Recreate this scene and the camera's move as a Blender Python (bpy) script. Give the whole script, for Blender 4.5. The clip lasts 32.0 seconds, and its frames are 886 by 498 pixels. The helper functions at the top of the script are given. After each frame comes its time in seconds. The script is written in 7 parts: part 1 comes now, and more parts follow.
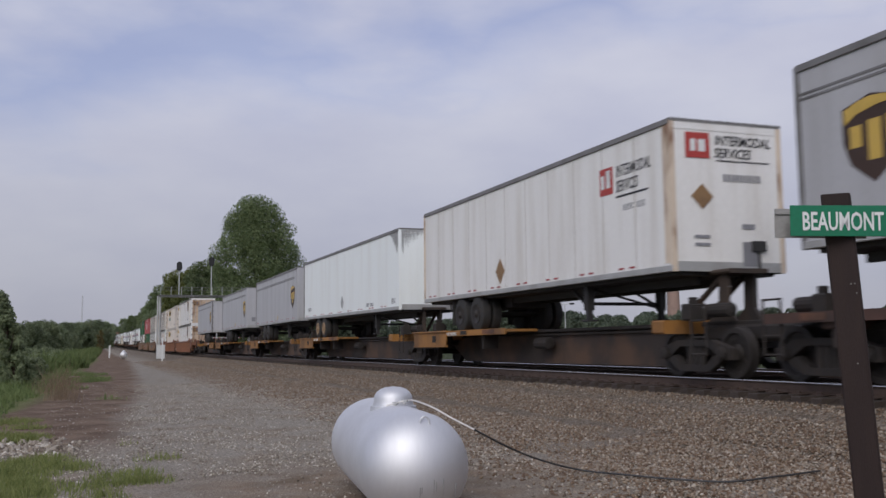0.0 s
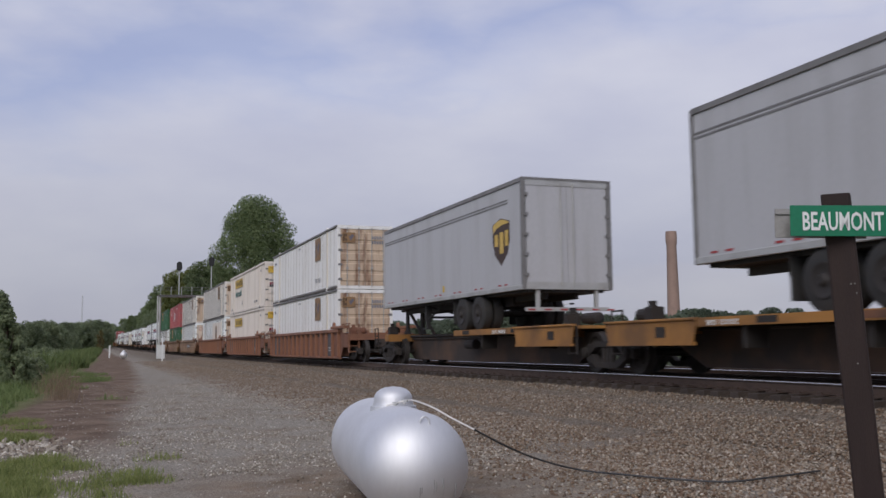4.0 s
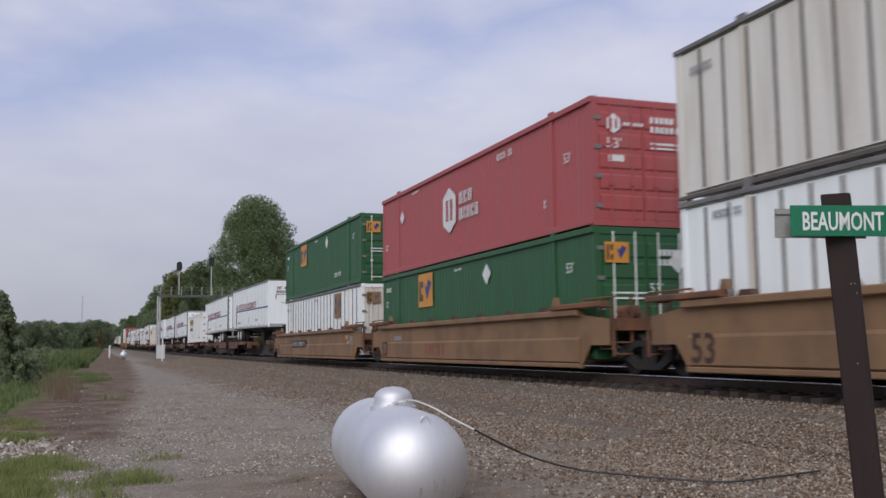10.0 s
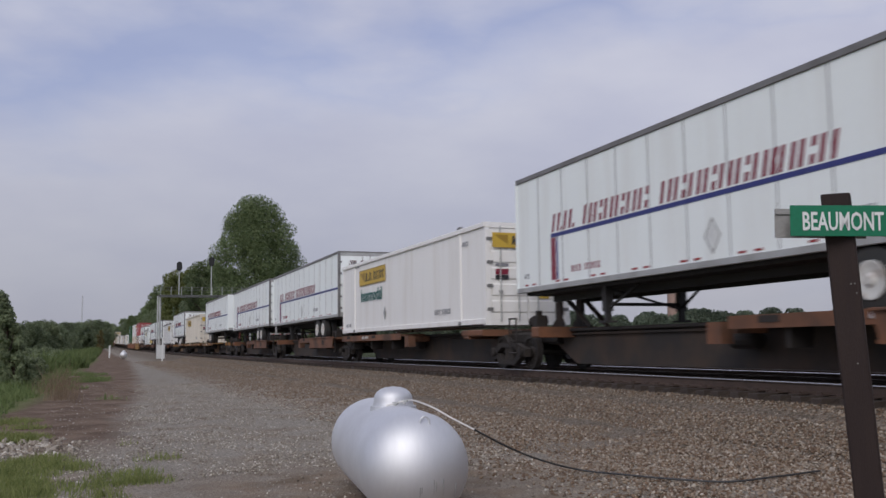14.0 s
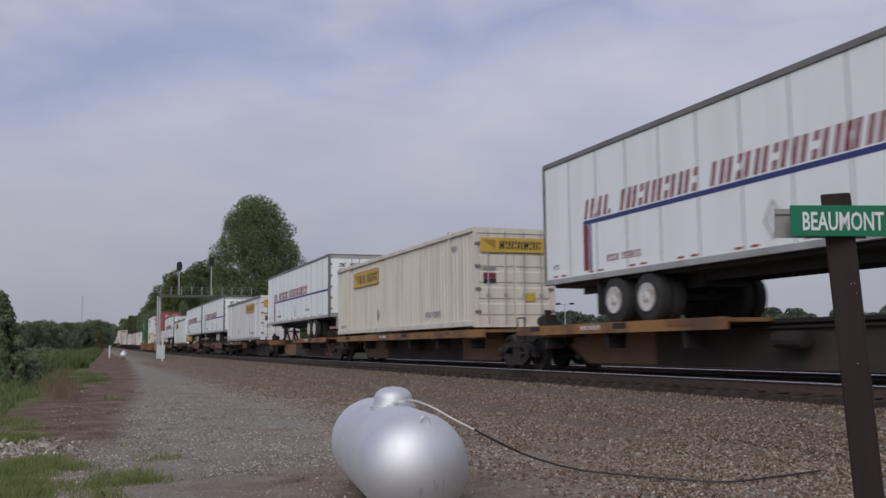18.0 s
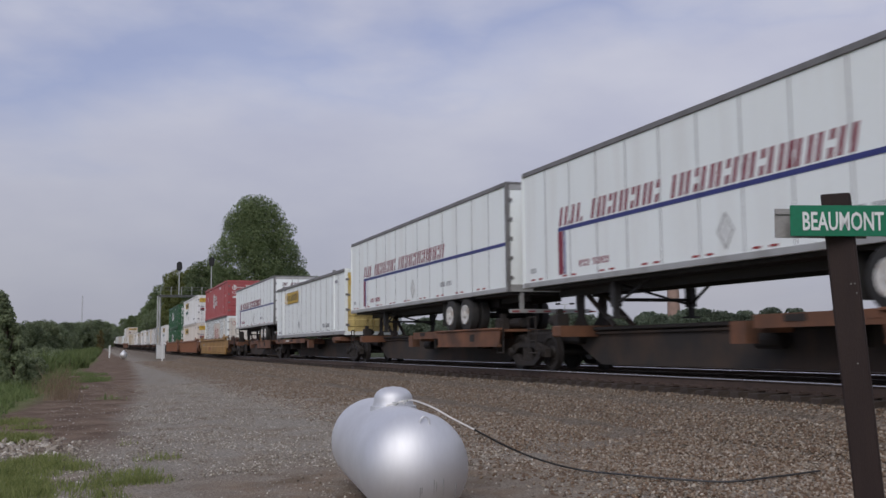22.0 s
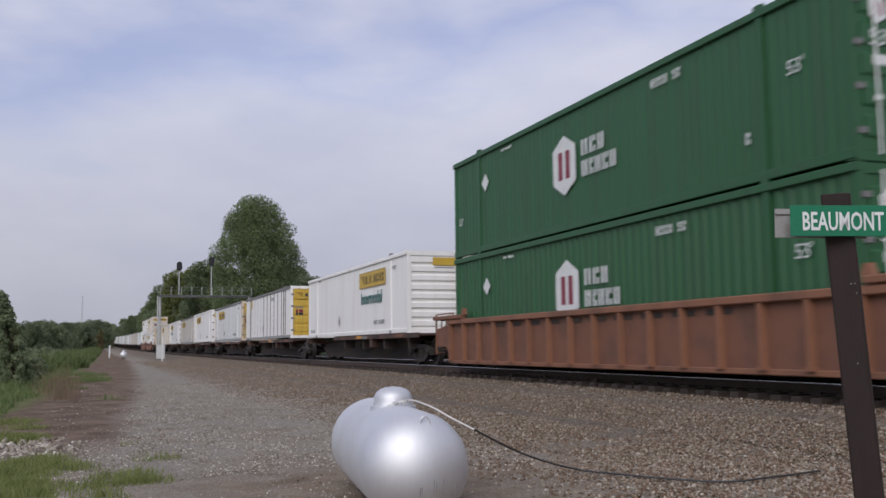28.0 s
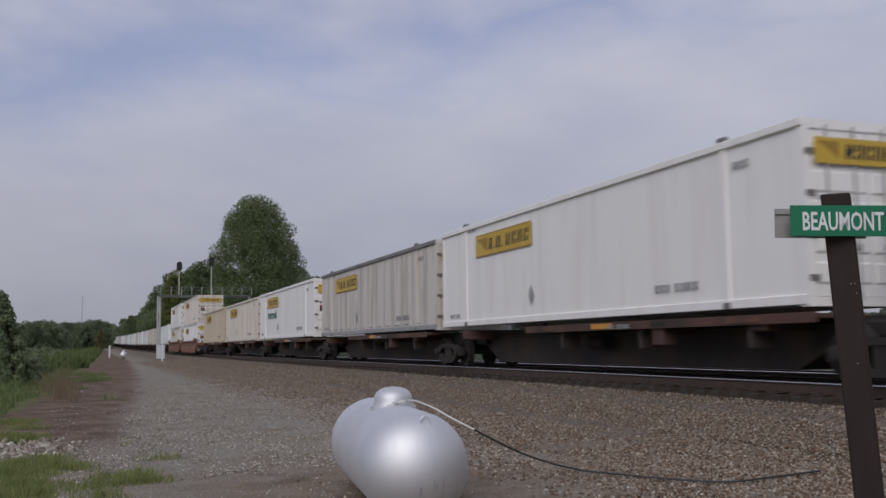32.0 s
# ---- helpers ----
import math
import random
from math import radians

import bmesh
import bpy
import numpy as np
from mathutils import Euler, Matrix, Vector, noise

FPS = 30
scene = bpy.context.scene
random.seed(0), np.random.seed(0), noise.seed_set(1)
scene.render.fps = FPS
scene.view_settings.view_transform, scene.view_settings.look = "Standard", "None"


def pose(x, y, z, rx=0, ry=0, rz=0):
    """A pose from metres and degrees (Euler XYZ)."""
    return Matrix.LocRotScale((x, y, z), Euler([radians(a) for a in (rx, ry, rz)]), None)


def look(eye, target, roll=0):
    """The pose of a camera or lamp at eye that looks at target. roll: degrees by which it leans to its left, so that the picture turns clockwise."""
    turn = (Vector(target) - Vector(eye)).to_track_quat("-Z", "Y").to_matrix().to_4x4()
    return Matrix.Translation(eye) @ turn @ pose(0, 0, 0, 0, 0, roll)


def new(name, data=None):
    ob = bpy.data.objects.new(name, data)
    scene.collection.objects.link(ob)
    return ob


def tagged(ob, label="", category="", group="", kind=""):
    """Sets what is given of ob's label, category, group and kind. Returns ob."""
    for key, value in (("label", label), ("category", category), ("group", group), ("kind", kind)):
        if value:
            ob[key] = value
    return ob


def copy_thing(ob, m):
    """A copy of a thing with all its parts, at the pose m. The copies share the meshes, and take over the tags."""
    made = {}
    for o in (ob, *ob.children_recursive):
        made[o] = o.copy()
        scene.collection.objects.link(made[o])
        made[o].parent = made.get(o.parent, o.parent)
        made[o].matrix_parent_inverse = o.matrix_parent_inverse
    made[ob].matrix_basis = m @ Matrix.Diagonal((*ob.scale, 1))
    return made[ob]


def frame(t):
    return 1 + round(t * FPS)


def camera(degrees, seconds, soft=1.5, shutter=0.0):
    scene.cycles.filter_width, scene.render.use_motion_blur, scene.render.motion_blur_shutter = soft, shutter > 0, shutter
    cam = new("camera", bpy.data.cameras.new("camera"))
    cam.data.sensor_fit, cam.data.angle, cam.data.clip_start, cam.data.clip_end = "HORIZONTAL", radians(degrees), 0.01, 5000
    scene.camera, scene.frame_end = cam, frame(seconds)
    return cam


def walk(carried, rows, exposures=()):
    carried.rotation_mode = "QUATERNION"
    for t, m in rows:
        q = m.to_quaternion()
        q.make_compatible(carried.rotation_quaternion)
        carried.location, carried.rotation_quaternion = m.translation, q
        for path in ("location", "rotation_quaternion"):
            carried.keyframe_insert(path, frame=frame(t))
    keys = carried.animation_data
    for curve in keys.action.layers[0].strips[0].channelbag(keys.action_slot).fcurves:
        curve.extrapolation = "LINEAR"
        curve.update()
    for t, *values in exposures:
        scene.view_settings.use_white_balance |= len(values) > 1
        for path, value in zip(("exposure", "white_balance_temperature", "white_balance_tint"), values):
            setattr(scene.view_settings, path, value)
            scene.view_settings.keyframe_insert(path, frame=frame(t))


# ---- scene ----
cam = camera(50.19, 32.0, soft=1.5, shutter=0.22)
EYE, RAIL, TRACK = 1.45, 0.81, 11.54  # eye height, rail top, track centre line (y)
STAND = Matrix.Translation((0, 0, EYE)) @ Matrix.Rotation(radians(69.74), 4, "Z") @ Matrix.Rotation(radians(95.85), 4, "X") @ Matrix.Rotation(radians(-0.643), 4, "Z")
# the clip's camera brightens a little for dark loads and darkens for white ones
EXPOSURES = [(0, 0.0), (3, 0.05), (7, -0.02), (9, -0.03), (10, 0.15), (11, 0.28), (12, 0.15), (13, 0.05), (14, -0.05), (17, -0.17), (20, -0.13), (22, -0.1), (23, -0.13), (25, -0.05), (28, 0.15), (29, -0.25), (30, -0.27), (32, -0.25)]
walk(cam, [(0, STAND), (32.0, STAND)], EXPOSURES)

# ---------------------------------------------------------------- world and sun
world = bpy.data.worlds.new("sky")
scene.world = world
world.use_nodes = True
wn, wl = world.node_tree.nodes, world.node_tree.links
wn.clear()
w_out = wn.new("ShaderNodeOutputWorld")
w_bg = wn.new("ShaderNodeBackground")
w_sky = wn.new("ShaderNodeTexSky")
w_sky.sky_type, w_sky.sun_disc = "NISHITA", False
SUN_EL, SUN_AZ = radians(35), radians(128)  # azimuth from +y towards +x
w_sky.sun_elevation, w_sky.sun_rotation = SUN_EL, SUN_AZ
w_sky.dust_density, w_sky.air_density, w_sky.ozone_density = 0.6, 1.0, 7.0
w_co = wn.new("ShaderNodeTexCoord")
w_map = wn.new("ShaderNodeMapping")
w_map.inputs["Scale"].default_value = (1.0, 1.0, 2.6)
w_map.inputs["Rotation"].default_value = (radians(-9), 0, 0)
w_n1 = wn.new("ShaderNodeTexNoise")
w_n1.inputs["Scale"].default_value, w_n1.inputs["Detail"].default_value, w_n1.inputs["Roughness"].default_value = 3.0, 6, 0.5
w_ramp = wn.new("ShaderNodeValToRGB")
w_ramp.color_ramp.elements[0].position, w_ramp.color_ramp.elements[1].position = 0.42, 0.66
w_ramp.color_ramp.elements[0].color = (0.5, 0.5, 0.5, 1)
w_ramp.color_ramp.elements[1].color = (0.97, 0.97, 0.97, 1)
w_n2 = wn.new("ShaderNodeTexNoise")
w_n2.inputs["Scale"].default_value, w_n2.inputs["Detail"].default_value = 5.5, 6
w_cloud = wn.new("ShaderNodeValToRGB")
w_cloud.color_ramp.elements[0].position, w_cloud.color_ramp.elements[1].position = 0.3, 0.72
w_cloud.color_ramp.elements[0].color = (5.5, 5.6, 6.78, 1)
w_cloud.color_ramp.elements[1].color = (6.45, 6.5, 7.4, 1)
w_mix = wn.new("ShaderNodeMix")
w_mix.data_type = "RGBA"
wl.new(w_co.outputs["Generated"], w_map.inputs["Vector"])
wl.new(w_map.outputs["Vector"], w_n1.inputs["Vector"])
wl.new(w_map.outputs["Vector"], w_n2.inputs["Vector"])
wl.new(w_n1.outputs["Fac"], w_ramp.inputs["Fac"])
wl.new(w_n2.outputs["Fac"], w_cloud.inputs["Fac"])
w_sep = wn.new("ShaderNodeSeparateXYZ")
w_veil, w_max = wn.new("ShaderNodeMapRange"), wn.new("ShaderNodeMath")
w_veil.interpolation_type, w_max.operation = "SMOOTHSTEP", "MAXIMUM"
w_veil.inputs["From Min"].default_value, w_veil.inputs["From Max"].default_value = 0.165, 0.27
w_veil.inputs["To Min"].default_value, w_veil.inputs["To Max"].default_value = 0.92, 0.45
wl.new(w_co.outputs["Generated"], w_sep.inputs["Vector"])
# the edge of the grey veil climbs slowly towards +y and is frayed by the cloud noise
w_tilt, w_fray = wn.new("ShaderNodeMath"), wn.new("ShaderNodeMath")
w_tilt.operation = w_fray.operation = "MULTIPLY_ADD"
w_tilt.inputs[1].default_value, w_fray.inputs[1].default_value = -0.2, 0.22
wl.new(w_sep.outputs["Y"], w_tilt.inputs[0])
wl.new(w_sep.outputs["Z"], w_tilt.inputs[2])
w_bias = wn.new("ShaderNodeMath")
w_bias.operation = "SUBTRACT"
w_bias.inputs[1].default_value = 0.5
wl.new(w_n1.outputs["Fac"], w_bias.inputs[0])
wl.new(w_bias.outputs["Value"], w_fray.inputs[0])
wl.new(w_tilt.outputs["Value"], w_fray.inputs[2])
wl.new(w_fray.outputs["Value"], w_veil.inputs["Value"])
wl.new(w_ramp.outputs["Color"], w_max.inputs[0])
wl.new(w_veil.outputs["Result"], w_max.inputs[1])
wl.new(w_max.outputs["Value"], w_mix.inputs["Factor"])
w_tint = wn.new("ShaderNodeMix")
w_tint.data_type, w_tint.blend_type = "RGBA", "MULTIPLY"
w_tint.inputs["Factor"].default_value = 1.0
w_tint.inputs["B"].default_value = (1.16, 0.99, 1.14, 1)
wl.new(w_sky.outputs["Color"], w_tint.inputs["A"])
wl.new(w_tint.outputs["Result"], w_mix.inputs["A"])
wl.new(w_cloud.outputs["Color"], w_mix.inputs["B"])
w_low = wn.new("ShaderNodeMapRange")
w_low.interpolation_type = "SMOOTHSTEP"
w_low.inputs["From Min"].default_value, w_low.inputs["From Max"].default_value = -0.02, 0.34
w_low.inputs["To Min"].default_value, w_low.inputs["To Max"].default_value = 0.70, 1.06
w_haze = wn.new("ShaderNodeHueSaturation")
wl.new(w_sep.outputs["Z"], w_low.inputs["Value"])
wl.new(w_low.outputs["Result"], w_haze.inputs["Value"])
wl.new(w_mix.outputs["Result"], w_haze.inputs["Color"])
wl.new(w_haze.outputs["Color"], w_bg.inputs["Color"])
w_bg.inputs["Strength"].default_value = 0.095
wl.new(w_bg.outputs["Background"], w_out.inputs["Surface"])

sun = new("sun", bpy.data.lights.new("sun", "SUN"))
sun.data.energy, sun.data.angle, sun.data.color = 1.56, radians(40), (1.0, 0.96, 0.9)
sun.matrix_basis = look((0, 0, 0), (-math.sin(SUN_AZ) * math.cos(SUN_EL), -math.cos(SUN_AZ) * math.cos(SUN_EL), -math.sin(SUN_EL)))

# ---------------------------------------------------------------- materials
def material(name, color, rough=0.6, metal=0.0, dirt=None, dirt_amount=0.4, scale=3.0, fine=40.0, bump=0.1, stretch=(1, 1, 1), vary=0.0, edges=(0.45, 0.75), grain=1.0):
    """A worn surface: base colour, patches of dirt, fine grain and relief."""
    m = bpy.data.materials.new(name)
    m.use_nodes = True
    n, l = m.node_tree.nodes, m.node_tree.links
    b = n["Principled BSDF"]
    co, mp = n.new("ShaderNodeTexCoord"), n.new("ShaderNodeMapping")
    mp.inputs["Scale"].default_value = stretch
    l.new(co.outputs["Object"], mp.inputs["Vector"])
    big, small = n.new("ShaderNodeTexNoise"), n.new("ShaderNodeTexNoise")
    big.inputs["Scale"].default_value, big.inputs["Detail"].default_value = scale, 6
    small.inputs["Scale"].default_value, small.inputs["Detail"].default_value = fine, 3
    for t in (big, small):
        l.new(mp.outputs["Vector"], t.inputs["Vector"])
    ramp = n.new("ShaderNodeMapRange")
    ramp.inputs["From Min"].default_value, ramp.inputs["From Max"].default_value = edges
    ramp.inputs["To Max"].default_value = dirt_amount
    l.new(big.outputs["Fac"], ramp.inputs["Value"])
    mix = n.new("ShaderNodeMix")
    mix.data_type = "RGBA"
    mix.inputs["A"].default_value = (*color, 1)
    d = dirt or [c * 0.55 for c in color]
    mix.inputs["B"].default_value = (*d, 1)
    l.new(ramp.outputs["Result"], mix.inputs["Factor"])
    hsv = n.new("ShaderNodeHueSaturation")
    val = n.new("ShaderNodeMapRange")
    val.inputs["To Min"].default_value, val.inputs["To Max"].default_value = 1 - 0.18 * grain, 1 + 0.15 * grain
    l.new(small.outputs["Fac"], val.inputs["Value"])
    last = val.outputs["Result"]
    if vary:
        info, vr, mul = n.new("ShaderNodeObjectInfo"), n.new("ShaderNodeMapRange"), n.new("ShaderNodeMath")
        vr.inputs["To Min"].default_value, vr.inputs["To Max"].default_value = 1 - vary, 1 + vary
        mul.operation = "MULTIPLY"
        l.new(info.outputs["Random"], vr.inputs["Value"])
        l.new(vr.outputs["Result"], mul.inputs[0])
        l.new(last, mul.inputs[1])
        last = mul.outputs["Value"]
    l.new(last, hsv.inputs["Value"])
    l.new(mix.outputs["Result"], hsv.inputs["Color"])
    l.new(hsv.outputs["Color"], b.inputs["Base Color"])
    b.inputs["Metallic"].default_value = metal
    rr = n.new("ShaderNodeMapRange")
    rr.inputs["To Min"].default_value, rr.inputs["To Max"].default_value = max(rough - 0.12, 0.05), min(rough + 0.15, 1)
    l.new(big.outputs["Fac"], rr.inputs["Value"])
    l.new(rr.outputs["Result"], b.inputs["Roughness"])
    if bump:
        bp = n.new("ShaderNodeBump")
        bp.inputs["Strength"].default_value, bp.inputs["Distance"].default_value = bump, 0.02
        l.new(small.outputs["Fac"], bp.inputs["Height"])
        l.new(bp.outputs["Normal"], b.inputs["Normal"])
    return m


STREAK = (2.2, 2.2, 0.25)
WHITE = material("white_paint", (0.8, 0.8, 0.79), 0.45, dirt=(0.46, 0.41, 0.36), dirt_amount=0.35, scale=1.2, stretch=STREAK, bump=0.03)
BRIGHT = material("clean_white_paint", (0.88, 0.92, 0.905), 0.38, dirt=(0.69, 0.67, 0.63), dirt_amount=0.3, scale=1.2, stretch=STREAK, bump=0.02, grain=0.4)
WARMWHITE = material("warm_white_paint", (0.87, 0.855, 0.83), 0.42, dirt=(0.66, 0.61, 0.54), dirt_amount=0.35, scale=1.0, stretch=STREAK, bump=0.02, grain=0.4)
OLDWHITE = material("old_white_paint", (0.68, 0.66, 0.61), 0.5, dirt=(0.36, 0.29, 0.22), dirt_amount=0.45, scale=1.0, stretch=STREAK, bump=0.03)
STREAKED = material("streaked_white_paint", (0.82, 0.81, 0.785), 0.45, dirt=(0.5, 0.45, 0.38), dirt_amount=0.4, scale=1.0, stretch=STREAK, bump=0.02)
RUSTWHITE = material("rust_streaked_white", (0.56, 0.43, 0.31), 0.6, dirt=(0.15, 0.06, 0.03), dirt_amount=0.9, scale=1.5, stretch=(2.2, 2.2, 0.4), bump=0.05, edges=(0.46, 0.68))
CREAM = material("cream_paint", (0.68, 0.63, 0.545), 0.5, dirt=(0.4, 0.33, 0.26), dirt_amount=0.5, scale=1.2, stretch=STREAK, bump=0.03)
PALE = material("pale_grey_paint", (0.64, 0.6, 0.545), 0.5, dirt=(0.3, 0.225, 0.165), dirt_amount=0.6, scale=1.2, stretch=STREAK, bump=0.03)
TAN = material("tan_paint", (0.55, 0.47, 0.355), 0.55, dirt=(0.3, 0.23, 0.16), dirt_amount=0.45, scale=1.2, stretch=STREAK, bump=0.03)
IVORY = material("ivory_paint", (0.72, 0.655, 0.585), 0.5, dirt=(0.44, 0.37, 0.3), dirt_amount=0.45, scale=1.0, stretch=STREAK, bump=0.03)
PARCEL = material("silver_grey_paint", (0.45, 0.45, 0.465), 0.42, dirt=(0.33, 0.32, 0.32), dirt_amount=0.4, scale=1.2, stretch=STREAK, bump=0.02)
GREEN = material("green_paint", (0.022, 0.1, 0.036), 0.5, dirt=(0.04, 0.078, 0.043), dirt_amount=0.6, scale=1.4, stretch=STREAK, bump=0.03)
EMBLEM = material("red_emblem_print", (0.42, 0.05, 0.04), 0.5)
BLACKRED = material("dark_maroon_print", (0.1, 0.015, 0.025), 0.5)
RED = material("red_paint", (0.39, 0.082, 0.084), 0.5, dirt=(0.33, 0.125, 0.115), dirt_amount=0.6, scale=1.4, stretch=STREAK, bump=0.03)
YELLOW = material("yellow_door_paint", (0.62, 0.42, 0.06), 0.5, dirt=(0.3, 0.17, 0.05), dirt_amount=0.5, scale=1.6, stretch=STREAK, bump=0.03)
PALEYELLOW = material("pale_yellow_door_paint", (0.62, 0.49, 0.2), 0.55, dirt=(0.33, 0.2, 0.08), dirt_amount=0.55, scale=1.6, stretch=STREAK, bump=0.03)
BAND = material("yellow_band", (0.58, 0.385, 0.05), 0.5, dirt=(0.4, 0.24, 0.04), dirt_amount=0.35, scale=2)
DULLGOLD = material("dull_gold_print", (0.33, 0.2, 0.025), 0.5)
ORANGE = material("orange_patch", (0.62, 0.28, 0.04), 0.5, dirt=(0.3, 0.15, 0.05), dirt_amount=0.4, scale=2)
FADED = material("faded_brown_patch", (0.27, 0.16, 0.075), 0.6, dirt=(0.13, 0.08, 0.05), dirt_amount=0.6, scale=3)
INK = material("dark_print", (0.025, 0.025, 0.03), 0.6)
GREYINK = material("grey_print", (0.24, 0.24, 0.26), 0.6)
BLUE = material("blue_print", (0.035, 0.045, 0.2), 0.5)
FADEDBLUE = material("faded_blue_print", (0.13, 0.12, 0.15), 0.6)
CRIMSON = material("crimson_print", (0.23, 0.018, 0.042), 0.5)
TEAL = material("teal_print", (0.02, 0.13, 0.11), 0.5)
GOLD = material("gold_print", (0.6, 0.4, 0.08), 0.45)
BROWNINK = material("dark_brown_print", (0.05, 0.025, 0.015), 0.5)
PALEPRINT = material("white_print", (0.72, 0.73, 0.72), 0.5)
PALESEAM = material("pale_seam", (0.56, 0.53, 0.49), 0.5)
SEAM = material("grey_seam", (0.34, 0.34, 0.34), 0.5)
TOPRAIL = material("weathered_top_rail", (0.185, 0.18, 0.178), 0.5, dirt=(0.08, 0.075, 0.07), dirt_amount=0.6, scale=2)
ALU = material("dull_aluminium", (0.45, 0.45, 0.44), 0.45, metal=0.35, dirt=(0.25, 0.23, 0.21), dirt_amount=0.5, scale=2)
RIB = material("dark_rib_gap", (0.1, 0.088, 0.08), 0.6, dirt=(0.17, 0.14, 0.115), dirt_amount=0.5, scale=1.5, stretch=STREAK)
DARKRIB = material("grey_batten", (0.2, 0.185, 0.175), 0.6, dirt=(0.11, 0.095, 0.085), dirt_amount=0.5, scale=1.5, stretch=STREAK)
WELLBROWN = material("oxide_brown_steel", (0.235, 0.104, 0.058), 0.65, dirt=(0.1, 0.058, 0.042), dirt_amount=0.7, scale=1.1, bump=0.1, vary=0.06)
# panels painted darker than WELLBROWN, partly for the light its posts catch
WELLPANEL = material("oxide_with_panel_shade", (0.19, 0.083, 0.05), 0.7, dirt=(0.09, 0.053, 0.04), dirt_amount=0.7, scale=1.3, bump=0.12)
ENDPANEL = material("blue_grey_patch_steel", (0.075, 0.07, 0.075), 0.65, dirt=(0.13, 0.08, 0.055), dirt_amount=0.6, scale=2.5)
WELLTAN = material("dusty_tan_steel", (0.24, 0.138, 0.068), 0.65, dirt=(0.1, 0.06, 0.04), dirt_amount=0.65, scale=0.9, bump=0.1)
WELLYELLOW = material("weathered_yellow_steel", (0.35, 0.195, 0.055), 0.6, dirt=(0.17, 0.1, 0.045), dirt_amount=0.6, scale=0.9, bump=0.1)
OCHRE = material("rusty_ochre_steel", (0.31, 0.155, 0.05), 0.65, dirt=(0.085, 0.05, 0.033), dirt_amount=0.85, scale=1.0, bump=0.1, edges=(0.42, 0.64))
SPINEYELLOW = material("yellow_orange_steel", (0.36, 0.165, 0.036), 0.6, dirt=(0.11, 0.06, 0.032), dirt_amount=0.75, scale=1.1, bump=0.1, edges=(0.4, 0.66))
SPINEBROWN = material("orange_brown_steel", (0.2, 0.083, 0.04), 0.65, dirt=(0.06, 0.037, 0.027), dirt_amount=0.8, scale=1.1, bump=0.1, edges=(0.4, 0.65))
SPINEDARK = material("dark_brown_steel", (0.1, 0.048, 0.034), 0.7, dirt=(0.036, 0.026, 0.022), dirt_amount=0.8, scale=1.1, bump=0.1, edges=(0.4, 0.65))
GRIME = material("black_grime_steel", (0.036, 0.03, 0.027), 0.78, dirt=(0.095, 0.062, 0.043), dirt_amount=0.75, scale=1.3, bump=0.15, edges=(0.42, 0.7))
SILLBROWN = material("brown_sill_steel", (0.042, 0.031, 0.026), 0.75, dirt=(0.13, 0.074, 0.045), dirt_amount=0.8, scale=0.9, bump=0.12, edges=(0.45, 0.66))
AGED = material("aged_white_paint", (0.76, 0.73, 0.67), 0.5, dirt=(0.42, 0.35, 0.27), dirt_amount=0.5, scale=1.1, stretch=STREAK, bump=0.03)
RUSTLIGHT = material("rust_touched_white", (0.68, 0.57, 0.45), 0.6, dirt=(0.19, 0.085, 0.04), dirt_amount=0.85, scale=1.6, stretch=(2.0, 2.0, 0.6), bump=0.04, edges=(0.5, 0.68))
BOGIE = material("dusty_cast_steel", (0.023, 0.019, 0.017), 0.78, dirt=(0.048, 0.035, 0.027), dirt_amount=0.6, scale=4, bump=0.15)
WHEEL = material("wheel_steel", (0.036, 0.031, 0.028), 0.6, metal=0.3, dirt=(0.034, 0.027, 0.023), dirt_amount=0.6, scale=4)
TYRE = material("tyre_rubber", (0.03, 0.03, 0.03), 0.85, dirt=(0.06, 0.05, 0.042), dirt_amount=0.5, scale=5, bump=0.2)
HUB = material("white_wheel_disc", (0.62, 0.61, 0.58), 0.5, dirt=(0.22, 0.12, 0.06), dirt_amount=0.7, scale=5)
RUSTHUB = material("rusty_wheel_disc", (0.3, 0.2, 0.11), 0.6, dirt=(0.09, 0.055, 0.035), dirt_amount=0.7, scale=6)
REDPART = material("red_hitch_paint", (0.17, 0.032, 0.024), 0.6, dirt=(0.09, 0.045, 0.035), dirt_amount=0.7, scale=4)
RUSTYELLOW = material("rust_stained_yellow", (0.52, 0.4, 0.2), 0.6, dirt=(0.17, 0.085, 0.04), dirt_amount=0.9, scale=1.6, stretch=(2.0, 2.0, 0.6), bump=0.04, edges=(0.45, 0.66))
FADEDRED = material("faded_red_print", (0.42, 0.16, 0.13), 0.6)
REDTAPE = material("red_marker_tape", (0.33, 0.035, 0.035), 0.5)
UNDER = material("undercarriage_black", (0.03, 0.029, 0.029), 0.7, dirt=(0.05, 0.042, 0.035), dirt_amount=0.5, scale=3)
RAILSTEEL = material("rail_rust_and_shade", (0.075, 0.048, 0.036), 0.7, dirt=(0.04, 0.03, 0.026), dirt_amount=0.5, scale=4, bump=0.15)
RAILTOP = material("polished_rail_top", (0.62, 0.62, 0.64), 0.22, metal=0.95, dirt=(0.4, 0.38, 0.36), dirt_amount=0.3, scale=6)
DULLRAIL = material("dull_rail_top", (0.34, 0.33, 0.33), 0.4, metal=0.8, dirt=(0.2, 0.18, 0.16), dirt_amount=0.4, scale=6)
TIEWOOD = material("creosoted_timber", (0.045, 0.033, 0.027), 0.85, dirt=(0.075, 0.057, 0.046), dirt_amount=0.6, scale=4, fine=60, stretch=(3, 0.6, 3), bump=0.3, vary=0.12)
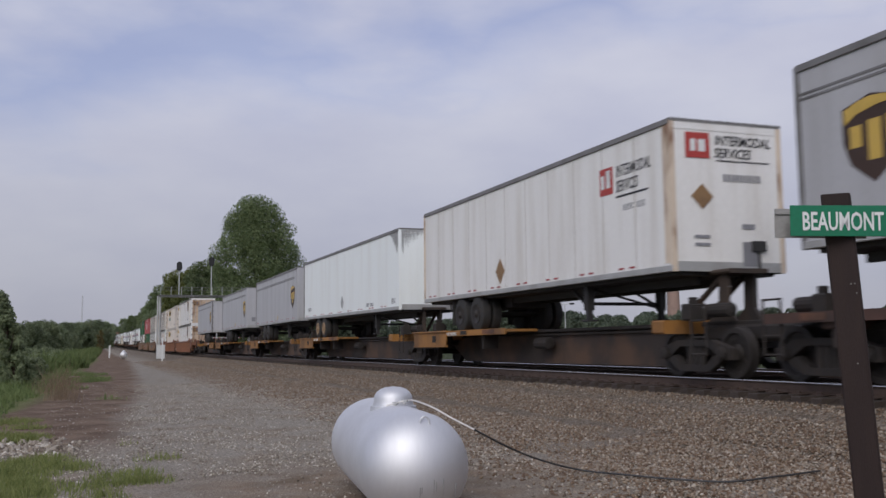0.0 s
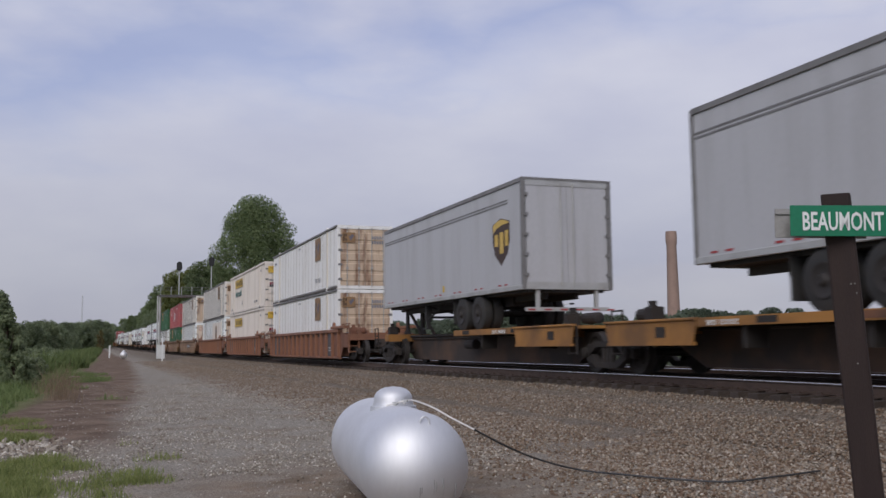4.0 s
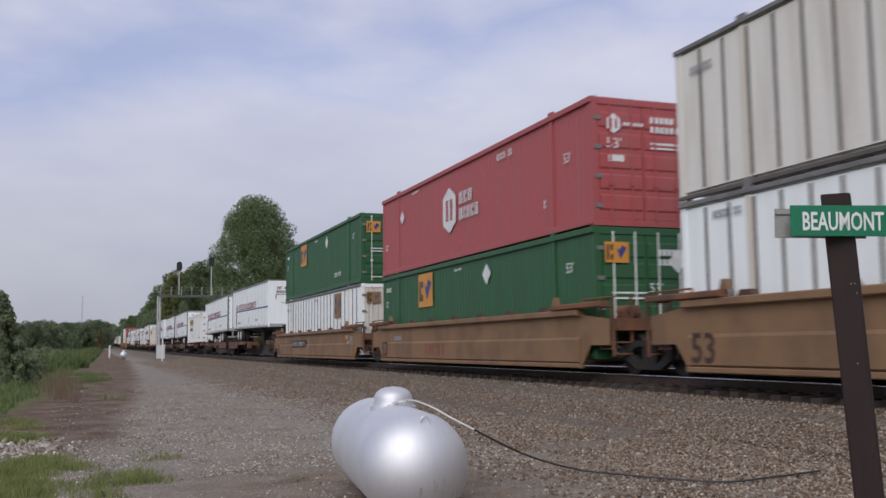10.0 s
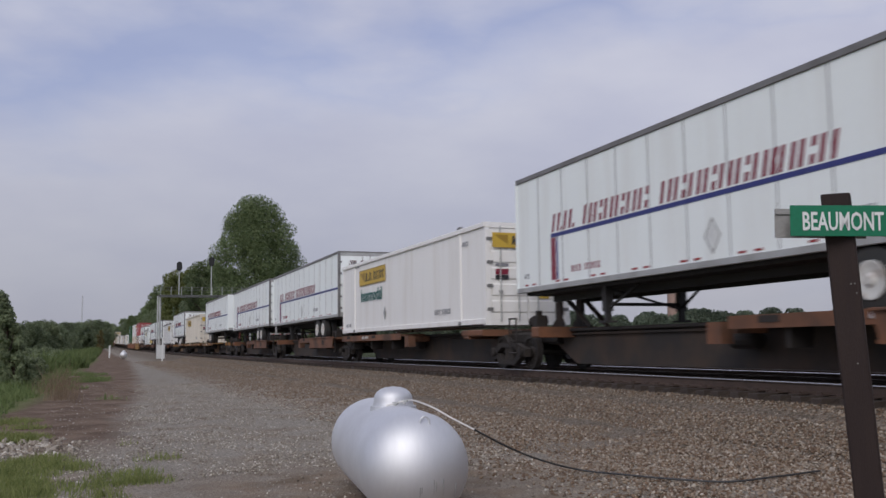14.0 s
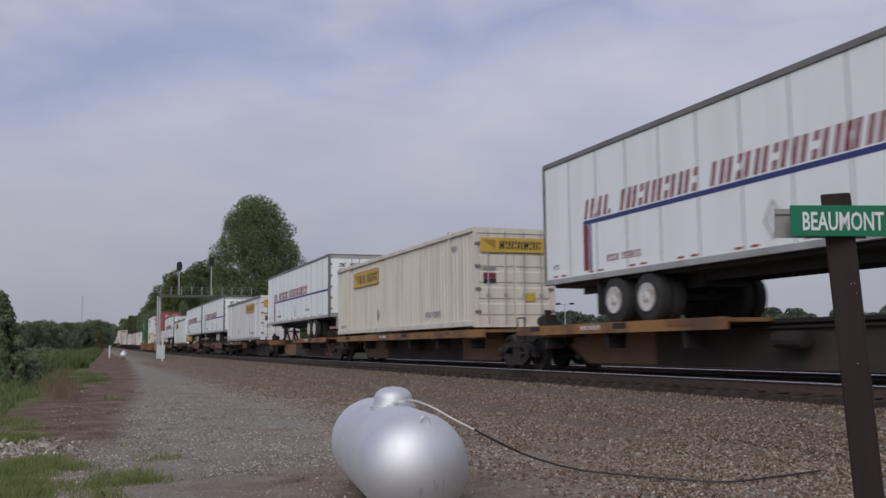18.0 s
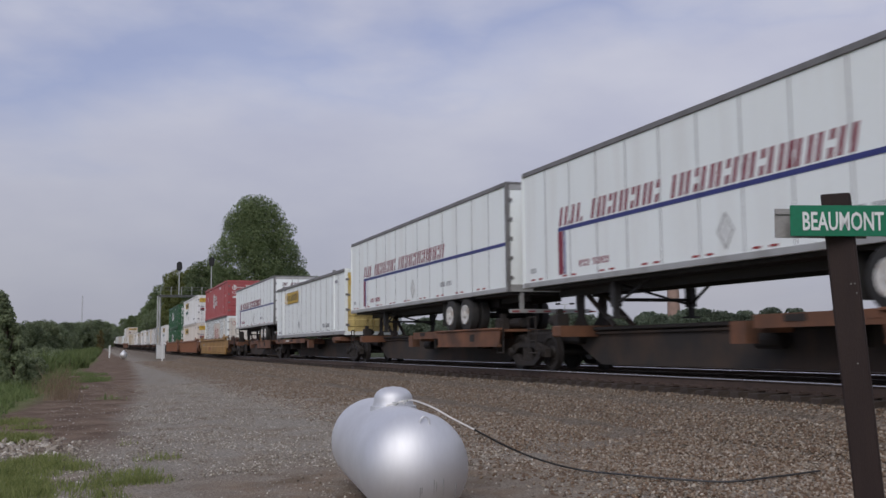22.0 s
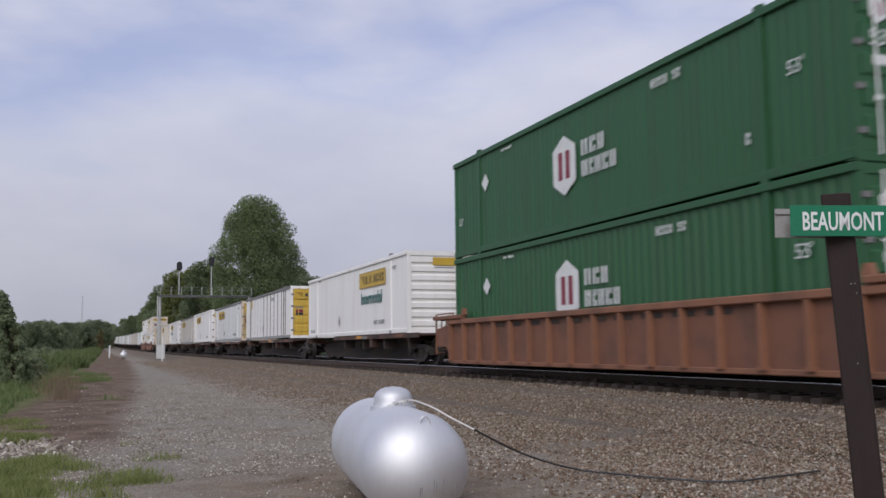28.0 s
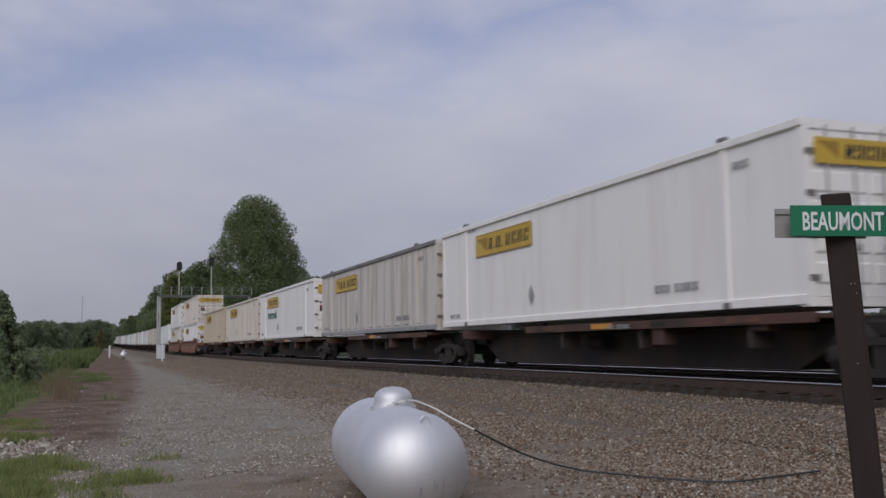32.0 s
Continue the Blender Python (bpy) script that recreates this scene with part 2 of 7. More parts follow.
TANK = material("silver_tank_paint", (0.76, 0.765, 0.785), 0.6, metal=0.95, dirt=(0.5, 0.49, 0.5), dirt_amount=0.35, scale=2.2, fine=30, stretch=(0.4, 1.2, 0.35), bump=0.0, grain=0.25)
PIPE = material("pale_pipe", (0.66, 0.64, 0.62), 0.4, metal=0.1)
RUBBER = material("black_hose_rubber", (0.045, 0.045, 0.047), 0.6)
POSTWOOD = material("dark_stained_post", (0.024, 0.013, 0.011), 0.75, dirt=(0.042, 0.026, 0.021), dirt_amount=0.6, scale=2.5, fine=50, stretch=(6, 6, 0.5), bump=0.35)
SIGNGREEN = material("sign_green", (0.0, 0.16, 0.075), 0.4, dirt=(0.01, 0.12, 0.06), dirt_amount=0.3, scale=6, bump=0.0)
SIGNBACK = material("bare_sign_metal", (0.3, 0.29, 0.28), 0.5, metal=0.4, dirt=(0.14, 0.12, 0.1), dirt_amount=0.6, scale=8)
BRIDGESTEEL = material("weathered_bridge_steel", (0.2, 0.205, 0.195), 0.6, metal=0.2, dirt=(0.11, 0.105, 0.095), dirt_amount=0.6, scale=1.5)
GALV = material("galvanised_steel", (0.5, 0.51, 0.5), 0.5, metal=0.3, dirt=(0.32, 0.32, 0.32), dirt_amount=0.5, scale=3)
CABINET = material("cabinet_grey_white", (0.62, 0.63, 0.62), 0.5)
BLACKPAINT = material("black_signal_paint", (0.015, 0.015, 0.016), 0.6)
# red brick paled towards grey: distance haze is put into the colour
BRICK = material("hazed_brick", (0.34, 0.235, 0.19), 0.85, dirt=(0.24, 0.17, 0.14), dirt_amount=0.6, scale=0.4, fine=3)
BARK = material("bark", (0.085, 0.06, 0.042), 0.9, dirt=(0.045, 0.034, 0.026), dirt_amount=0.7, scale=2, fine=12, stretch=(3, 3, 0.6), bump=0.5)


def leaf_material(name, a, b, thin=True):
    m = bpy.data.materials.new(name)
    m.use_nodes = True
    n, l = m.node_tree.nodes, m.node_tree.links
    p = n["Principled BSDF"]
    geo, mix, info = n.new("ShaderNodeNewGeometry"), n.new("ShaderNodeMix"), n.new("ShaderNodeObjectInfo")
    mix.data_type = "RGBA"
    mix.inputs["A"].default_value, mix.inputs["B"].default_value = (*a, 1), (*b, 1)
    pw = n.new("ShaderNodeMath")
    pw.operation = "POWER"
    pw.inputs[1].default_value = 1.0 if thin else 1.8
    l.new(geo.outputs["Random Per Island"], pw.inputs[0])
    l.new(pw.outputs["Value"], mix.inputs["Factor"])
    hsv, mr = n.new("ShaderNodeHueSaturation"), n.new("ShaderNodeMapRange")
    mr.inputs["To Min"].default_value, mr.inputs["To Max"].default_value = 0.8, 1.25
    l.new(info.outputs["Random"], mr.inputs["Value"])
    l.new(mr.outputs["Result"], hsv.inputs["Value"])
    l.new(mix.outputs["Result"], hsv.inputs["Color"])
    l.new(hsv.outputs["Color"], p.inputs["Base Color"])
    p.inputs["Roughness"].default_value = 0.6
    p.inputs["Specular IOR Level"].default_value = 0.25
    if thin:
        tr, add, out = n.new("ShaderNodeBsdfTranslucent"), n.new("ShaderNodeMixShader"), n["Material Output"]
        l.new(hsv.outputs["Color"], tr.inputs["Color"])
        add.inputs["Fac"].default_value = 0.52
        l.new(p.outputs["BSDF"], add.inputs[1])
        l.new(tr.outputs["BSDF"], add.inputs[2])
        l.new(add.outputs["Shader"], out.inputs["Surface"])
    return m


LEAF = leaf_material("tree_leaves", (0.107, 0.153, 0.072), (0.24, 0.286, 0.14))
LEAF2 = leaf_material("yellow_green_leaves", (0.12, 0.14, 0.04), (0.23, 0.25, 0.1))
# leaves of far trees, made paler and greyer to paint in haze
LEAF3 = leaf_material("hazed_dark_leaves", (0.125, 0.165, 0.095), (0.25, 0.29, 0.17))
LEAF4 = leaf_material("pale_vine_leaves", (0.16, 0.2, 0.115), (0.3, 0.34, 0.2))
FARLEAF = leaf_material("far_wood_leaves", (0.09, 0.12, 0.085), (0.19, 0.225, 0.155))
VINELEAF = leaf_material("vine_leaves", (0.155, 0.2, 0.115), (0.3, 0.34, 0.195))
TANLEAF = leaf_material("tan_leaves", (0.2, 0.17, 0.07), (0.3, 0.25, 0.12))
BANKGRASS = leaf_material("bank_grass", (0.115, 0.165, 0.06), (0.235, 0.285, 0.115))
GRASS = leaf_material("grass_blades", (0.15, 0.19, 0.06), (0.31, 0.33, 0.13))
DRY = leaf_material("dry_weeds", (0.2, 0.145, 0.095), (0.36, 0.27, 0.18))


def stone_material(name, tones):
    """Broken stone: each piece takes one of several tones."""
    m = bpy.data.materials.new(name)
    m.use_nodes = True
    n, l = m.node_tree.nodes, m.node_tree.links
    p = n["Principled BSDF"]
    geo, ramp, co, tex, hsv, mr = n.new("ShaderNodeNewGeometry"), n.new("ShaderNodeValToRGB"), n.new("ShaderNodeTexCoord"), n.new("ShaderNodeTexNoise"), n.new("ShaderNodeHueSaturation"), n.new("ShaderNodeMapRange")
    e = ramp.color_ramp.elements
    while len(e) < len(tones):
        e.new(0.5)
    for k, c in enumerate(tones):
        e[k].position = k / (len(tones) - 1)
        e[k].color = (*c, 1)
    l.new(geo.outputs["Random Per Island"], ramp.inputs["Fac"])
    tex.inputs["Scale"].default_value, tex.inputs["Detail"].default_value = 70, 3
    l.new(co.outputs["Object"], tex.inputs["Vector"])
    mr.inputs["To Min"].default_value, mr.inputs["To Max"].default_value = 0.7, 1.3
    l.new(tex.outputs["Fac"], mr.inputs["Value"])
    l.new(mr.outputs["Result"], hsv.inputs["Value"])
    l.new(ramp.outputs["Color"], hsv.inputs["Color"])
    l.new(hsv.outputs["Color"], p.inputs["Base Color"])
    p.inputs["Roughness"].default_value = 0.85
    p.inputs["Specular IOR Level"].default_value = 0.25
    return m


STONE = stone_material("ballast_stones", [(0.075, 0.05, 0.034), (0.165, 0.11, 0.073), (0.13, 0.084, 0.058), (0.25, 0.178, 0.122), (0.18, 0.15, 0.12), (0.315, 0.248, 0.183), (0.27, 0.235, 0.195), (0.47, 0.41, 0.34)])
PEBBLE = stone_material("lane_gravel", [(0.13, 0.1, 0.075), (0.26, 0.215, 0.17), (0.2, 0.168, 0.136), (0.35, 0.305, 0.25), (0.29, 0.257, 0.215), (0.46, 0.415, 0.355), (0.66, 0.62, 0.56)])


def ground_material():
    m = bpy.data.materials.new("gravel_and_dirt")
    m.use_nodes = True
    n, l = m.node_tree.nodes, m.node_tree.links
    p = n["Principled BSDF"]
    co, sep = n.new("ShaderNodeTexCoord"), n.new("ShaderNodeSeparateXYZ")
    l.new(co.outputs["Object"], sep.inputs["Vector"])

    def noise_tex(scale, detail=5):
        t = n.new("ShaderNodeTexNoise")
        t.inputs["Scale"].default_value, t.inputs["Detail"].default_value = scale, detail
        l.new(co.outputs["Object"], t.inputs["Vector"])
        return t.outputs["Fac"]

    def ranged(src, a, b, lo=0.0, hi=1.0):
        r = n.new("ShaderNodeMapRange")
        r.inputs["From Min"].default_value, r.inputs["From Max"].default_value = a, b
        r.inputs["To Min"].default_value, r.inputs["To Max"].default_value = lo, hi
        l.new(src, r.inputs["Value"])
        return r.outputs["Result"]

    def maths(op, a, b):
        t = n.new("ShaderNodeMath")
        t.operation = op
        for i, s in enumerate((a, b)):
            if isinstance(s, (int, float)):
                t.inputs[i].default_value = s
            else:
                l.new(s, t.inputs[i])
        return t.outputs["Value"]

    def mixed(f, a, b):
        t = n.new("ShaderNodeMix")
        t.data_type = "RGBA"
        l.new(f, t.inputs["Factor"])
        for k, s in (("A", a), ("B", b)):
            if isinstance(s, tuple):
                t.inputs[k].default_value = (*s, 1)
            else:
                l.new(s, t.inputs[k])
        return t.outputs["Result"]

    wob = maths("MULTIPLY", maths("SUBTRACT", noise_tex(0.35), 0.5), 5.0)
    y = maths("ADD", sep.outputs["Y"], wob)
    vor = n.new("ShaderNodeTexVoronoi")
    vor.inputs["Scale"].default_value = 26
    l.new(co.outputs["Object"], vor.inputs["Vector"])
    vor2 = n.new("ShaderNodeTexVoronoi")
    vor2.inputs["Scale"].default_value = 60
    l.new(co.outputs["Object"], vor2.inputs["Vector"])
    sepc = n.new("ShaderNodeSeparateColor")
    l.new(vor.outputs["Color"], sepc.inputs["Color"])
    sepd = n.new("ShaderNodeSeparateColor")
    l.new(vor2.outputs["Color"], sepd.inputs["Color"])
    gravel = mixed(ranged(sepc.outputs["Red"], 0.1, 0.9), (0.1, 0.079, 0.06), (0.26, 0.22, 0.18))
    fine = mixed(ranged(sepd.outputs["Red"], 0.1, 0.9), (0.205, 0.182, 0.152), (0.39, 0.355, 0.305))
    dirt = mixed(ranged(noise_tex(1.7), 0.35, 0.65), (0.16, 0.112, 0.075), (0.265, 0.195, 0.137))
    lane = mixed(ranged(noise_tex(0.8), 0.52, 0.80, 0.0, 0.8), fine, dirt)
    base = mixed(ranged(y, 4.6, 8.2), lane, gravel)
    edge = maths("ADD", ranged(sep.outputs["X"], -16.0, -42.0, 0.45, 1.9), ranged(sep.outputs["X"], -42.0, -122.0, 0.0, 2.2))
    off = maths("SUBTRACT", maths("ADD", sep.outputs["Y"], maths("MULTIPLY", wob, 0.4)), edge)
    base = mixed(maths("MULTIPLY", ranged(off, 0.35, -0.35), ranged(sep.outputs["X"], -13.5, -17.0)), base, mixed(ranged(noise_tex(1.1), 0.4, 0.62), (0.13, 0.088, 0.062), (0.225, 0.162, 0.12)))
    worn = maths("MULTIPLY", ranged(maths("ADD", sep.outputs["X"], maths("MULTIPLY", wob, 0.6)), -12.6, -10.4), maths("MULTIPLY", ranged(y, 0.0, 1.5), ranged(y, 5.6, 4.4)))
    base = mixed(maths("MULTIPLY", worn, ranged(noise_tex(3.0), 0.3, 0.6, 0.3, 0.85)), base, dirt)
    soil = mixed(ranged(noise_tex(2.5), 0.4, 0.6), (0.115, 0.15, 0.045), (0.16, 0.165, 0.07))
    brow = maths("ADD", ranged(sep.outputs["X"], -22.0, -34.0, -2.1, -0.9), ranged(sep.outputs["X"], -60.0, -126.0, 0.0, 1.6))
    grass = ranged(maths("SUBTRACT", maths("ADD", sep.outputs["Y"], maths("MULTIPLY", wob, 0.25)), brow), 0.2, -0.5)
    base = mixed(grass, base, soil)
    # dark bed: greasy ballast, with the shade below the train put into its colour
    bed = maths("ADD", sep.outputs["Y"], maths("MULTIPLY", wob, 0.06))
    grime_and_shade = maths("MULTIPLY", ranged(bed, 10.15, 10.3), ranged(bed, 22.4, 20.5))
    base = mixed(grime_and_shade, base, mixed(ranged(sepc.outputs["Red"], 0.1, 0.9), (0.04, 0.03, 0.024), (0.085, 0.064, 0.05)))
    field = ranged(sep.outputs["Y"], 21.0, 23.0)
    base = mixed(field, base, mixed(ranged(noise_tex(0.05), 0.35, 0.65), (0.035, 0.05, 0.02), (0.06, 0.07, 0.028)))
    hs = n.new("ShaderNodeHueSaturation")
    l.new(base, hs.inputs["Color"])
    l.new(ranged(noise_tex(90, 2), 0.2, 0.8, 0.75, 1.25), hs.inputs["Value"])
    l.new(hs.outputs["Color"], p.inputs["Base Color"])
    p.inputs["Roughness"].default_value = 0.9
    p.inputs["Specular IOR Level"].default_value = 0.2
    bp = n.new("ShaderNodeBump")
    bp.inputs["Strength"].default_value, bp.inputs["Distance"].default_value = 0.7, 0.03
    l.new(maths("ADD", vor.outputs["Distance"], vor2.outputs["Distance"]), bp.inputs["Height"])
    l.new(bp.outputs["Normal"], p.inputs["Normal"])
    return m


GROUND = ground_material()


# ---------------------------------------------------------------- mesh building
class Build:
    """Collects boxes, prisms and tubes into one mesh."""

    def __init__(self):
        self.v, self.f = [], []

    def add(self, verts, faces):
        k = len(self.v)
        self.v += [tuple(p) for p in verts]
        self.f += [tuple(i + k for i in q) for q in faces]
        return self

    def box(self, x0, x1, y0, y1, z0, z1):
        return self.add([(x, y, z) for x in (x0, x1) for y in (y0, y1) for z in (z0, z1)],
                        [(0, 1, 3, 2), (4, 6, 7, 5), (0, 4, 5, 1), (2, 3, 7, 6), (0, 2, 6, 4), (1, 5, 7, 3)])

    def slab(self, x0, x1, y0, y1, z0, z1, b=0.02):
        """A box with bevelled long edges (along x)."""
        prof = [(y0 + b, z0), (y1 - b, z0), (y1, z0 + b), (y1, z1 - b), (y1 - b, z1), (y0 + b, z1), (y0, z1 - b), (y0, z0 + b)]
        return self.prism(prof, x0, x1, "x")

    def prism(self, prof, a, b, axis):
        """A closed outline drawn out along an axis; prof gives the two other coordinates in order."""
        n = len(prof)
        put = {"x": lambda p, t: (t, p[0], p[1]), "y": lambda p, t: (p[0], t, p[1]), "z": lambda p, t: (p[0], p[1], t)}[axis]
        vs = [put(p, a) for p in prof] + [put(p, b) for p in prof]
        fs = [(i, (i + 1) % n, n + (i + 1) % n, n + i) for i in range(n)] + [tuple(range(n))[::-1], tuple(range(n, 2 * n))]
        return self.add(vs, fs)

    def tube(self, a, b, r, n=8, r2=None):
        a, b = Vector(a), Vector(b)
        d = (b - a).normalized()
        u = d.orthogonal().normalized()
        w = d.cross(u)
        r2 = r if r2 is None else r2
        vs = []
        for p, q in ((a, r), (b, r2)):
            vs += [p + q * (math.cos(2 * math.pi * i / n) * u + math.sin(2 * math.pi * i / n) * w) for i in range(n)]
        fs = [(i, (i + 1) % n, n + (i + 1) % n, n + i) for i in range(n)] + [tuple(range(n))[::-1], tuple(range(n, 2 * n))]
        return self.add(vs, fs)

    def lathe(self, prof, c=(0, 0, 0), axis="y", n=20):
        """prof: (distance along the axis, radius) rows."""
        vs, fs = [], []
        for h, r in prof:
            for i in range(n):
                a = 2 * math.pi * i / n
                p = {"y": (r * math.cos(a), h, r * math.sin(a)), "x": (h, r * math.cos(a), r * math.sin(a)), "z": (r * math.cos(a), r * math.sin(a), h)}[axis]
                vs.append((p[0] + c[0], p[1] + c[1], p[2] + c[2]))
        for k in range(len(prof) - 1):
            for i in range(n):
                j = (i + 1) % n
                fs.append((k * n + i, k * n + j, (k + 1) * n + j, (k + 1) * n + i))
        fs += [tuple(range(n))[::-1], tuple(range((len(prof) - 1) * n, len(prof) * n))]
        return self.add(vs, fs)

    def mesh(self, name, mat, smooth=False):
        me = bpy.data.meshes.new(name)
        me.from_pydata(self.v, [], self.f)
        bm = bmesh.new()
        bm.from_mesh(me)
        bmesh.ops.recalc_face_normals(bm, faces=bm.faces)
        bm.to_mesh(me)
        bm.free()
        me.materials.append(mat)
        if smooth:
            me.polygons.foreach_set("use_smooth", [True] * len(me.polygons))
            me.set_sharp_from_angle(angle=radians(40))
        return me


def part(name, shape, mat, parent, label="", at=(0, 0, 0), smooth=False):
    """One mesh object under a thing or a part; shape is a Build or a mesh to share."""
    me = shape.mesh(name, mat, smooth) if isinstance(shape, Build) else shape
    ob = new(name, me)
    ob.parent = parent
    ob.location = at
    if label:
        ob["label"] = label
    return ob


def thing(name, label, category, group="", kind="", at=(0, 0, 0), shape=None, mat=None, smooth=False):
    ob = new(name, shape.mesh(name, mat, smooth) if shape else None)
    ob.location = at
    return tagged(ob, label, category, group, kind)


def bend(x):
    """The line's slow sideways drift and rise towards the far distance."""
    s = max(min(x + 20.0, 0.0), -400.0)
    more = min(x + 420.0, 0.0)
    return -0.826e-5 * s * s + 0.0066 * more, 1.198e-5 * s * s - 0.0096 * more


def ground_height(x, y):
    dy, dz = bend(x)
    y = y - dy
    pts = [(-400, -4.0), (-60, -3.6), (-24, -2.6), (-12, -1.3), (-6, -0.45), (-2.6, -0.08), (-1.5, 0.0), (7.6, 0.0), (8.3, 0.03), (9.75, 0.36), (10.12, 0.5), (10.2, 0.52), (10.25, 0.595), (10.36, 0.6), (12.6, 0.585), (13.2, 0.55), (13.9, 0.57), (17.0, 0.57), (21.0, 0.42), (23.0, -0.1), (400, -0.3)]
    if y <= pts[0][0]:
        return pts[0][1] + dz
    for (a, za), (b, zb) in zip(pts, pts[1:]):
        if y <= b:
            return za + (zb - za) * (y - a) / (b - a) + dz
    return pts[-1][1] + dz


# ---------------------------------------------------------------- ground and track
def make_ground():
    xs = sorted(set([-3500, -2500, -1800, -1300, -1000, -800, -650, -550, -480] + list(range(-440, -60, 12)) + [-60 + 1.0 * i for i in range(75)] + [20, 30, 45, 70, 110, 200, 400, 800, 1500]))
    ys = sorted(set([-3500, -1500, -700, -400, -200, -100, -60, -35, -20, -12, -8, -6] + [-5 + 0.5 * i for i in range(45)] + [18, 20, 25, 35, 60, 100, 200, 400, 800, 1800, 3500]))
    vs = []
    for x in xs:
        for y in ys:
            z = ground_height(x, y)
            if -60 < x < 20 and y < 8.5:
                z += 0.06 * (noise.noise((x * 0.4, y * 0.5, 0)) + 0.5 * noise.noise((x * 1.1, y * 1.3, 3)))
            vs.append((x, y, z))
    n = len(ys)
    fs = [(i * n + j, (i + 1) * n + j, (i + 1) * n + j + 1, i * n + j + 1) for i in range(len(xs) - 1) for j in range(n - 1)]
    b = Build().add(vs, fs)
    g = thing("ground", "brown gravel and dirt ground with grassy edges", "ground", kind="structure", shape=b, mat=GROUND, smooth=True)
    return g


make_ground()


def surface_z(x, y):
    z = ground_height(x, y)
    if -60 < x < 20 and y < 8.5:
        z += 0.06 * (noise.noise((x * 0.4, y * 0.5, 0)) + 0.5 * noise.noise((x * 1.1, y * 1.3, 3)))
    return z


def make_second_track():
    """A parallel track behind the train, seen below the cars."""
    xs = [40, 10, -20] + list(range(-60, -460, -40)) + [-600, -800, -1000, -1200]
    track = thing("railway_track", "second railway track of worn steel rails behind the train", "railway track", kind="structure")
    yc = TRACK + 3.75
    for side in (-0.755, 0.755):
        for nm, prof, mat in (("rail", [(-0.07, -0.18), (0.07, -0.18), (0.012, -0.15), (0.036, -0.035), (0.036, -0.021), (-0.036, -0.021), (-0.036, -0.035), (-0.012, -0.15)], RAILSTEEL),
                              ("rail_head", [(-0.0375, -0.02), (0.0375, -0.02), (0.036, -0.008), (0.028, -0.001), (0.0, 0.002), (-0.028, -0.001), (-0.036, -0.008)], RAILTOP if side < 0 else DULLRAIL)):
            vs, fs, k = [], [], len(prof)
            for x in xs:
                dy, dz = bend(x)
                vs += [(x, yc + dy + side + p[0], RAIL + dz - 0.02 + p[1]) for p in prof]
            for i in range(len(xs) - 1):
                fs += [(i * k + j, i * k + (j + 1) % k, (i + 1) * k + (j + 1) % k, (i + 1) * k + j) for j in range(k)]
            part(nm, Build().add(vs, fs), mat, track)
    rest = Build()
    for i in range(280):
        x = 4.0 - 0.5 * i
        dy, dz = bend(x)
        rest.box(x - 0.115, x + 0.115, yc + dy - 1.3, yc + dy + 1.3, RAIL + dz - 0.37, RAIL + dz - 0.19)
    tagged(part("ties", rest, TIEWOOD, track), kind="stuff")


def make_track():
    xs = [40, 20] + list(range(10, -60, -6)) + list(range(-60, -460, -20)) + [-500, -600, -700, -800, -900, -1000, -1100, -1200]
    track = thing("railway_track", "single railway track of worn steel rails on dark timber ties", "railway track", kind="structure")
    for side in (-0.755, 0.755):
        # far head takes the dark side colour to paint in the cars' shade
        for nm, prof, mat in (("rail", [(-0.07, -0.18), (0.07, -0.18), (0.07, -0.165), (0.012, -0.15), (0.01, -0.045), (0.036, -0.035), (0.036, -0.004), (-0.036, -0.004), (-0.036, -0.035), (-0.01, -0.045), (-0.012, -0.15), (-0.07, -0.165)], RAILSTEEL),
                              ("rail_head", [(-0.0375, -0.02), (0.0375, -0.02), (0.036, -0.008), (0.028, -0.001), (0.0, 0.002), (-0.028, -0.001), (-0.036, -0.008)], RAILTOP if side < 0 else RAILSTEEL)):
            vs, fs, k = [], [], len(prof)
            for x in xs:
                dy, dz = bend(x)
                vs += [(x, TRACK + dy + side + p[0], RAIL + dz + p[1]) for p in prof]
            for i in range(len(xs) - 1):
                fs += [(i * k + j, i * k + (j + 1) % k, (i + 1) * k + (j + 1) % k, (i + 1) * k + j) for j in range(k)]
            part(nm, Build().add(vs, fs), mat, track)
    tie = Build().slab(-0.115, 0.115, -1.32, 1.32, -0.18, 0.0, 0.015).mesh("tie", TIEWOOD)
    plate = Build().box(-0.17, 0.17, -0.16, 0.16, 0, 0.014).box(-0.05, 0.05, -0.13, -0.09, 0.014, 0.05).box(-0.05, 0.05, 0.09, 0.13, 0.014, 0.05).mesh("tie_plate", RAILSTEEL)
    rest = Build()
    rnd = random.Random(4)
    x, k = 6.0, 0
    while x > -420:
        dy, dz = bend(x)
        if k < 150:
            t = part("tie", tie, None, track, at=(x, TRACK + dy + rnd.uniform(-0.05, 0.05), RAIL + dz - 0.19 + rnd.uniform(-0.012, 0.006)))
            t.rotation_euler.z = rnd.uniform(-0.02, 0.02)
            if k < 80:
                part("tie_plate", plate, None, t, at=(0, -0.755, 0.001))
        else:
            rest.box(x - 0.115, x + 0.115, TRACK + dy - 1.32, TRACK + dy + 1.32, RAIL + dz - 0.37, RAIL + dz - 0.19)
        x -= 0.5
        k += 1
    tagged(part("far_ties", rest, TIEWOOD, track), kind="stuff")


make_track()
make_second_track()


# ---------------------------------------------------------------- the train: how it runs
def run(t):
    """How far the train has come at t seconds, from where it stands at 16 s."""
    s = (t - 16) / 16
    return 16 * (18.5046 * s + 0.73046 * s * s - 0.16126 * s ** 3)


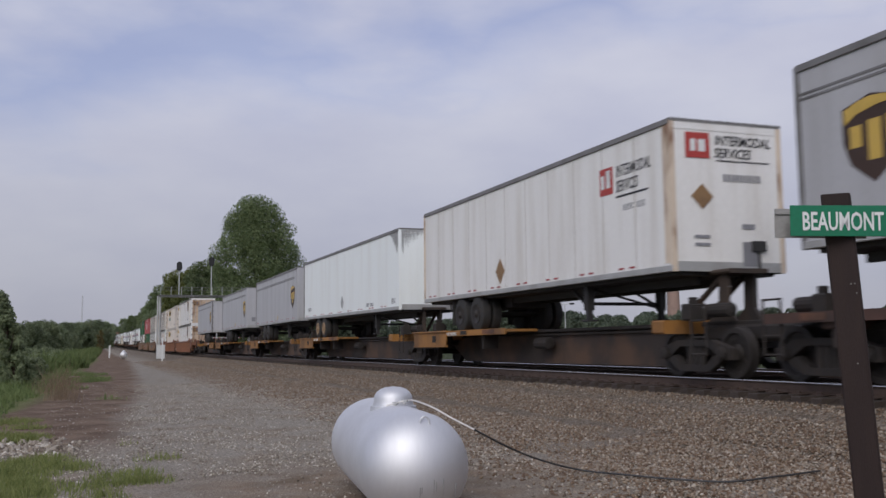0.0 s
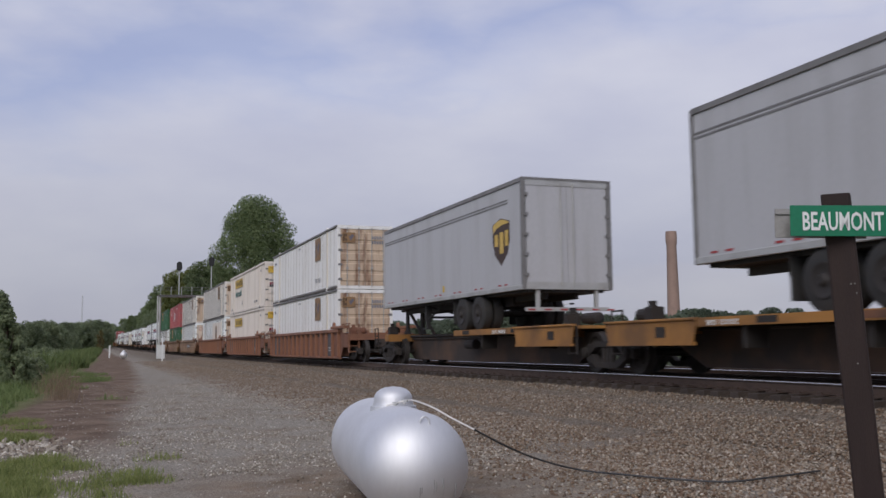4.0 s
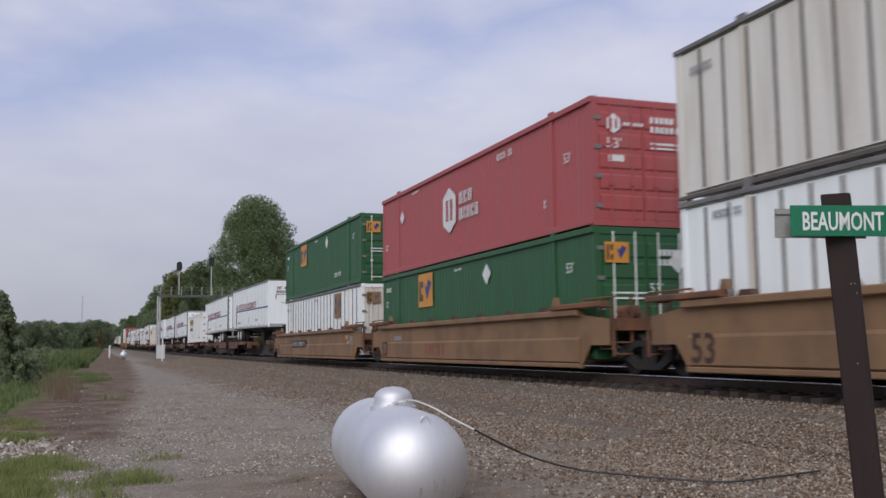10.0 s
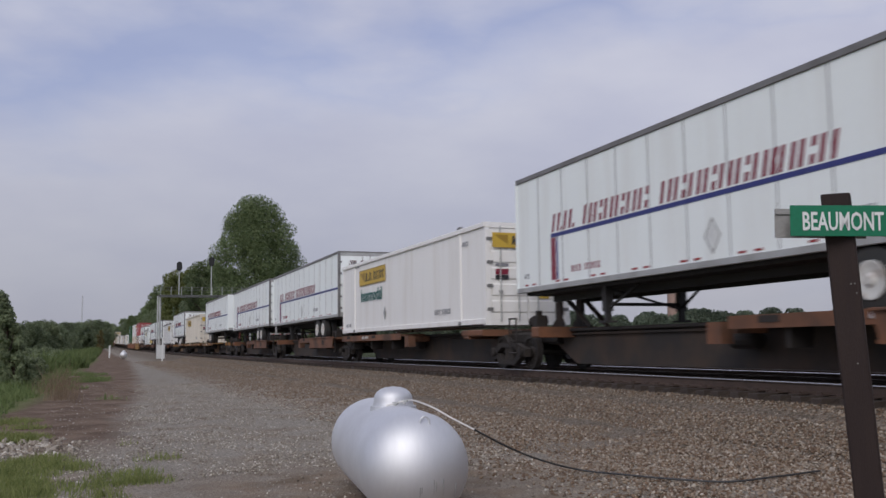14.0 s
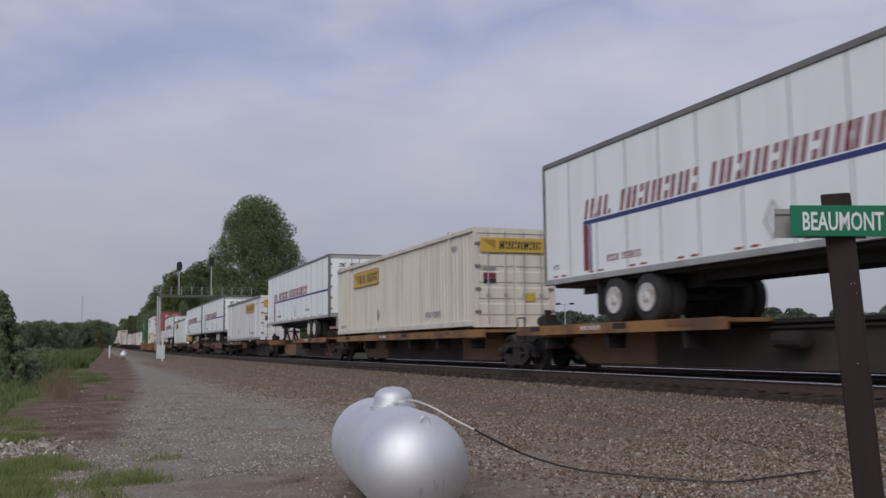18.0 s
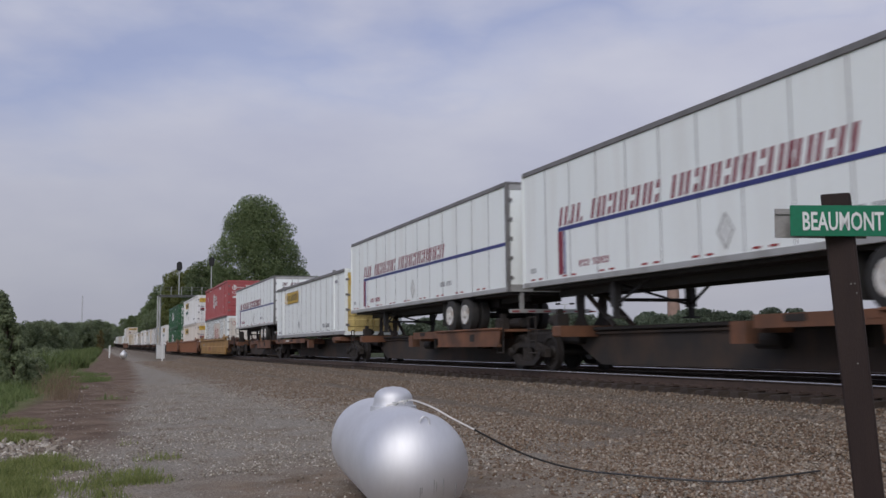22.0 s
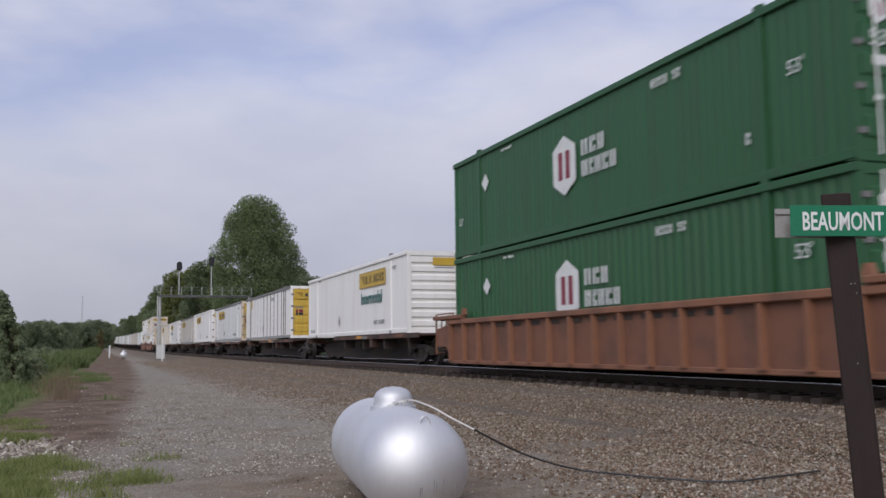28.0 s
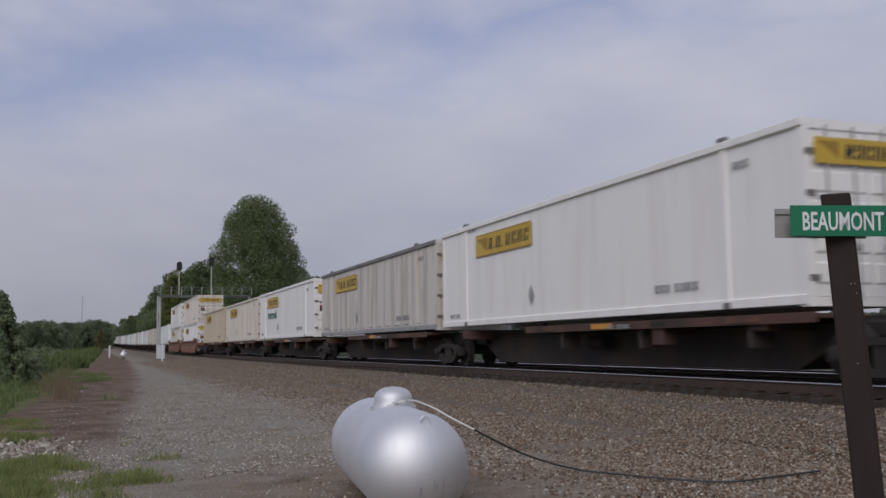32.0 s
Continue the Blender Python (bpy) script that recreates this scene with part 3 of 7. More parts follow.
MOVING = []  # (thing, x at 16 s, height over the rail, nose-down tilt in degrees)


def on_train(ob, x, z=0.0, tilt=0.0):
    MOVING.append((ob, x, z, tilt))
    return ob


def train_rows(x, z, tilt):
    rows = []
    for k in range(33):
        px = x + run(k)
        dy, dz = bend(px)
        rows.append((float(k), pose(px, TRACK + dy, RAIL + dz + z, 0, tilt, 0)))
    return rows


POSTS = {}


def shared(key, make):
    if key not in POSTS:
        POSTS[key] = make()
    return POSTS[key]


# ---------------------------------------------------------------- railway cars
WHEEL_R = 0.457
wheel_b = Build()
for sd in (-1, 1):
    wheel_b.lathe([(sd * 0.70, 0.10), (sd * 0.705, 0.36), (sd * 0.69, 0.385), (sd * 0.68, WHEEL_R + 0.025), (sd * 0.715, WHEEL_R + 0.02), (sd * 0.725, WHEEL_R), (sd * 0.83, WHEEL_R - 0.008), (sd * 0.832, 0.36), (sd * 0.79, 0.33), (sd * 0.765, 0.16), (sd * 0.80, 0.12), (sd * 0.80, 0.05)][::1 if sd > 0 else -1], n=24)
wheel_b.tube((0, -0.72, 0), (0, 0.72, 0), 0.085, 10)
for a in range(5):
    ang = a * 2 * math.pi / 5
    wheel_b.box(math.cos(ang) * 0.24 - 0.03, math.cos(ang) * 0.24 + 0.03, -0.80, -0.775, math.sin(ang) * 0.24 - 0.03, math.sin(ang) * 0.24 + 0.03)
WHEELSET = wheel_b.mesh("wheelset", WHEEL, True)

fr = Build()
for sd in (-1.0, 1.0):
    fr.prism([(-1.12, 0.34), (-1.12, 0.54), (-0.5, 0.70), (0.5, 0.70), (1.12, 0.54), (1.12, 0.34), (0.86, 0.34), (0.42, 0.58), (-0.42, 0.58), (-0.86, 0.34)], sd - 0.08, sd + 0.08, "y")
    fr.prism([(-0.86, 0.34), (-0.62, 0.42), (-0.36, 0.24), (0.36, 0.24), (0.62, 0.42), (0.86, 0.34), (0.45, 0.12), (-0.45, 0.12)], sd - 0.08, sd + 0.08, "y")
    for k in (-0.17, 0.0, 0.17):
        fr.tube((k, sd, 0.24), (k, sd, 0.58), 0.07, 8)
    for k in (-0.89, 0.89):
        fr.lathe([(sd - 0.14, 0.12), (sd + 0.14, 0.12), (sd + 0.16, 0.07)] if sd > 0 else [(sd - 0.16, 0.07), (sd - 0.14, 0.12), (sd + 0.14, 0.12)], c=(k, 0, WHEEL_R), n=10)
fr.slab(-0.2, 0.2, -1.0, 1.0, 0.42, 0.66, 0.03)
TRUCKFRAME = fr.mesh("truck_frame", BOGIE)
SPINNERS = []  # (wheelset, x of its car at 16 s + own offset)


def truck(car, x, cx):
    t = part("truck", TRUCKFRAME, None, car, "dusty cast-steel bogie", at=(x, 0, 0))
    for k in (-0.89, 0.89):
        w = part("wheelset", WHEELSET, None, t, at=(k, 0, WHEEL_R))
        SPINNERS.append((w, cx + x + k))


def well_side(y, a, b, style, mat, car, patched=False):
    """One side wall of a well car with its sills, posts and end cut-outs."""
    s = 1 if y > 0 else -1
    prof = [(a + 0.25, 0.62), (a + 1.05, 0.62), (a + 1.45, 0.16), (b - 1.45, 0.16), (b - 1.05, 0.62), (b - 0.25, 0.62), (b - 0.25, 1.16), (b - 1.5, 1.30), (a + 1.5, 1.30), (a + 0.25, 1.16)]
    side = part("side_wall", Build().prism(prof, y, y + s * 0.035, "y"), WELLPANEL if mat is WELLBROWN else mat, car)
    part("top_sill", Build().slab(a + 1.4, b - 1.4, y - 0.02 if s > 0 else y - 0.16, y + 0.16 if s > 0 else y + 0.02, 1.27, 1.41, 0.02), mat, car)
    part("bottom_sill", Build().slab(a + 1.45, b - 1.45, y - 0.02 if s > 0 else y - 0.10, y + 0.10 if s > 0 else y + 0.02, 0.12, 0.22, 0.015), mat, car)
    if style == "ribbed":
        for u in (a + 2.75, b - 4.1) if patched else ():
            part("patch_panel", Build().box(u, u + 1.35, min(y + s * 0.037, y + s * 0.06), max(y + s * 0.037, y + s * 0.06), 0.24, 1.22), ENDPANEL, side, "blue-grey repair panel")
            bars([(u + 0.5, u + 1.1, 0.45, 0.52), (u + 0.5, u + 0.9, 0.57, 0.64)], y + s * 0.062, SEAM, side, facing=s) if s < 0 else None
        for i in range(int((b - a - 9) / 1.05)):
            u = a + 4.7 + i * 1.05
            part("stake_slot", Build().box(u, u + 0.7, min(y + s * 0.037, y + s * 0.05), max(y + s * 0.037, y + s * 0.05), 1.12, 1.23), GRIME, side) if s < 0 else None
        post = Build().prism([(-0.05, 0), (0.05, 0), (0.04, s * 0.12), (-0.04, s * 0.12)], 0.22, 1.27, "z").box(-0.09, 0.09, min(0, s * 0.13), max(0, s * 0.13), 0.2, 0.26).mesh("post", mat)
        k = int((b - a - 3.2) / 1.05)
        for i in range(k + 1):
            part("post", post, None, side, at=(a + 1.6 + i * (b - a - 3.2) / k, y + s * 0.036, 0))
    else:
        fold = Build().prism([(y + s * 0.036, 0.22), (y + s * 0.09, 0.26), (y + s * 0.09, 0.74), (y + s * 0.036, 0.80)], a + 1.5, b - 1.5, "x")
        part("lower_panel", fold, mat, side)
        if style == "lugged":
            lug = Build().prism([(-0.2, 0), (0.2, 0), (0.13, 0.1), (-0.13, 0.1)], -0.06, 0.06, "y").mesh("lug", SPINEDARK)
            for i in range(7):
                part("lug", lug, None, side, at=(a + 3.2 + i * (b - a - 6.4) / 6, y + s * 0.07, 1.41))
    for e, f in ((a, a + 2.6), (b - 2.6, b)):
        part("end_sill", Build().slab(e + 0.3 if e == a else e, f if e == a else f - 0.3, y - 0.02 if s > 0 else y - 0.2, y + 0.2 if s > 0 else y + 0.02, 1.42, 1.54, 0.02), SPINEBROWN if mat is WELLTAN else mat, car)
        lg = f if e == a else e
        part("guide", Build().prism([(lg - 0.13, 1.54), (lg + 0.13, 1.54), (lg + 0.05, 1.72), (lg - 0.05, 1.72)], y - 0.05 + s * 0.05, y + 0.05 + s * 0.05, "y"), mat, car)
    return side


def well_car(x0, x1, style, mat, label, trucks, marks=None, rails_end=True, group="", simple=False):
    """A well car unit; x0 and x1 are its rear and front ends on the train."""
    cx, h = (x0 + x1) / 2, (x1 - x0) / 2
    car = on_train(thing("well_car", label, "railway car", group), cx)
    a, b = -h + 0.55, h - 0.55
    for y in (-1.44, 1.44):
        well_side(y, a, b, "plain" if simple else style, mat, car, x0 > 100)
    part("well_floor", Build().box(a + 1.5, b - 1.5, -1.4, 1.4, 0.18, 0.26), GRIME, car)
    em = SPINEBROWN if mat is WELLTAN else SPINEDARK if mat is WELLYELLOW else mat
    for s, e in ((1, b), (-1, a)):
        inner = e - s * 1.5
        part("end_bulkhead", Build().box(min(inner, inner - s * 0.08), max(inner, inner - s * 0.08), -1.4, 1.4, 0.26, 1.25), mat, car)
        part("end_platform", Build().slab(min(inner, e), max(inner, e), -1.30, 1.30, 0.98, 1.12, 0.02).box(min(e - 0.2 * s, e), max(e - 0.2 * s, e), -1.42, 1.42, 0.92, 1.16), em, car)
        part("draft_sill", Build().box(min(inner, e + s * 0.45), max(inner, e + s * 0.45), -0.28, 0.28, 0.62, 0.96), GRIME, car)
        lad = part("ladder", shared(("stile", em.name), lambda: Build().box(-0.025, 0.025, -1.47, -1.43, 0.38, 1.62).mesh("ladder", em)), None, car, at=(e - s * 0.1, 0, 0))
        part("stile", shared(("stile", em.name), None), None, lad, at=(0, 0.43, 0))
        for k in range(4):
            part("rung", shared(("rung", em.name), lambda: Build().box(-0.02, 0.02, -1.43, -1.04, 0.0, 0.03).mesh("rung", em)), None, lad, at=(0, 0, 0.42 + 0.24 * k))
        hr = Build().tube((e - s * 0.1, -1.4, 1.62), (inner, -1.4, 1.62), 0.02, 6).tube((inner, -1.4, 1.62), (inner, -1.4, 1.2), 0.02, 6)
        part("handrail", hr, em, car)
        if not simple:
            end_gear(car, e - s * 0.75, s, 1.14, SPINEDARK if mat is WELLYELLOW else SPINEBROWN if mat is WELLTAN else WELLPANEL)
        for y in (-0.95, 0.4):
            part("walkway_bracket", Build().prism([(e - s * 0.5, 1.12), (e - s * 0.9, 1.12), (e - s * 0.75, 1.34), (e - s * 0.55, 1.34)], y, y + 0.5, "y"), em, car)
    for s in trucks:
        truck(car, h if s == 10 else s * (h - 1.5), cx)
    if marks:
        marks(car, a, b)
    return car


def brake_stand(car, x, top=2.0):
    b = Build().box(x - 0.14, x + 0.14, -0.5, -0.2, top - 0.9, top - 0.05).tube((x, -0.55, top), (x, -0.55, top - 0.9), 0.03, 6)
    part("brake_stand", b, SPINEBROWN if top > 1.96 else BOGIE, car)
    w = Build()
    for i in range(16):
        a0, a1 = 2 * math.pi * i / 16, 2 * math.pi * (i + 1) / 16
        w.tube((x + 0.16, -0.62 + 0.26 * math.cos(a0), top + 0.26 * math.sin(a0)), (x + 0.16, -0.62 + 0.26 * math.cos(a1), top + 0.26 * math.sin(a1)), 0.018, 5)
    for i in range(4):
        w.tube((x + 0.16, -0.62, top), (x + 0.16, -0.62 + 0.26 * math.cos(i * 1.571), top + 0.26 * math.sin(i * 1.571)), 0.014, 5)
    part("brake_wheel", w, BOGIE, car)


def end_gear(car, x, s, z, mat):
    """Brake gear crowded on a car's end: reservoir, valve, pipes and a step frame."""
    part("air_reservoir", Build().lathe([(-0.36, 0.06), (-0.33, 0.13), (0.33, 0.13), (0.36, 0.06)], c=(x, -0.72, z + 0.2), axis="x", n=12), mat, car)
    part("control_valve", Build().slab(x - s * 0.55 - 0.14, x - s * 0.55 + 0.14, -1.1, -0.8, z + 0.02, z + 0.34, 0.03).box(x - s * 0.5 - 0.05, x - s * 0.5 + 0.05, -1.02, -0.88, z + 0.34, z + 0.46), mat, car)
    part("brake_hose", Build().tube((x + s * 0.5, -0.3, z - 0.1), (x + s * 1.0, -0.34, z - 0.36), 0.035, 6).tube((x + s * 1.0, -0.34, z - 0.36), (x + s * 1.3, -0.3, z - 0.3), 0.035, 6), UNDER, car)
    f = Build()
    for u in (0.0, 0.42):
        f.tube((x + s * u, -1.36, z - 0.62), (x + s * u, -1.36, z + 0.3), 0.022, 6)
    for v in (-0.6, -0.3, 0.0, 0.28):
        f.tube((x, -1.36, z + v), (x + s * 0.42, -1.36, z + v), 0.018, 6)
    part("step_frame", f, mat, car)


def spine_car(x0, x1, mat, label, hitch, wheels_at, group="", trucks=(1,), short=False, simple=False):
    """An articulated spine car unit: a narrow sill, side platforms under the trailer wheels, a hitch."""
    cx, h = (x0 + x1) / 2, (x1 - x0) / 2
    car = on_train(thing("spine_car", label, "railway car", group), cx)
    part("centre_sill", Build().prism([(-h + 0.3, 0.72), (-h + 1.6, 0.62), (-h + 2.6, 0.17), (h - 2.6, 0.17), (h - 1.6, 0.62), (h - 0.3, 0.72), (h - 0.3, 0.98), (-h + 0.3, 0.98)], -0.36, 0.36, "y"), SILLBROWN if mat is SPINEYELLOW else GRIME, car)
    if mat is OCHRE:
        for s in (-1, 1):
            for y in (-0.375, 0.365):
                part("sill_plate", Build().prism([(s * (h - 5.6), 0.2), (s * (h - 2.7), 0.2), (s * (h - 1.75), 0.62), (s * (h - 1.75), 0.94), (s * (h - 5.6), 0.94)], y, y + 0.01, "y"), WELLTAN, car, "tan painted end of the sill")
    part("sill_cap", Build().slab(-h + 0.3, h - 0.3, -0.5, 0.5, 0.96, 1.04, 0.015), BOGIE, car)
    for s in (-1, 1):
        part("end_casting", Build().slab(min(s * (h - 1.9), s * h), max(s * (h - 1.9), s * h), -0.55, 0.55, 0.66, 0.98, 0.06), BOGIE, car)
        part("cross_beam", Build().slab(s * (h - 2.3) - 0.2, s * (h - 2.3) + 0.2, -1.36, 1.36, 0.82, 1.08, 0.03), mat, car)
    # long side platform and its skirt
    for y in ((-1,) if simple else (-1, 1)):
        if wheels_at:
            p0, p1 = (0.6, h - 0.9) if wheels_at > 0 else (-h + 0.9, -0.6)
            long = 5.6 if mat is SPINEBROWN else 3.9
            q0, q1 = (h - long, h - 0.7) if wheels_at > 0 else (-h + 0.7, -h + long)
        else:
            p0, p1, q0, q1 = (-h + 1.2, h - 1.2, -0.9, 2.3) if mat is OCHRE or simple else (-h + 0.9, 0.4, -h + 0.7, -h + 3.9) if mat is SPINEBROWN else (-2.2, h - 0.9, h - 3.9, h - 0.7)
        ya, yb = (-1.40, -0.5) if y < 0 else (0.5, 1.40)
        deck = part("side_platform", Build().slab(p0, p1, ya, yb, 1.0, 1.07, 0.012), mat, car)
        ye = -1.41 if y < 0 else 1.41
        part("platform_edge", Build().box(p0, p1, min(ye, ye + y * 0.04), max(ye, ye + y * 0.04), 0.93 if mat in (SPINEYELLOW, SPINEDARK) else 0.87, 1.09), mat, car)
        if not simple:
            for i in range(4):
                u = p0 + (p1 - p0) * (0.1 + 0.23 * i)
                part("edge_plate", Build().box(u, u + 0.5 + 0.35 * (i % 2), min(ye + y * 0.042, ye + y * 0.052), max(ye + y * 0.042, ye + y * 0.052), 0.96, 1.07), (SPINEBROWN, ORANGE, BOGIE, SPINEBROWN)[i] if mat is SPINEDARK else (BOGIE, mat, BOGIE, SPINEBROWN)[i], car)
            number_bars(p0 + (p1 - p0) * 0.4, 0.95, 12, 0.09, ye - 0.055, PALEPRINT if mat is not SPINEDARK else SEAM, car) if y < 0 else None
        if wheels_at and mat in (SPINEYELLOW, SPINEBROWN):
            part("skirt_panel", Build().prism([(q0, 1.05), (q0 + 0.12, 0.64), (q1 - 0.12, 0.64), (q1, 1.05)], min(ye + y * 0.045, ye + y * 0.07), max(ye + y * 0.045, ye + y * 0.07), "y").box(q0 + 0.1, q1 - 0.1, min(ye, ye + y * 0.1), max(ye, ye + y * 0.1), 0.6, 0.66), mat, car)
        if not simple and wheels_at and mat in (SPINEYELLOW, SPINEBROWN):
            part("grade_plate", Build().box((q0 + q1) / 2 + 0.3, (q0 + q1) / 2 + 0.62, min(ye + y * 0.072, ye + y * 0.08), max(ye + y * 0.072, ye + y * 0.08), 0.75, 0.95), BOGIE, car)
            part("skirt_lip", Build().slab(q0, q1, min(ye, ye + y * 0.12), max(ye, ye + y * 0.12), 1.05, 1.10, 0.012), mat, car)
        brk = Build().prism([(-0.08, 0.99), (0.08, 0.99), (0.05, 0.55), (-0.05, 0.55)], -0.45 if y > 0 else 0.0, 0.0 if y > 0 else 0.45, "y").mesh("bracket", GRIME if mat is SPINEDARK else BOGIE)
        k = 0 if simple else max(2, int((p1 - p0) / 2.6))
        for i in range(k):
            part("bracket", brk, None, car, at=(p0 + (i + 0.5) * (p1 - p0) / k, y * 1.32, 0))
    if not simple and mat in (SPINEBROWN, SPINEDARK):
        u = (0.7 if mat is SPINEBROWN else 3.4) if not wheels_at else -0.3 if wheels_at < 0 else 0.3
        part("end_support", Build().slab(h - 2.6, h - 1.0, -1.38, 1.38, 0.9, 1.08, 0.03), mat, car) if not wheels_at and mat is SPINEBROWN else None
        part("outrigger", Build().box(min(u, u - (wheels_at or -1) * 0.4), max(u, u - (wheels_at or -1) * 0.4), -1.38, -1.12, 0.62, 1.0).box(u - 0.12, u + 0.12, -1.12, -0.5, 0.8, 0.98), mat, car)
    if wheels_at and not simple:
        for s in (-1, 1):
            end_gear(car, s * (h - 1.2), s, 1.04, BOGIE)
    part("brake_cylinder", Build().lathe([(-0.35, 0.10), (-0.33, 0.15), (0.33, 0.15), (0.35, 0.10)], c=(0.0, -0.62, 0.68), axis="x", n=12), BOGIE, car)
    part("brake_pipe", Build().tube((-h + 1, -0.42, 0.9), (h - 1, -0.42, 0.9), 0.03, 6), GRIME, car)
    if hitch:
        hx = hitch * (h - 1.6)
        hm = REDPART if short else GRIME
        hb = part("hitch_stand", Build().prism([(hx - 0.55, 1.02), (hx + 0.35, 1.02), (hx + 0.12, 1.3), (hx + 0.14, 1.96), (hx - 0.14, 1.96), (hx - 0.16, 1.3)], -0.33, -0.27, "y").prism([(hx - 0.55, 1.02), (hx + 0.35, 1.02), (hx + 0.12, 1.3), (hx + 0.14, 1.96), (hx - 0.14, 1.96), (hx - 0.16, 1.3)], 0.25, 0.35, "y").slab(hx - 0.35, hx + 0.35, -0.45, 0.45, 1.94, 2.03, 0.03), hm, car, "fifth-wheel hitch stand")
        part("hitch_strut", Build().tube((hx - hitch * 1.5, -0.25, 1.05), (hx - hitch * 0.15, -0.25, 1.9), 0.06, 8).tube((hx - hitch * 1.5, 0.25, 1.05), (hx - hitch * 0.15, 0.25, 1.9), 0.06, 8), hm, car)
    for s in trucks:
        truck(car, s * h, cx)
    return car


# ---------------------------------------------------------------- loads
W2 = 1.295  # half width of a box


def strokes(b, x, z, w, h, kind, put, slant=0.0, t=0.0):
    """Two thin upright bars, whole or broken, that stand in for one printed sign."""
    t = (t or min(0.3 * w, 0.2 * h)) * 1.2
    g = 0.14 * h
    cells = [[(0, t, 0, h), (w - t, w, 0, h)], [(0, t, 0, h), (w - t, w, 0, h * 0.5 - g), (w - t, w, h * 0.5 + g, h)], [(0, t, 0, h * 0.4 - g), (0, t, h * 0.4 + g, h), (w - t, w, 0, h)], [(0, t, 0, h), (w * 0.5 - t * 0.4, w * 0.5 + t * 0.4, h * 0.3, h * 0.7), (w - t, w, 0, h)]][kind]
    for u0, u1, v0, v1 in cells:
        put(b, [(x + u0 + slant * v0, z + v0), (x + u1 + slant * v0, z + v0), (x + u1 + slant * v1, z + v1), (x + u0 + slant * v1, z + v1)])


def slant_bars(x0, z0, height, widths, y, mat, parent, slant=0.25, gap=0.06, facing=-1, name="lettering", bold=0.0):
    """Words of slanted broken bars that stand in for a company's lettering, one part a word; thin signs are dots."""
    put = lambda b, q: b.prism(q, y, y + 0.004 * facing, "y")
    b, x, k = Build(), x0, 0
    for w in list(widths) + [-1]:
        if w < 0:
            if b.v:
                tagged(part(name, b, mat, parent), kind="stuff")
            b = Build()
            x += -w
            continue
        if w < 0.1 * height + 0.08:
            put(b, [(x, z0), (x + w * 0.8, z0), (x + w * 0.8 + 0.02, z0 + height * 0.22), (x + 0.02, z0 + height * 0.22)])
        else:
            strokes(b, x, z0, w * 0.86, height, k % 4, put, slant, bold)
        k += 3 if k % 2 else 1
        x += w + gap


def bars(spec, y, mat, parent, name="print", facing=-1):
    """Plain bars: rows of (x0, x1, z0, z1) on a side."""
    b = Build()
    for x0, x1, z0, z1 in spec:
        b.box(x0, x1, min(y, y + 0.004 * facing), max(y, y + 0.004 * facing), z0, z1)
    return tagged(part(name, b, mat, parent), kind="stuff")


def end_bars(spec, x, mat, parent, name="print"):
    """Plain bars on an end that faces forward: rows of (y0, y1, z0, z1)."""
    b = Build()
    for y0, y1, z0, z1 in spec:
        b.box(x, x + 0.005, y0, y1, z0, z1)
    return tagged(part(name, b, mat, parent), kind="stuff") if len(spec) > 1 else part(name, b, mat, parent)


def end_signs(y0, z, n, w, h, x, mat, parent, slant=0.0, name="lettering", gap=0.3, skip=()):
    """Rows of broken bars on an end that faces forward."""
    b = Build()
    for i in range(n):
        if i not in skip:
            strokes(b, y0 + i * w * (1 + gap), z, w, h, (i * 3 + n) % 4, lambda m, q: m.prism(q, x, x + 0.005, "x"), slant)
    return tagged(part(name, b, mat, parent), kind="stuff")


def number_bars(x, z, n, h, y, mat, parent, pitch=0.0, on_end=None):
    """A row of small broken bars, with gaps between groups."""
    b = Build()
    w = h * 0.52
    if on_end is None:
        put = lambda m, q: m.prism(q, y - 0.004, y, "y")
    else:
        put = lambda m, q: m.prism(q, on_end, on_end + 0.005, "x")
    for i in range(n):
        if n > 6 and i == 4:
            continue
        strokes(b, x + i * (w + h * 0.3), z, w, h, (i * 3 + n) % 4, put, 0.0, h * 0.16)
    return tagged(part("marking", b, mat, parent), kind="stuff")


def written(text, size, mat, parent, at, turn=(90, 0, 0), depth=0.002, shear=0.0, bold=0.0):
    cu = bpy.data.curves.new("lettering", "FONT")
    cu.body, cu.size, cu.extrude, cu.shear = text, size, depth, shear
    cu.resolution_u, cu.offset = 2, bold
    tmp = bpy.data.objects.new("tmp", cu)
    me = bpy.data.meshes.new_from_object(tmp)
    bpy.data.objects.remove(tmp)
    me.materials.clear()
    me.materials.append(mat)
    ob = new("lettering", me)
    ob.parent = parent
    ob.matrix_basis = pose(*at, *turn)
    return ob


CORR = {}


def corrugated(L, H, pitch, depth, mat, key):
    """A side sheet with vertical corrugations, outer face at y = 0."""
    k = (key, L, H)
    if k not in CORR:
        n = int(L / pitch)
        p = L / n
        xs = []
        for i in range(n):
            x = -L / 2 + i * p
            xs += [(x, 0), (x + 0.38 * p, 0), (x + 0.5 * p, depth), (x + 0.88 * p, depth)]
        xs.append((L / 2, 0))
        vs = [(x, y, 0) for x, y in xs] + [(x, y, H) for x, y in xs]
        m = len(xs)
        CORR[k] = Build().add(vs, [(i, i + 1, m + i + 1, m + i) for i in range(m - 1)]).mesh("side_sheet", mat)
    return CORR[k]


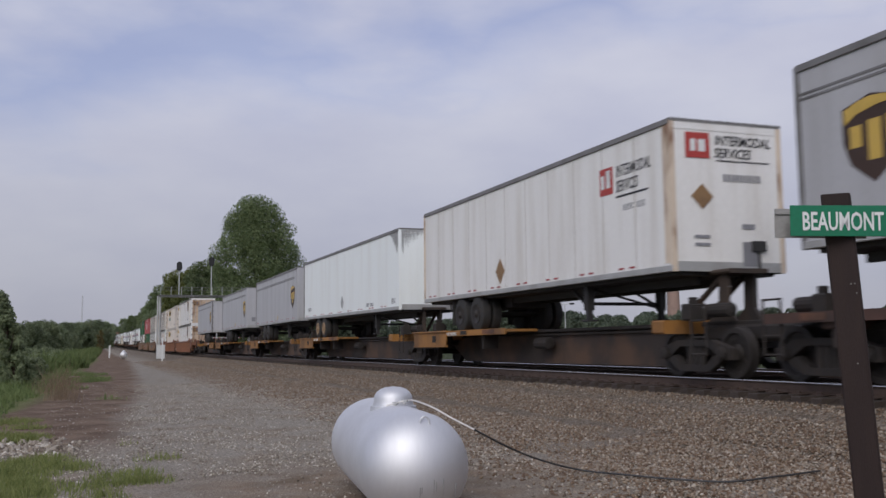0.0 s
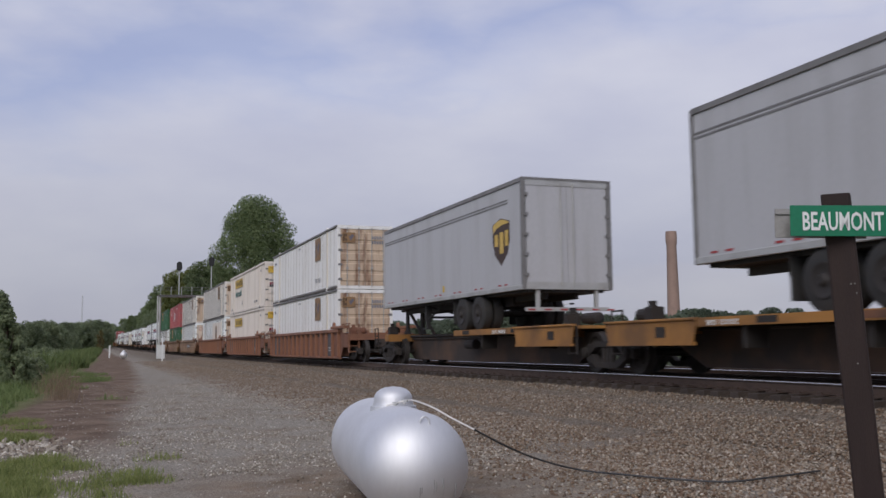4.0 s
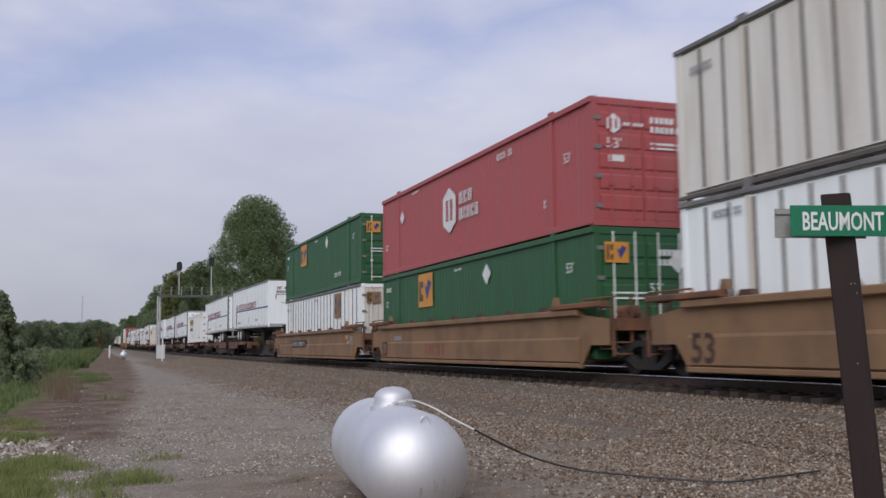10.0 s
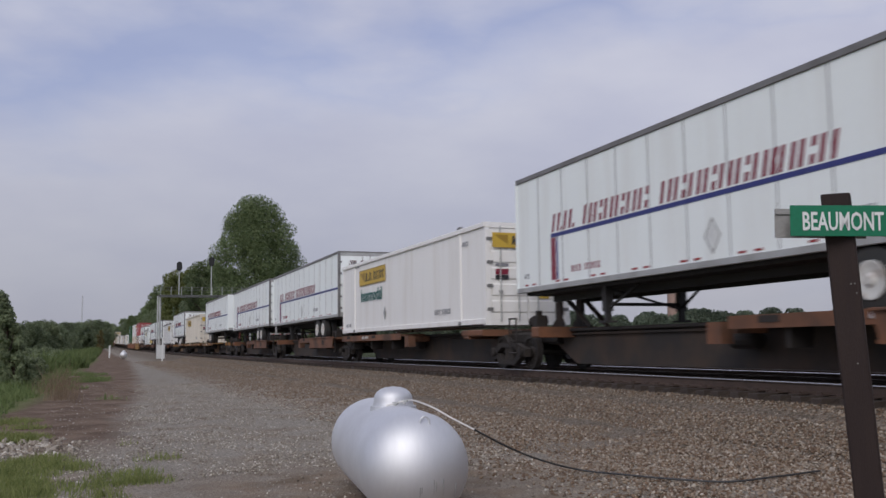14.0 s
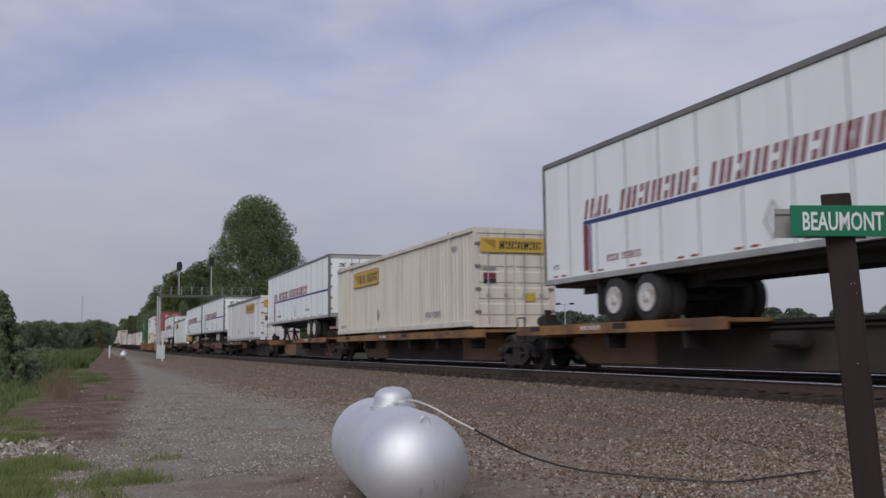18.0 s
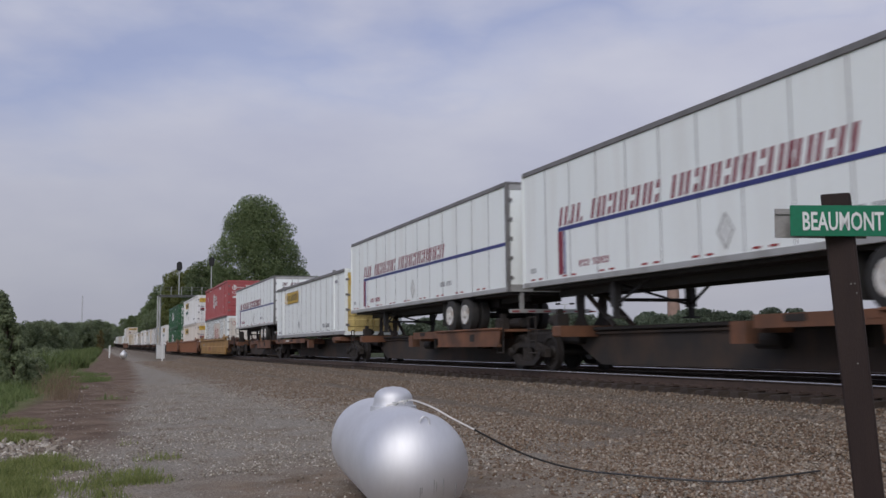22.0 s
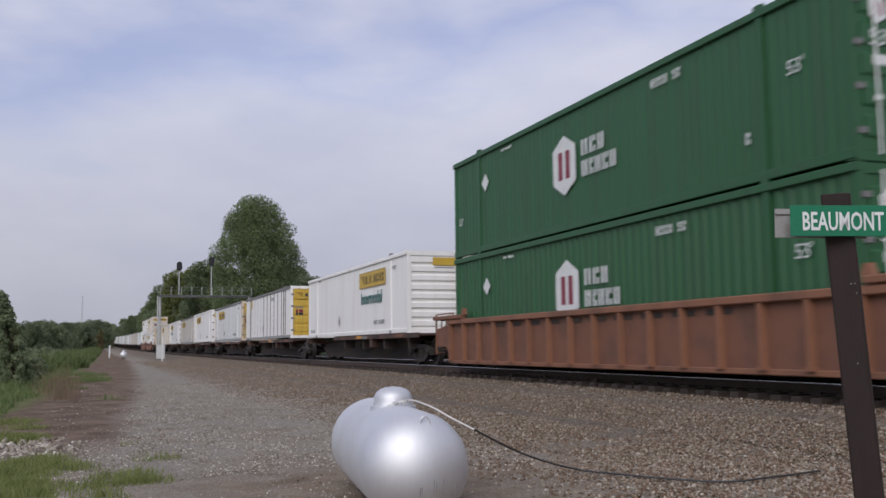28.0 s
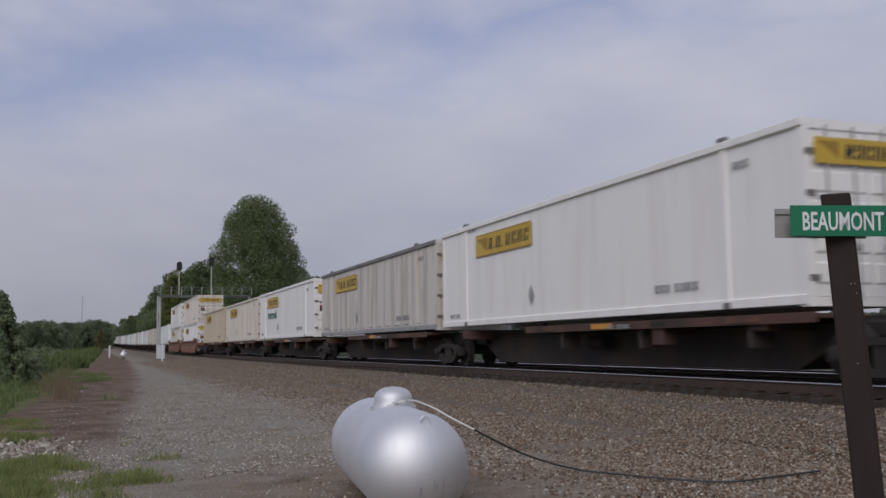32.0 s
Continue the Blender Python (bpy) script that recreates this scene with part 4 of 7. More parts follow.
def container(x_front, z0, L, mat, label, style="corrugated", frame_mat=None, end_mat=None, doors=True, H=2.9, deco=None, group="intermodal containers", rib_mat=None, end_deco=None, simple=False):
    """A 53-foot container. Its forward end (towards +x) carries the doors when doors is set."""
    cx = x_front - L / 2
    c = on_train(thing("container", label, "shipping container", group), cx, z0)
    fm, em = frame_mat or mat, end_mat or mat
    h = L / 2
    core = Build().box(-h + 0.08, h - 0.08, -W2 + 0.075, W2 - 0.075, 0.12, H - 0.05)
    part("inner_body", core, mat, c)
    for s in (-1, 1):
        if style == "corrugated":
            me = corrugated(L - 0.2, H - 0.30, 0.28, 0.032 , mat, "c" + mat.name)
        elif style == "fine":
            me = corrugated(L - 0.2, H - 0.30, 0.24, 0.015, mat, "f" + mat.name)
        else:
            me = shared(("flat", mat.name, L, H), lambda: Build().box(-L / 2 + 0.1, L / 2 - 0.1, 0.0, 0.03, 0, H - 0.3).mesh("side_sheet", mat))
        o = part("side_panel", me, None, c, at=(0, s * (W2 - 0.012), 0.17))
        if s > 0:
            o.rotation_euler.z = math.pi
        if style == "ribs" and s < 0:
            rm = rib_mat or RIB
            rib = shared(("rib", rm.name, H), lambda: Build().prism([(-0.036, 0), (0.036, 0), (0.028, -0.016), (-0.028, -0.016)], 0.2, H - 0.16, "z").mesh("rib", rm))
            for i in range(23):
                part("rib", rib, None, o, at=(-h + 0.75 + i * (L - 1.5) / 22, 0.0, -0.17))
        if style == "plain" and s < 0 and not simple:
            soft = shared(("ridge", H), lambda: Build().prism([(-0.03, 0), (0.03, 0), (0.02, -0.009), (-0.02, -0.009)], 0.2, H - 0.16, "z").mesh("ridge", PALESEAM))
            for i in range(20):
                part("ridge", soft, None, o, at=(-h + 0.65 + i * 0.78, 0.0, -0.17))
        if style == "mixed" and s < 0:
            thin = shared(("seam", H), lambda: Build().box(-0.018, 0.018, -0.008, 0.0, 0.2, H - 0.2).mesh("seam", SEAM))
            wide = shared(("batten", H), lambda: Build().prism([(-0.06, 0), (0.06, 0), (0.05, -0.02), (-0.05, -0.02)], 0.2, H - 0.16, "z").mesh("rib", DARKRIB))
            for i in range(12):
                part("rib" if i > 4 else "seam", wide if i > 4 else thin, None, o, at=(-h + 1.2 + i * 1.22, 0.0 if i > 4 else -0.001, -0.17))
        if style == "rivets" and s < 0:
            seam = shared(("seam", H), lambda: Build().box(-0.018, 0.018, -0.008, 0.0, 0.2, H - 0.2).mesh("seam", SEAM))
            for i in range(13):
                part("seam", seam, None, o, at=(-h + 1.25 + i * (L - 2.5) / 12, -0.001, -0.17))
            bars([(-h + 1.5 + i * (L - 2.5) / 12, -h + 2.0 + i * (L - 2.5) / 12, 0.24, 0.265) for i in range(12)], -W2 - 0.012, TOPRAIL, c, "drain_slot")
            dr = random.Random(int(-x_front * 7))
            bars([(u, u + dr.uniform(0.05, 0.3), v, v + 0.03) for u, v in [(dr.uniform(-h + 1, h - 1), dr.uniform(0.8, H - 0.4)) for _ in range(14)]], -W2 - 0.012, PALESEAM, c, "scuff")
        part("top_rail", Build().slab(-h, h, s * W2 - 0.05, s * W2 + 0.02 if s < 0 else s * W2 + 0.02, H - (0.09 if style in ("ribs", "plain") else 0.14), H, 0.015), TOPRAIL if style in ("ribs", "rivets", "plain", "mixed") else fm, c)
        part("bottom_rail", Build().slab(-h, h, s * W2 - 0.03, s * W2 + 0.03, 0.03, 0.11 if style in ("ribs", "plain") else 0.19, 0.012), RIB if style in ("ribs", "plain") else SEAM if style in ("rivets", "mixed") else fm, c)
        sm = DARKRIB if style == "mixed" else CREAM if style in ("ribs", "plain") else mat if style == "rivets" else fm
        post = shared(("post", sm.name, H), lambda: Build().box(-0.07, 0.07, -0.03, 0.03, 0.16, H - 0.12).mesh("side_post", sm))
        cm = TOPRAIL if style in ("fine", "ribs", "flat", "mixed", "rivets") and fm not in (GREEN, RED) else fm
        cast = shared(("cast", cm.name), lambda: Build().slab(-0.1, 0.1, -0.05, 0.05, 0, 0.13, 0.015).mesh("casting", cm))
        for px in (() if simple else (-6.1, 6.1)):
            part("side_post", post, None, c, at=(px, s * (W2 - 0.005), 0))
            part("casting", cast, None, c, at=(px, s * (W2 - 0.01), H - 0.05))
            part("casting", cast, None, c, at=(px, s * (W2 - 0.01), 0.02))
        for e in (-1, 1):
            part("corner_post", shared(("cpost", fm.name, H), lambda: Build().box(-0.08, 0.08, -0.07, 0.07, 0, H).mesh("corner_post", fm)), None, c, at=(e * (h - 0.08), s * (W2 - 0.065), 0))
            for z in (() if simple else (0.0, H - 0.12)):
                part("corner_casting", shared(("cc", fm.name), lambda: Build().slab(-0.095, 0.095, -0.085, 0.085, 0, 0.125, 0.015).mesh("corner_casting", fm)), None, c, at=(e * (h - 0.09), s * (W2 - 0.075), z))
    part("roof", Build().box(-h + 0.05, h - 0.05, -W2 + 0.04, W2 - 0.04, H - 0.07, H - 0.02), fm, c)
    part("header", Build().box(h - 0.12, h - 0.005, -W2 + 0.14, W2 - 0.14, H - 0.16, H - 0.003), fm, c)
    part("sill", Build().box(h - 0.12, h - 0.005, -W2 + 0.14, W2 - 0.14, 0.003, 0.15), fm, c)
    if simple:
        part("door", Build().box(h - 0.06, h - 0.02, -1.16, 1.16, 0.16, H - 0.17), em, c)
    elif doors:
        for s in (-1, 1):
            y0, y1 = (-1.16, -0.01) if s < 0 else (0.01, 1.16)
            d = part("door", Build().box(h - 0.06, h - 0.03, y0, y1, 0.16, H - 0.17), em, c)
            if style == "ribs":
                for yb in (s * 0.18, s * 0.57, s * 0.96):
                    part("door_seam", Build().box(h - 0.03, h - 0.022, yb - 0.012, yb + 0.012, 0.18, H - 0.2), SEAM, d)
            for k in () if style == "ribs" else range(5):
                z = 0.34 + k * (H - 0.75) / 4.6
                part("door_panel", Build().prism([(h - 0.03, z), (h - 0.004, z + 0.04), (h - 0.004, z + 0.32), (h - 0.03, z + 0.36)], y0 + 0.05, y1 - 0.05, "y"), em, d)
            for yb in (s * 0.3, s * 0.85):
                part("lock_rod", Build().tube((h + 0.02, yb, 0.1), (h + 0.02, yb, H - 0.1), 0.02, 6).box(h - 0.02, h + 0.05, yb - 0.05, yb + 0.05, 0.9, 0.98), PALEPRINT if em is GREEN else em if style == "ribs" or em in (RED, YELLOW, PALEYELLOW, RUSTYELLOW) else ALU, d)
            for k in range(4):
                part("hinge", shared("hinge", lambda: Build().box(0, 0.03, -0.09, 0.09, 0, 0.09).mesh("hinge", TOPRAIL)), None, d, at=(h - 0.01, s * 1.17, 0.4 + k * 0.66))
    else:
        for k in range(8):
            part("end_panel", Build().prism([(h - 0.07, 0.22 + k * 0.32), (h - 0.005, 0.27 + k * 0.32), (h - 0.005, 0.43 + k * 0.32), (h - 0.07, 0.48 + k * 0.32)], -1.15, 1.15, "y"), em, c)
        part("end_wall", Build().box(h - 0.1, h - 0.068, -1.16, 1.16, 0.15, H - 0.15), em, c)
    if deco:
        deco(c, h, H)
    if end_deco:
        end_deco(c, h, H)
    return c


ROADTYRE = Build().lathe([(-0.14, 0.27), (-0.14, 0.44), (-0.11, 0.49), (-0.02, 0.5), (0.02, 0.5), (0.11, 0.49), (0.14, 0.44), (0.14, 0.27)], n=24).mesh("tyre", TYRE, True)
DISC = Build().lathe([(-0.20, 0.01), (-0.20, 0.06), (-0.17, 0.09), (-0.15, 0.11), (-0.146, 0.22), (-0.165, 0.25), (-0.165, 0.285), (-0.12, 0.29)], n=18).mesh("wheel_disc", HUB, True)
RUSTDISC = Build().lathe([(-0.20, 0.01), (-0.20, 0.06), (-0.17, 0.09), (-0.15, 0.11), (-0.146, 0.22), (-0.165, 0.25), (-0.165, 0.285), (-0.12, 0.29)], n=18).mesh("wheel_disc", RUSTHUB, True)
DULLDISC = Build().lathe([(-0.20, 0.01), (-0.20, 0.06), (-0.17, 0.09), (-0.15, 0.11), (-0.146, 0.22), (-0.165, 0.25), (-0.165, 0.285), (-0.12, 0.29)], n=18).mesh("wheel_disc", WHEEL, True)


def trailer(x_front, top, L, mat, label, wheels, deco=None, end_deco=None, group="road trailers", seams=True, white_discs=True, rail_mat=None, seam_mat=None, stripes=True, post_mat=None, lift=0.0, tilt=0.0):
    """A road trailer on a spine car. wheels: +1 when its rear doors face forward, -1 when its nose does."""
    cx = x_front - L / 2
    t = on_train(thing("semi_trailer", label, "trailer", group), cx, lift, tilt)
    h = L / 2
    z0, z1 = 2.05, top
    part("box_body", Build().box(-h + 0.03, h - 0.03, -W2 + 0.012, W2 - 0.012, z0 + 0.1, z1 - 0.06), mat, t)
    rm = rail_mat or TOPRAIL
    for s in (-1, 1):
        part("top_rail", Build().slab(-h, h, s * W2 - 0.02, s * W2 + 0.02, z1 - 0.12, z1, 0.012), rm, t)
        part("bottom_rail", Build().slab(-h, h, s * W2 - 0.022, s * W2 + 0.022, z0, z0 + 0.13, 0.012), ALU, t)
        if seams:
            sm = seam_mat or SEAM
            seam = shared(("tseam", sm.name, round(z1 - z0, 2)), lambda: Build().box(-0.014, 0.014, -0.006, 0.006, 0.14, z1 - z0 - 0.13).mesh("seam", sm))
            n = int(L / 1.22)
            for i in range(1, n):
                part("seam", seam, None, t, at=(-h + i * L / n, s * (W2 - 0.012), z0))
    part("roof", Build().box(-h + 0.02, h - 0.02, -W2 + 0.02, W2 - 0.02, z1 - 0.06, z1 - 0.01), ALU, t)
    for e in (-1, 1):
        nose = (wheels < 0) == (e > 0)
        for s in (-1, 1):
            part("corner_post", Build().slab(e * h - 0.06, e * h + 0.015, s * (W2 - 0.04) - 0.055, s * (W2 - 0.04) + 0.055, z0, z1 - 0.02, 0.015), post_mat or (rm if not nose else mat), t)
        part("top_cap", Build().box(min(e * h - 0.02, e * h + e * 0.02), max(e * h, e * h + e * 0.02), -W2 - 0.01, W2 + 0.01, z1 - 0.055, z1 + 0.006), rm, t)
        part("header", Build().box(e * h - 0.05, e * h + 0.01, -W2 + 0.1, W2 - 0.1, z1 - 0.2, z1 - 0.01), ALU if not nose else mat, t)
        part("sill", Build().box(e * h - 0.05, e * h + 0.01, -W2 + 0.1, W2 - 0.1, z0 + 0.01, z0 + 0.2), ALU, t)
        if not nose and e > 0:
            for s in (-1, 1):
                d = part("door", Build().box(h - 0.04, h - 0.005, min(s * 0.01, s * 1.17), max(s * 0.01, s * 1.17), z0 + 0.2, z1 - 0.2), mat, t)
                part("lock_rod", Build().tube((h + 0.03, s * 0.18, z0 + 0.1), (h + 0.03, s * 0.18, z1 - 0.12), 0.02, 6), ALU, d)
                for k in range(5):
                    part("hinge", shared("thinge", lambda: Build().box(0, 0.04, -0.07, 0.07, 0, 0.08).mesh("hinge", TOPRAIL)), None, d, at=(h - 0.005, s * 1.2, z0 + 0.35 + k * 0.52))
        else:
            if e > 0:
                part("air_connector", Build().slab(h, h + 0.07, 0.5, 0.82, z0 + 0.42, z0 + 0.62, 0.02).tube((h + 0.03, 0.66, z0 + 0.42), (h + 0.04, 0.68, z0 - 0.05), 0.025, 6), UNDER, t, "black air line connector")
            part("end_wall", Build().box(min(e * h, e * h - e * 0.03), max(e * h, e * h - e * 0.03), -W2 + 0.09, W2 - 0.09, z0 + 0.2, z1 - 0.2), mat, t)
    # chassis, bogie, legs
    part("floor_frame", Build().box(-h + 0.1, h - 0.1, -1.1, 1.1, z0 - 0.06, z0 + 0.02).box(-h + 0.4, h - 0.4, -0.5, -0.4, z0 - 0.22, z0 - 0.05).box(-h + 0.4, h - 0.4, 0.4, 0.5, z0 - 0.22, z0 - 0.05), UNDER, t)
    bx = wheels * (h - 3.75)
    part("bogie_frame", Build().box(bx - 1.5, bx + 1.5, -0.55, 0.55, 1.72, z0 - 0.05), UNDER, t)
    for k in (-0.63, 0.63):
        ax = part("axle", Build().tube((bx + k, -1.0, 1.56), (bx + k, 1.0, 1.56), 0.07, 8), UNDER, t)
        for y, r in ((-1.13, 0), (-0.80, 0), (0.80, 180), (1.13, 180)):
            w = part("tyre", ROADTYRE, None, ax, at=(bx + k, y, 1.56))
            if abs(y) > 1:
                d = part("wheel_disc", RUSTDISC if white_discs == 2 else DISC if white_discs else DULLDISC, None, ax, at=(bx + k, y, 1.56))
                d.rotation_euler.z = radians(r)
    for s in (-1, 1):
        part("mudflap", Build().box(bx - 1.42, bx - 1.40, min(s * 0.62, s * 1.22), max(s * 0.62, s * 1.22), 1.28, z0 - 0.02), TYRE, t)
    if wheels > 0:
        part("rear_bumper", Build().box(h - 0.12, h - 0.02, -1.2, 1.2, 1.50, 1.60).box(h - 0.12, h - 0.04, -0.9, -0.8, 1.6, z0).box(h - 0.12, h - 0.04, 0.8, 0.9, 1.6, z0), ALU, t)
        end_bars([(-1.15 + 0.46 * i, -0.95 + 0.46 * i, 1.52, 1.56) for i in range(6)], h - 0.019, REDTAPE, t, "marker_tape")
    lx = -wheels * (h - 3.9)
    for s in (-1, 1):
        part("landing_leg", Build().box(lx - 0.09, lx + 0.09, s * 0.95 - 0.09, s * 0.95 + 0.09, 1.45, z0).box(lx - 0.06, lx + 0.06, s * 0.95 - 0.06, s * 0.95 + 0.06, 1.24, 1.45).box(lx - 0.15, lx + 0.15, s * 0.95 - 0.15, s * 0.95 + 0.15, 1.2, 1.24), UNDER, t)
    part("leg_brace", Build().tube((lx, -0.95, 1.5), (lx + wheels * 1.1, -0.8, z0 - 0.05), 0.035, 6).tube((lx, 0.95, 1.5), (lx + wheels * 1.1, 0.8, z0 - 0.05), 0.035, 6).tube((lx, -0.95, 1.6), (lx, 0.95, 1.6), 0.04, 6).tube((lx, -0.9, z0 - 0.1), (lx, 0.9, 1.5), 0.03, 6), UNDER, t)
    if stripes:
        sp = Build()
        for i in range(2 * int(L / 1.7)):
            u = -h + 0.4 + (i // 2) * 1.7 + 0.42 * (i % 2)
            sp.box(u, u + 0.2, -W2 + 0.004, -W2 + 0.012, z0 + 0.165, z0 + 0.205)
        tagged(part("marker_tape", sp, REDTAPE, t), kind="stuff")
    if deco:
        deco(t, h, z0, z1)
    if end_deco:
        end_deco(t, h, z0, z1)
    return t


# ---------------------------------------------------------------- liveries (company names as plain shapes)
Y0 = -W2 - 0.02


NOSE_FIRST = "white road trailer with slanted crimson lettering over a blue line"
DOORS_FIRST = "white road trailer with crimson lettering, doors facing forward"


def express(t, h, z0, z1):
    """Slanted crimson lettering over a blue line with a crimson drop bar."""
    a = -h
    slant_bars(a + 1.95, z0 + 1.36, 0.43, [0.42, 0.1, 0.42, 0.1, -0.35, 0.44, 0.42, 0.42, 0.42, 0.42, 0.42, -0.35, 0.42, 0.44, 0.42, 0.42, 0.42, 0.42, 0.42, 0.16, 0.42, 0.42, 0.42], -W2 + 0.008, CRIMSON, t, gap=0.035, bold=0.09)
    part("blue_line", Build().box(a + 1.9, h - 0.1, -W2 + 0.002, -W2 + 0.012, z0 + 1.24, z0 + 1.33), BLUE, t)
    part("drop_bar", Build().box(a + 1.9, a + 2.12, -W2 + 0.002, -W2 + 0.012, z0 + 0.22, z0 + 1.23), CRIMSON, t)
    part("drop_line", Build().box(a + 2.17, a + 2.24, -W2 + 0.002, -W2 + 0.012, z0 + 0.22, z0 + 1.23), BLUE, t)
    d = Build()
    for u, v in ((1, 1), (1, -1), (-1, 1), (-1, -1)):
        d.prism([(a + 8.2 + u * 0.24, z0 + 0.56), (a + 8.2, z0 + 0.56 + v * 0.34), (a + 8.2, z0 + 0.56 + v * 0.27), (a + 8.2 + u * 0.19, z0 + 0.56)], -W2 + 0.004, -W2 + 0.016, "y")
    part("placard_holder", d, ALU, t, "diamond-shaped placard frame")
    part("placard_plate", Build().prism([(a + 8.2 + 0.15, z0 + 0.56), (a + 8.2, z0 + 0.77), (a + 8.2 - 0.15, z0 + 0.56), (a + 8.2, z0 + 0.35)], -W2 + 0.006, -W2 + 0.013, "y"), PALEPRINT, t)
    number_bars(a + 2.9, z0 + 0.34, 11, 0.15, -W2 + 0.012, CRIMSON, t)
    number_bars(h - 5.2, z0 + 0.45, 9, 0.14, -W2 + 0.012, GREYINK, t)
    number_bars(a + 0.4, z0 + 0.35, 3, 0.12, -W2 + 0.012, GREYINK, t)


def express_end(t, h, z0, z1):
    x = h + 0.002
    end_signs(-0.8, z1 - 0.6, 10, 0.13, 0.19, x + 0.01, BLACKRED, t, 0.25, skip=(2,))
    end_signs(-0.8, z1 - 0.85, 11, 0.12, 0.18, x + 0.01, BLACKRED, t, 0.25)
    end_bars([(-0.84, 0.95, z1 - 0.93, z1 - 0.905), (-0.84, -0.79, z1 - 1.2, z1 - 0.93)], x + 0.01, BLUE, t, "blue_line")
    if t["label"] == NOSE_FIRST:
        end_bars([(-0.45 + 0.085 * i, -0.395 + 0.085 * i, z1 - 1.45, z1 - 1.38) for i in range(11)], x + 0.01, GREYINK, t, "marking")
        part("connector_plate", Build().slab(x, x + 0.05, 0.78, 0.95, z0 + 0.62, z0 + 0.9, 0.01), ALU, t)


def express_doors(t, h, z0, z1):
    express_end(t, h, z0, z1)
    x = h + 0.012
    end_bars([(-0.78, -0.14, z0 + 1.2, z0 + 1.62)], x, CRIMSON, t, "warning_panel")
    end_bars([(-0.72, -0.2, z0 + 1.53, z0 + 1.57), (-0.7, -0.24, z0 + 1.4, z0 + 1.44), (-0.72, -0.2, z0 + 1.28, z0 + 1.32)], x + 0.006, PALEPRINT, t, "print")
    f = Build()
    for u, v in ((1, 1), (1, -1), (-1, 1), (-1, -1)):
        f.prism([(-0.46 + u * 0.3, z0 + 0.75), (-0.46, z0 + 0.75 + v * 0.3), (-0.46, z0 + 0.75 + v * 0.23), (-0.46 + u * 0.23, z0 + 0.75)], x, x + 0.012, "x")
    part("placard_holder", f, GREYINK, t, "diamond-shaped placard frame")
    part("placard_border", Build().box(x, x + 0.006, -0.82, -0.8, z0 + 0.35, z1 - 1.0).box(x, x + 0.006, -0.12, -0.1, z0 + 0.35, z1 - 1.0), CRIMSON, t)
    end_bars([(-0.7, -0.25, z0 + 0.36, z0 + 0.4), (0.3, 0.8, z0 + 0.5, z0 + 0.54), (0.3, 0.7, z0 + 0.6, z0 + 0.64)], x, GREYINK, t, "print")


def parcel(t, h, z0, z1):
    """A brown and gold shield near the nose and a dark double line below the roof."""
    part("waist_line", Build().box(-h + 0.05, h - 0.9, -W2 + 0.002, -W2 + 0.012, z1 - 0.50, z1 - 0.46).box(-h + 0.05, h - 0.9, -W2 + 0.002, -W2 + 0.012, z1 - 0.58, z1 - 0.54), TOPRAIL, t)
    x, z = h - 1.35, z0 + 0.72
    shield = [(x, z), (x + 0.42, z + 0.3), (x + 0.56, z + 0.65), (x + 0.56, z + 1.15), (x, z + 1.28), (x - 0.56, z + 1.15), (x - 0.56, z + 0.65), (x - 0.42, z + 0.3)]
    em = part("shield_emblem", Build().prism(shield, -W2 + 0.004, -W2 + 0.012, "y"), BROWNINK, t, "brown and gold shield emblem")
    arc = [(x - 0.52, z + 0.9), (x - 0.3, z + 1.02), (x + 0.1, z + 1.09), (x + 0.52, z + 1.1), (x + 0.52, z + 1.13), (x + 0.25, z + 1.21), (x, z + 1.24), (x - 0.25, z + 1.21), (x - 0.52, z + 1.12)]
    part("gold_arc", Build().prism(arc, -W2 - 0.002, -W2 + 0.003, "y"), GOLD, em)
    g = Build()
    for x0, x1, a, b in ((-0.42, -0.20, 0.54, 0.86), (-0.08, 0.16, 0.32, 0.9), (0.27, 0.47, 0.5, 0.92)):
        g.box(x + x0, x + x1, -W2 - 0.002, -W2 + 0.003, z + a, z + b)
    tagged(part("gold_bar", g, GOLD, em), kind="stuff")
    if h > 6:
        part("yellow_tag", Build().box(x - 4.6, x - 4.45, -W2 + 0.003, -W2 + 0.012, z0 + 0.25, z0 + 0.45), BAND, t)


def parcel_rear(t, h, z0, z1):
    """The shield stands near the rear on this one."""
    k = h
    parcel(t, 2.8 - k, z0 + 0.1, z1)
    part("waist_line", Build().box(-k + 0.05, k - 0.9, -W2 + 0.002, -W2 + 0.012, z1 - 0.50, z1 - 0.46).box(-k + 0.05, k - 0.9, -W2 + 0.002, -W2 + 0.012, z1 - 0.58, z1 - 0.54), TOPRAIL, t)


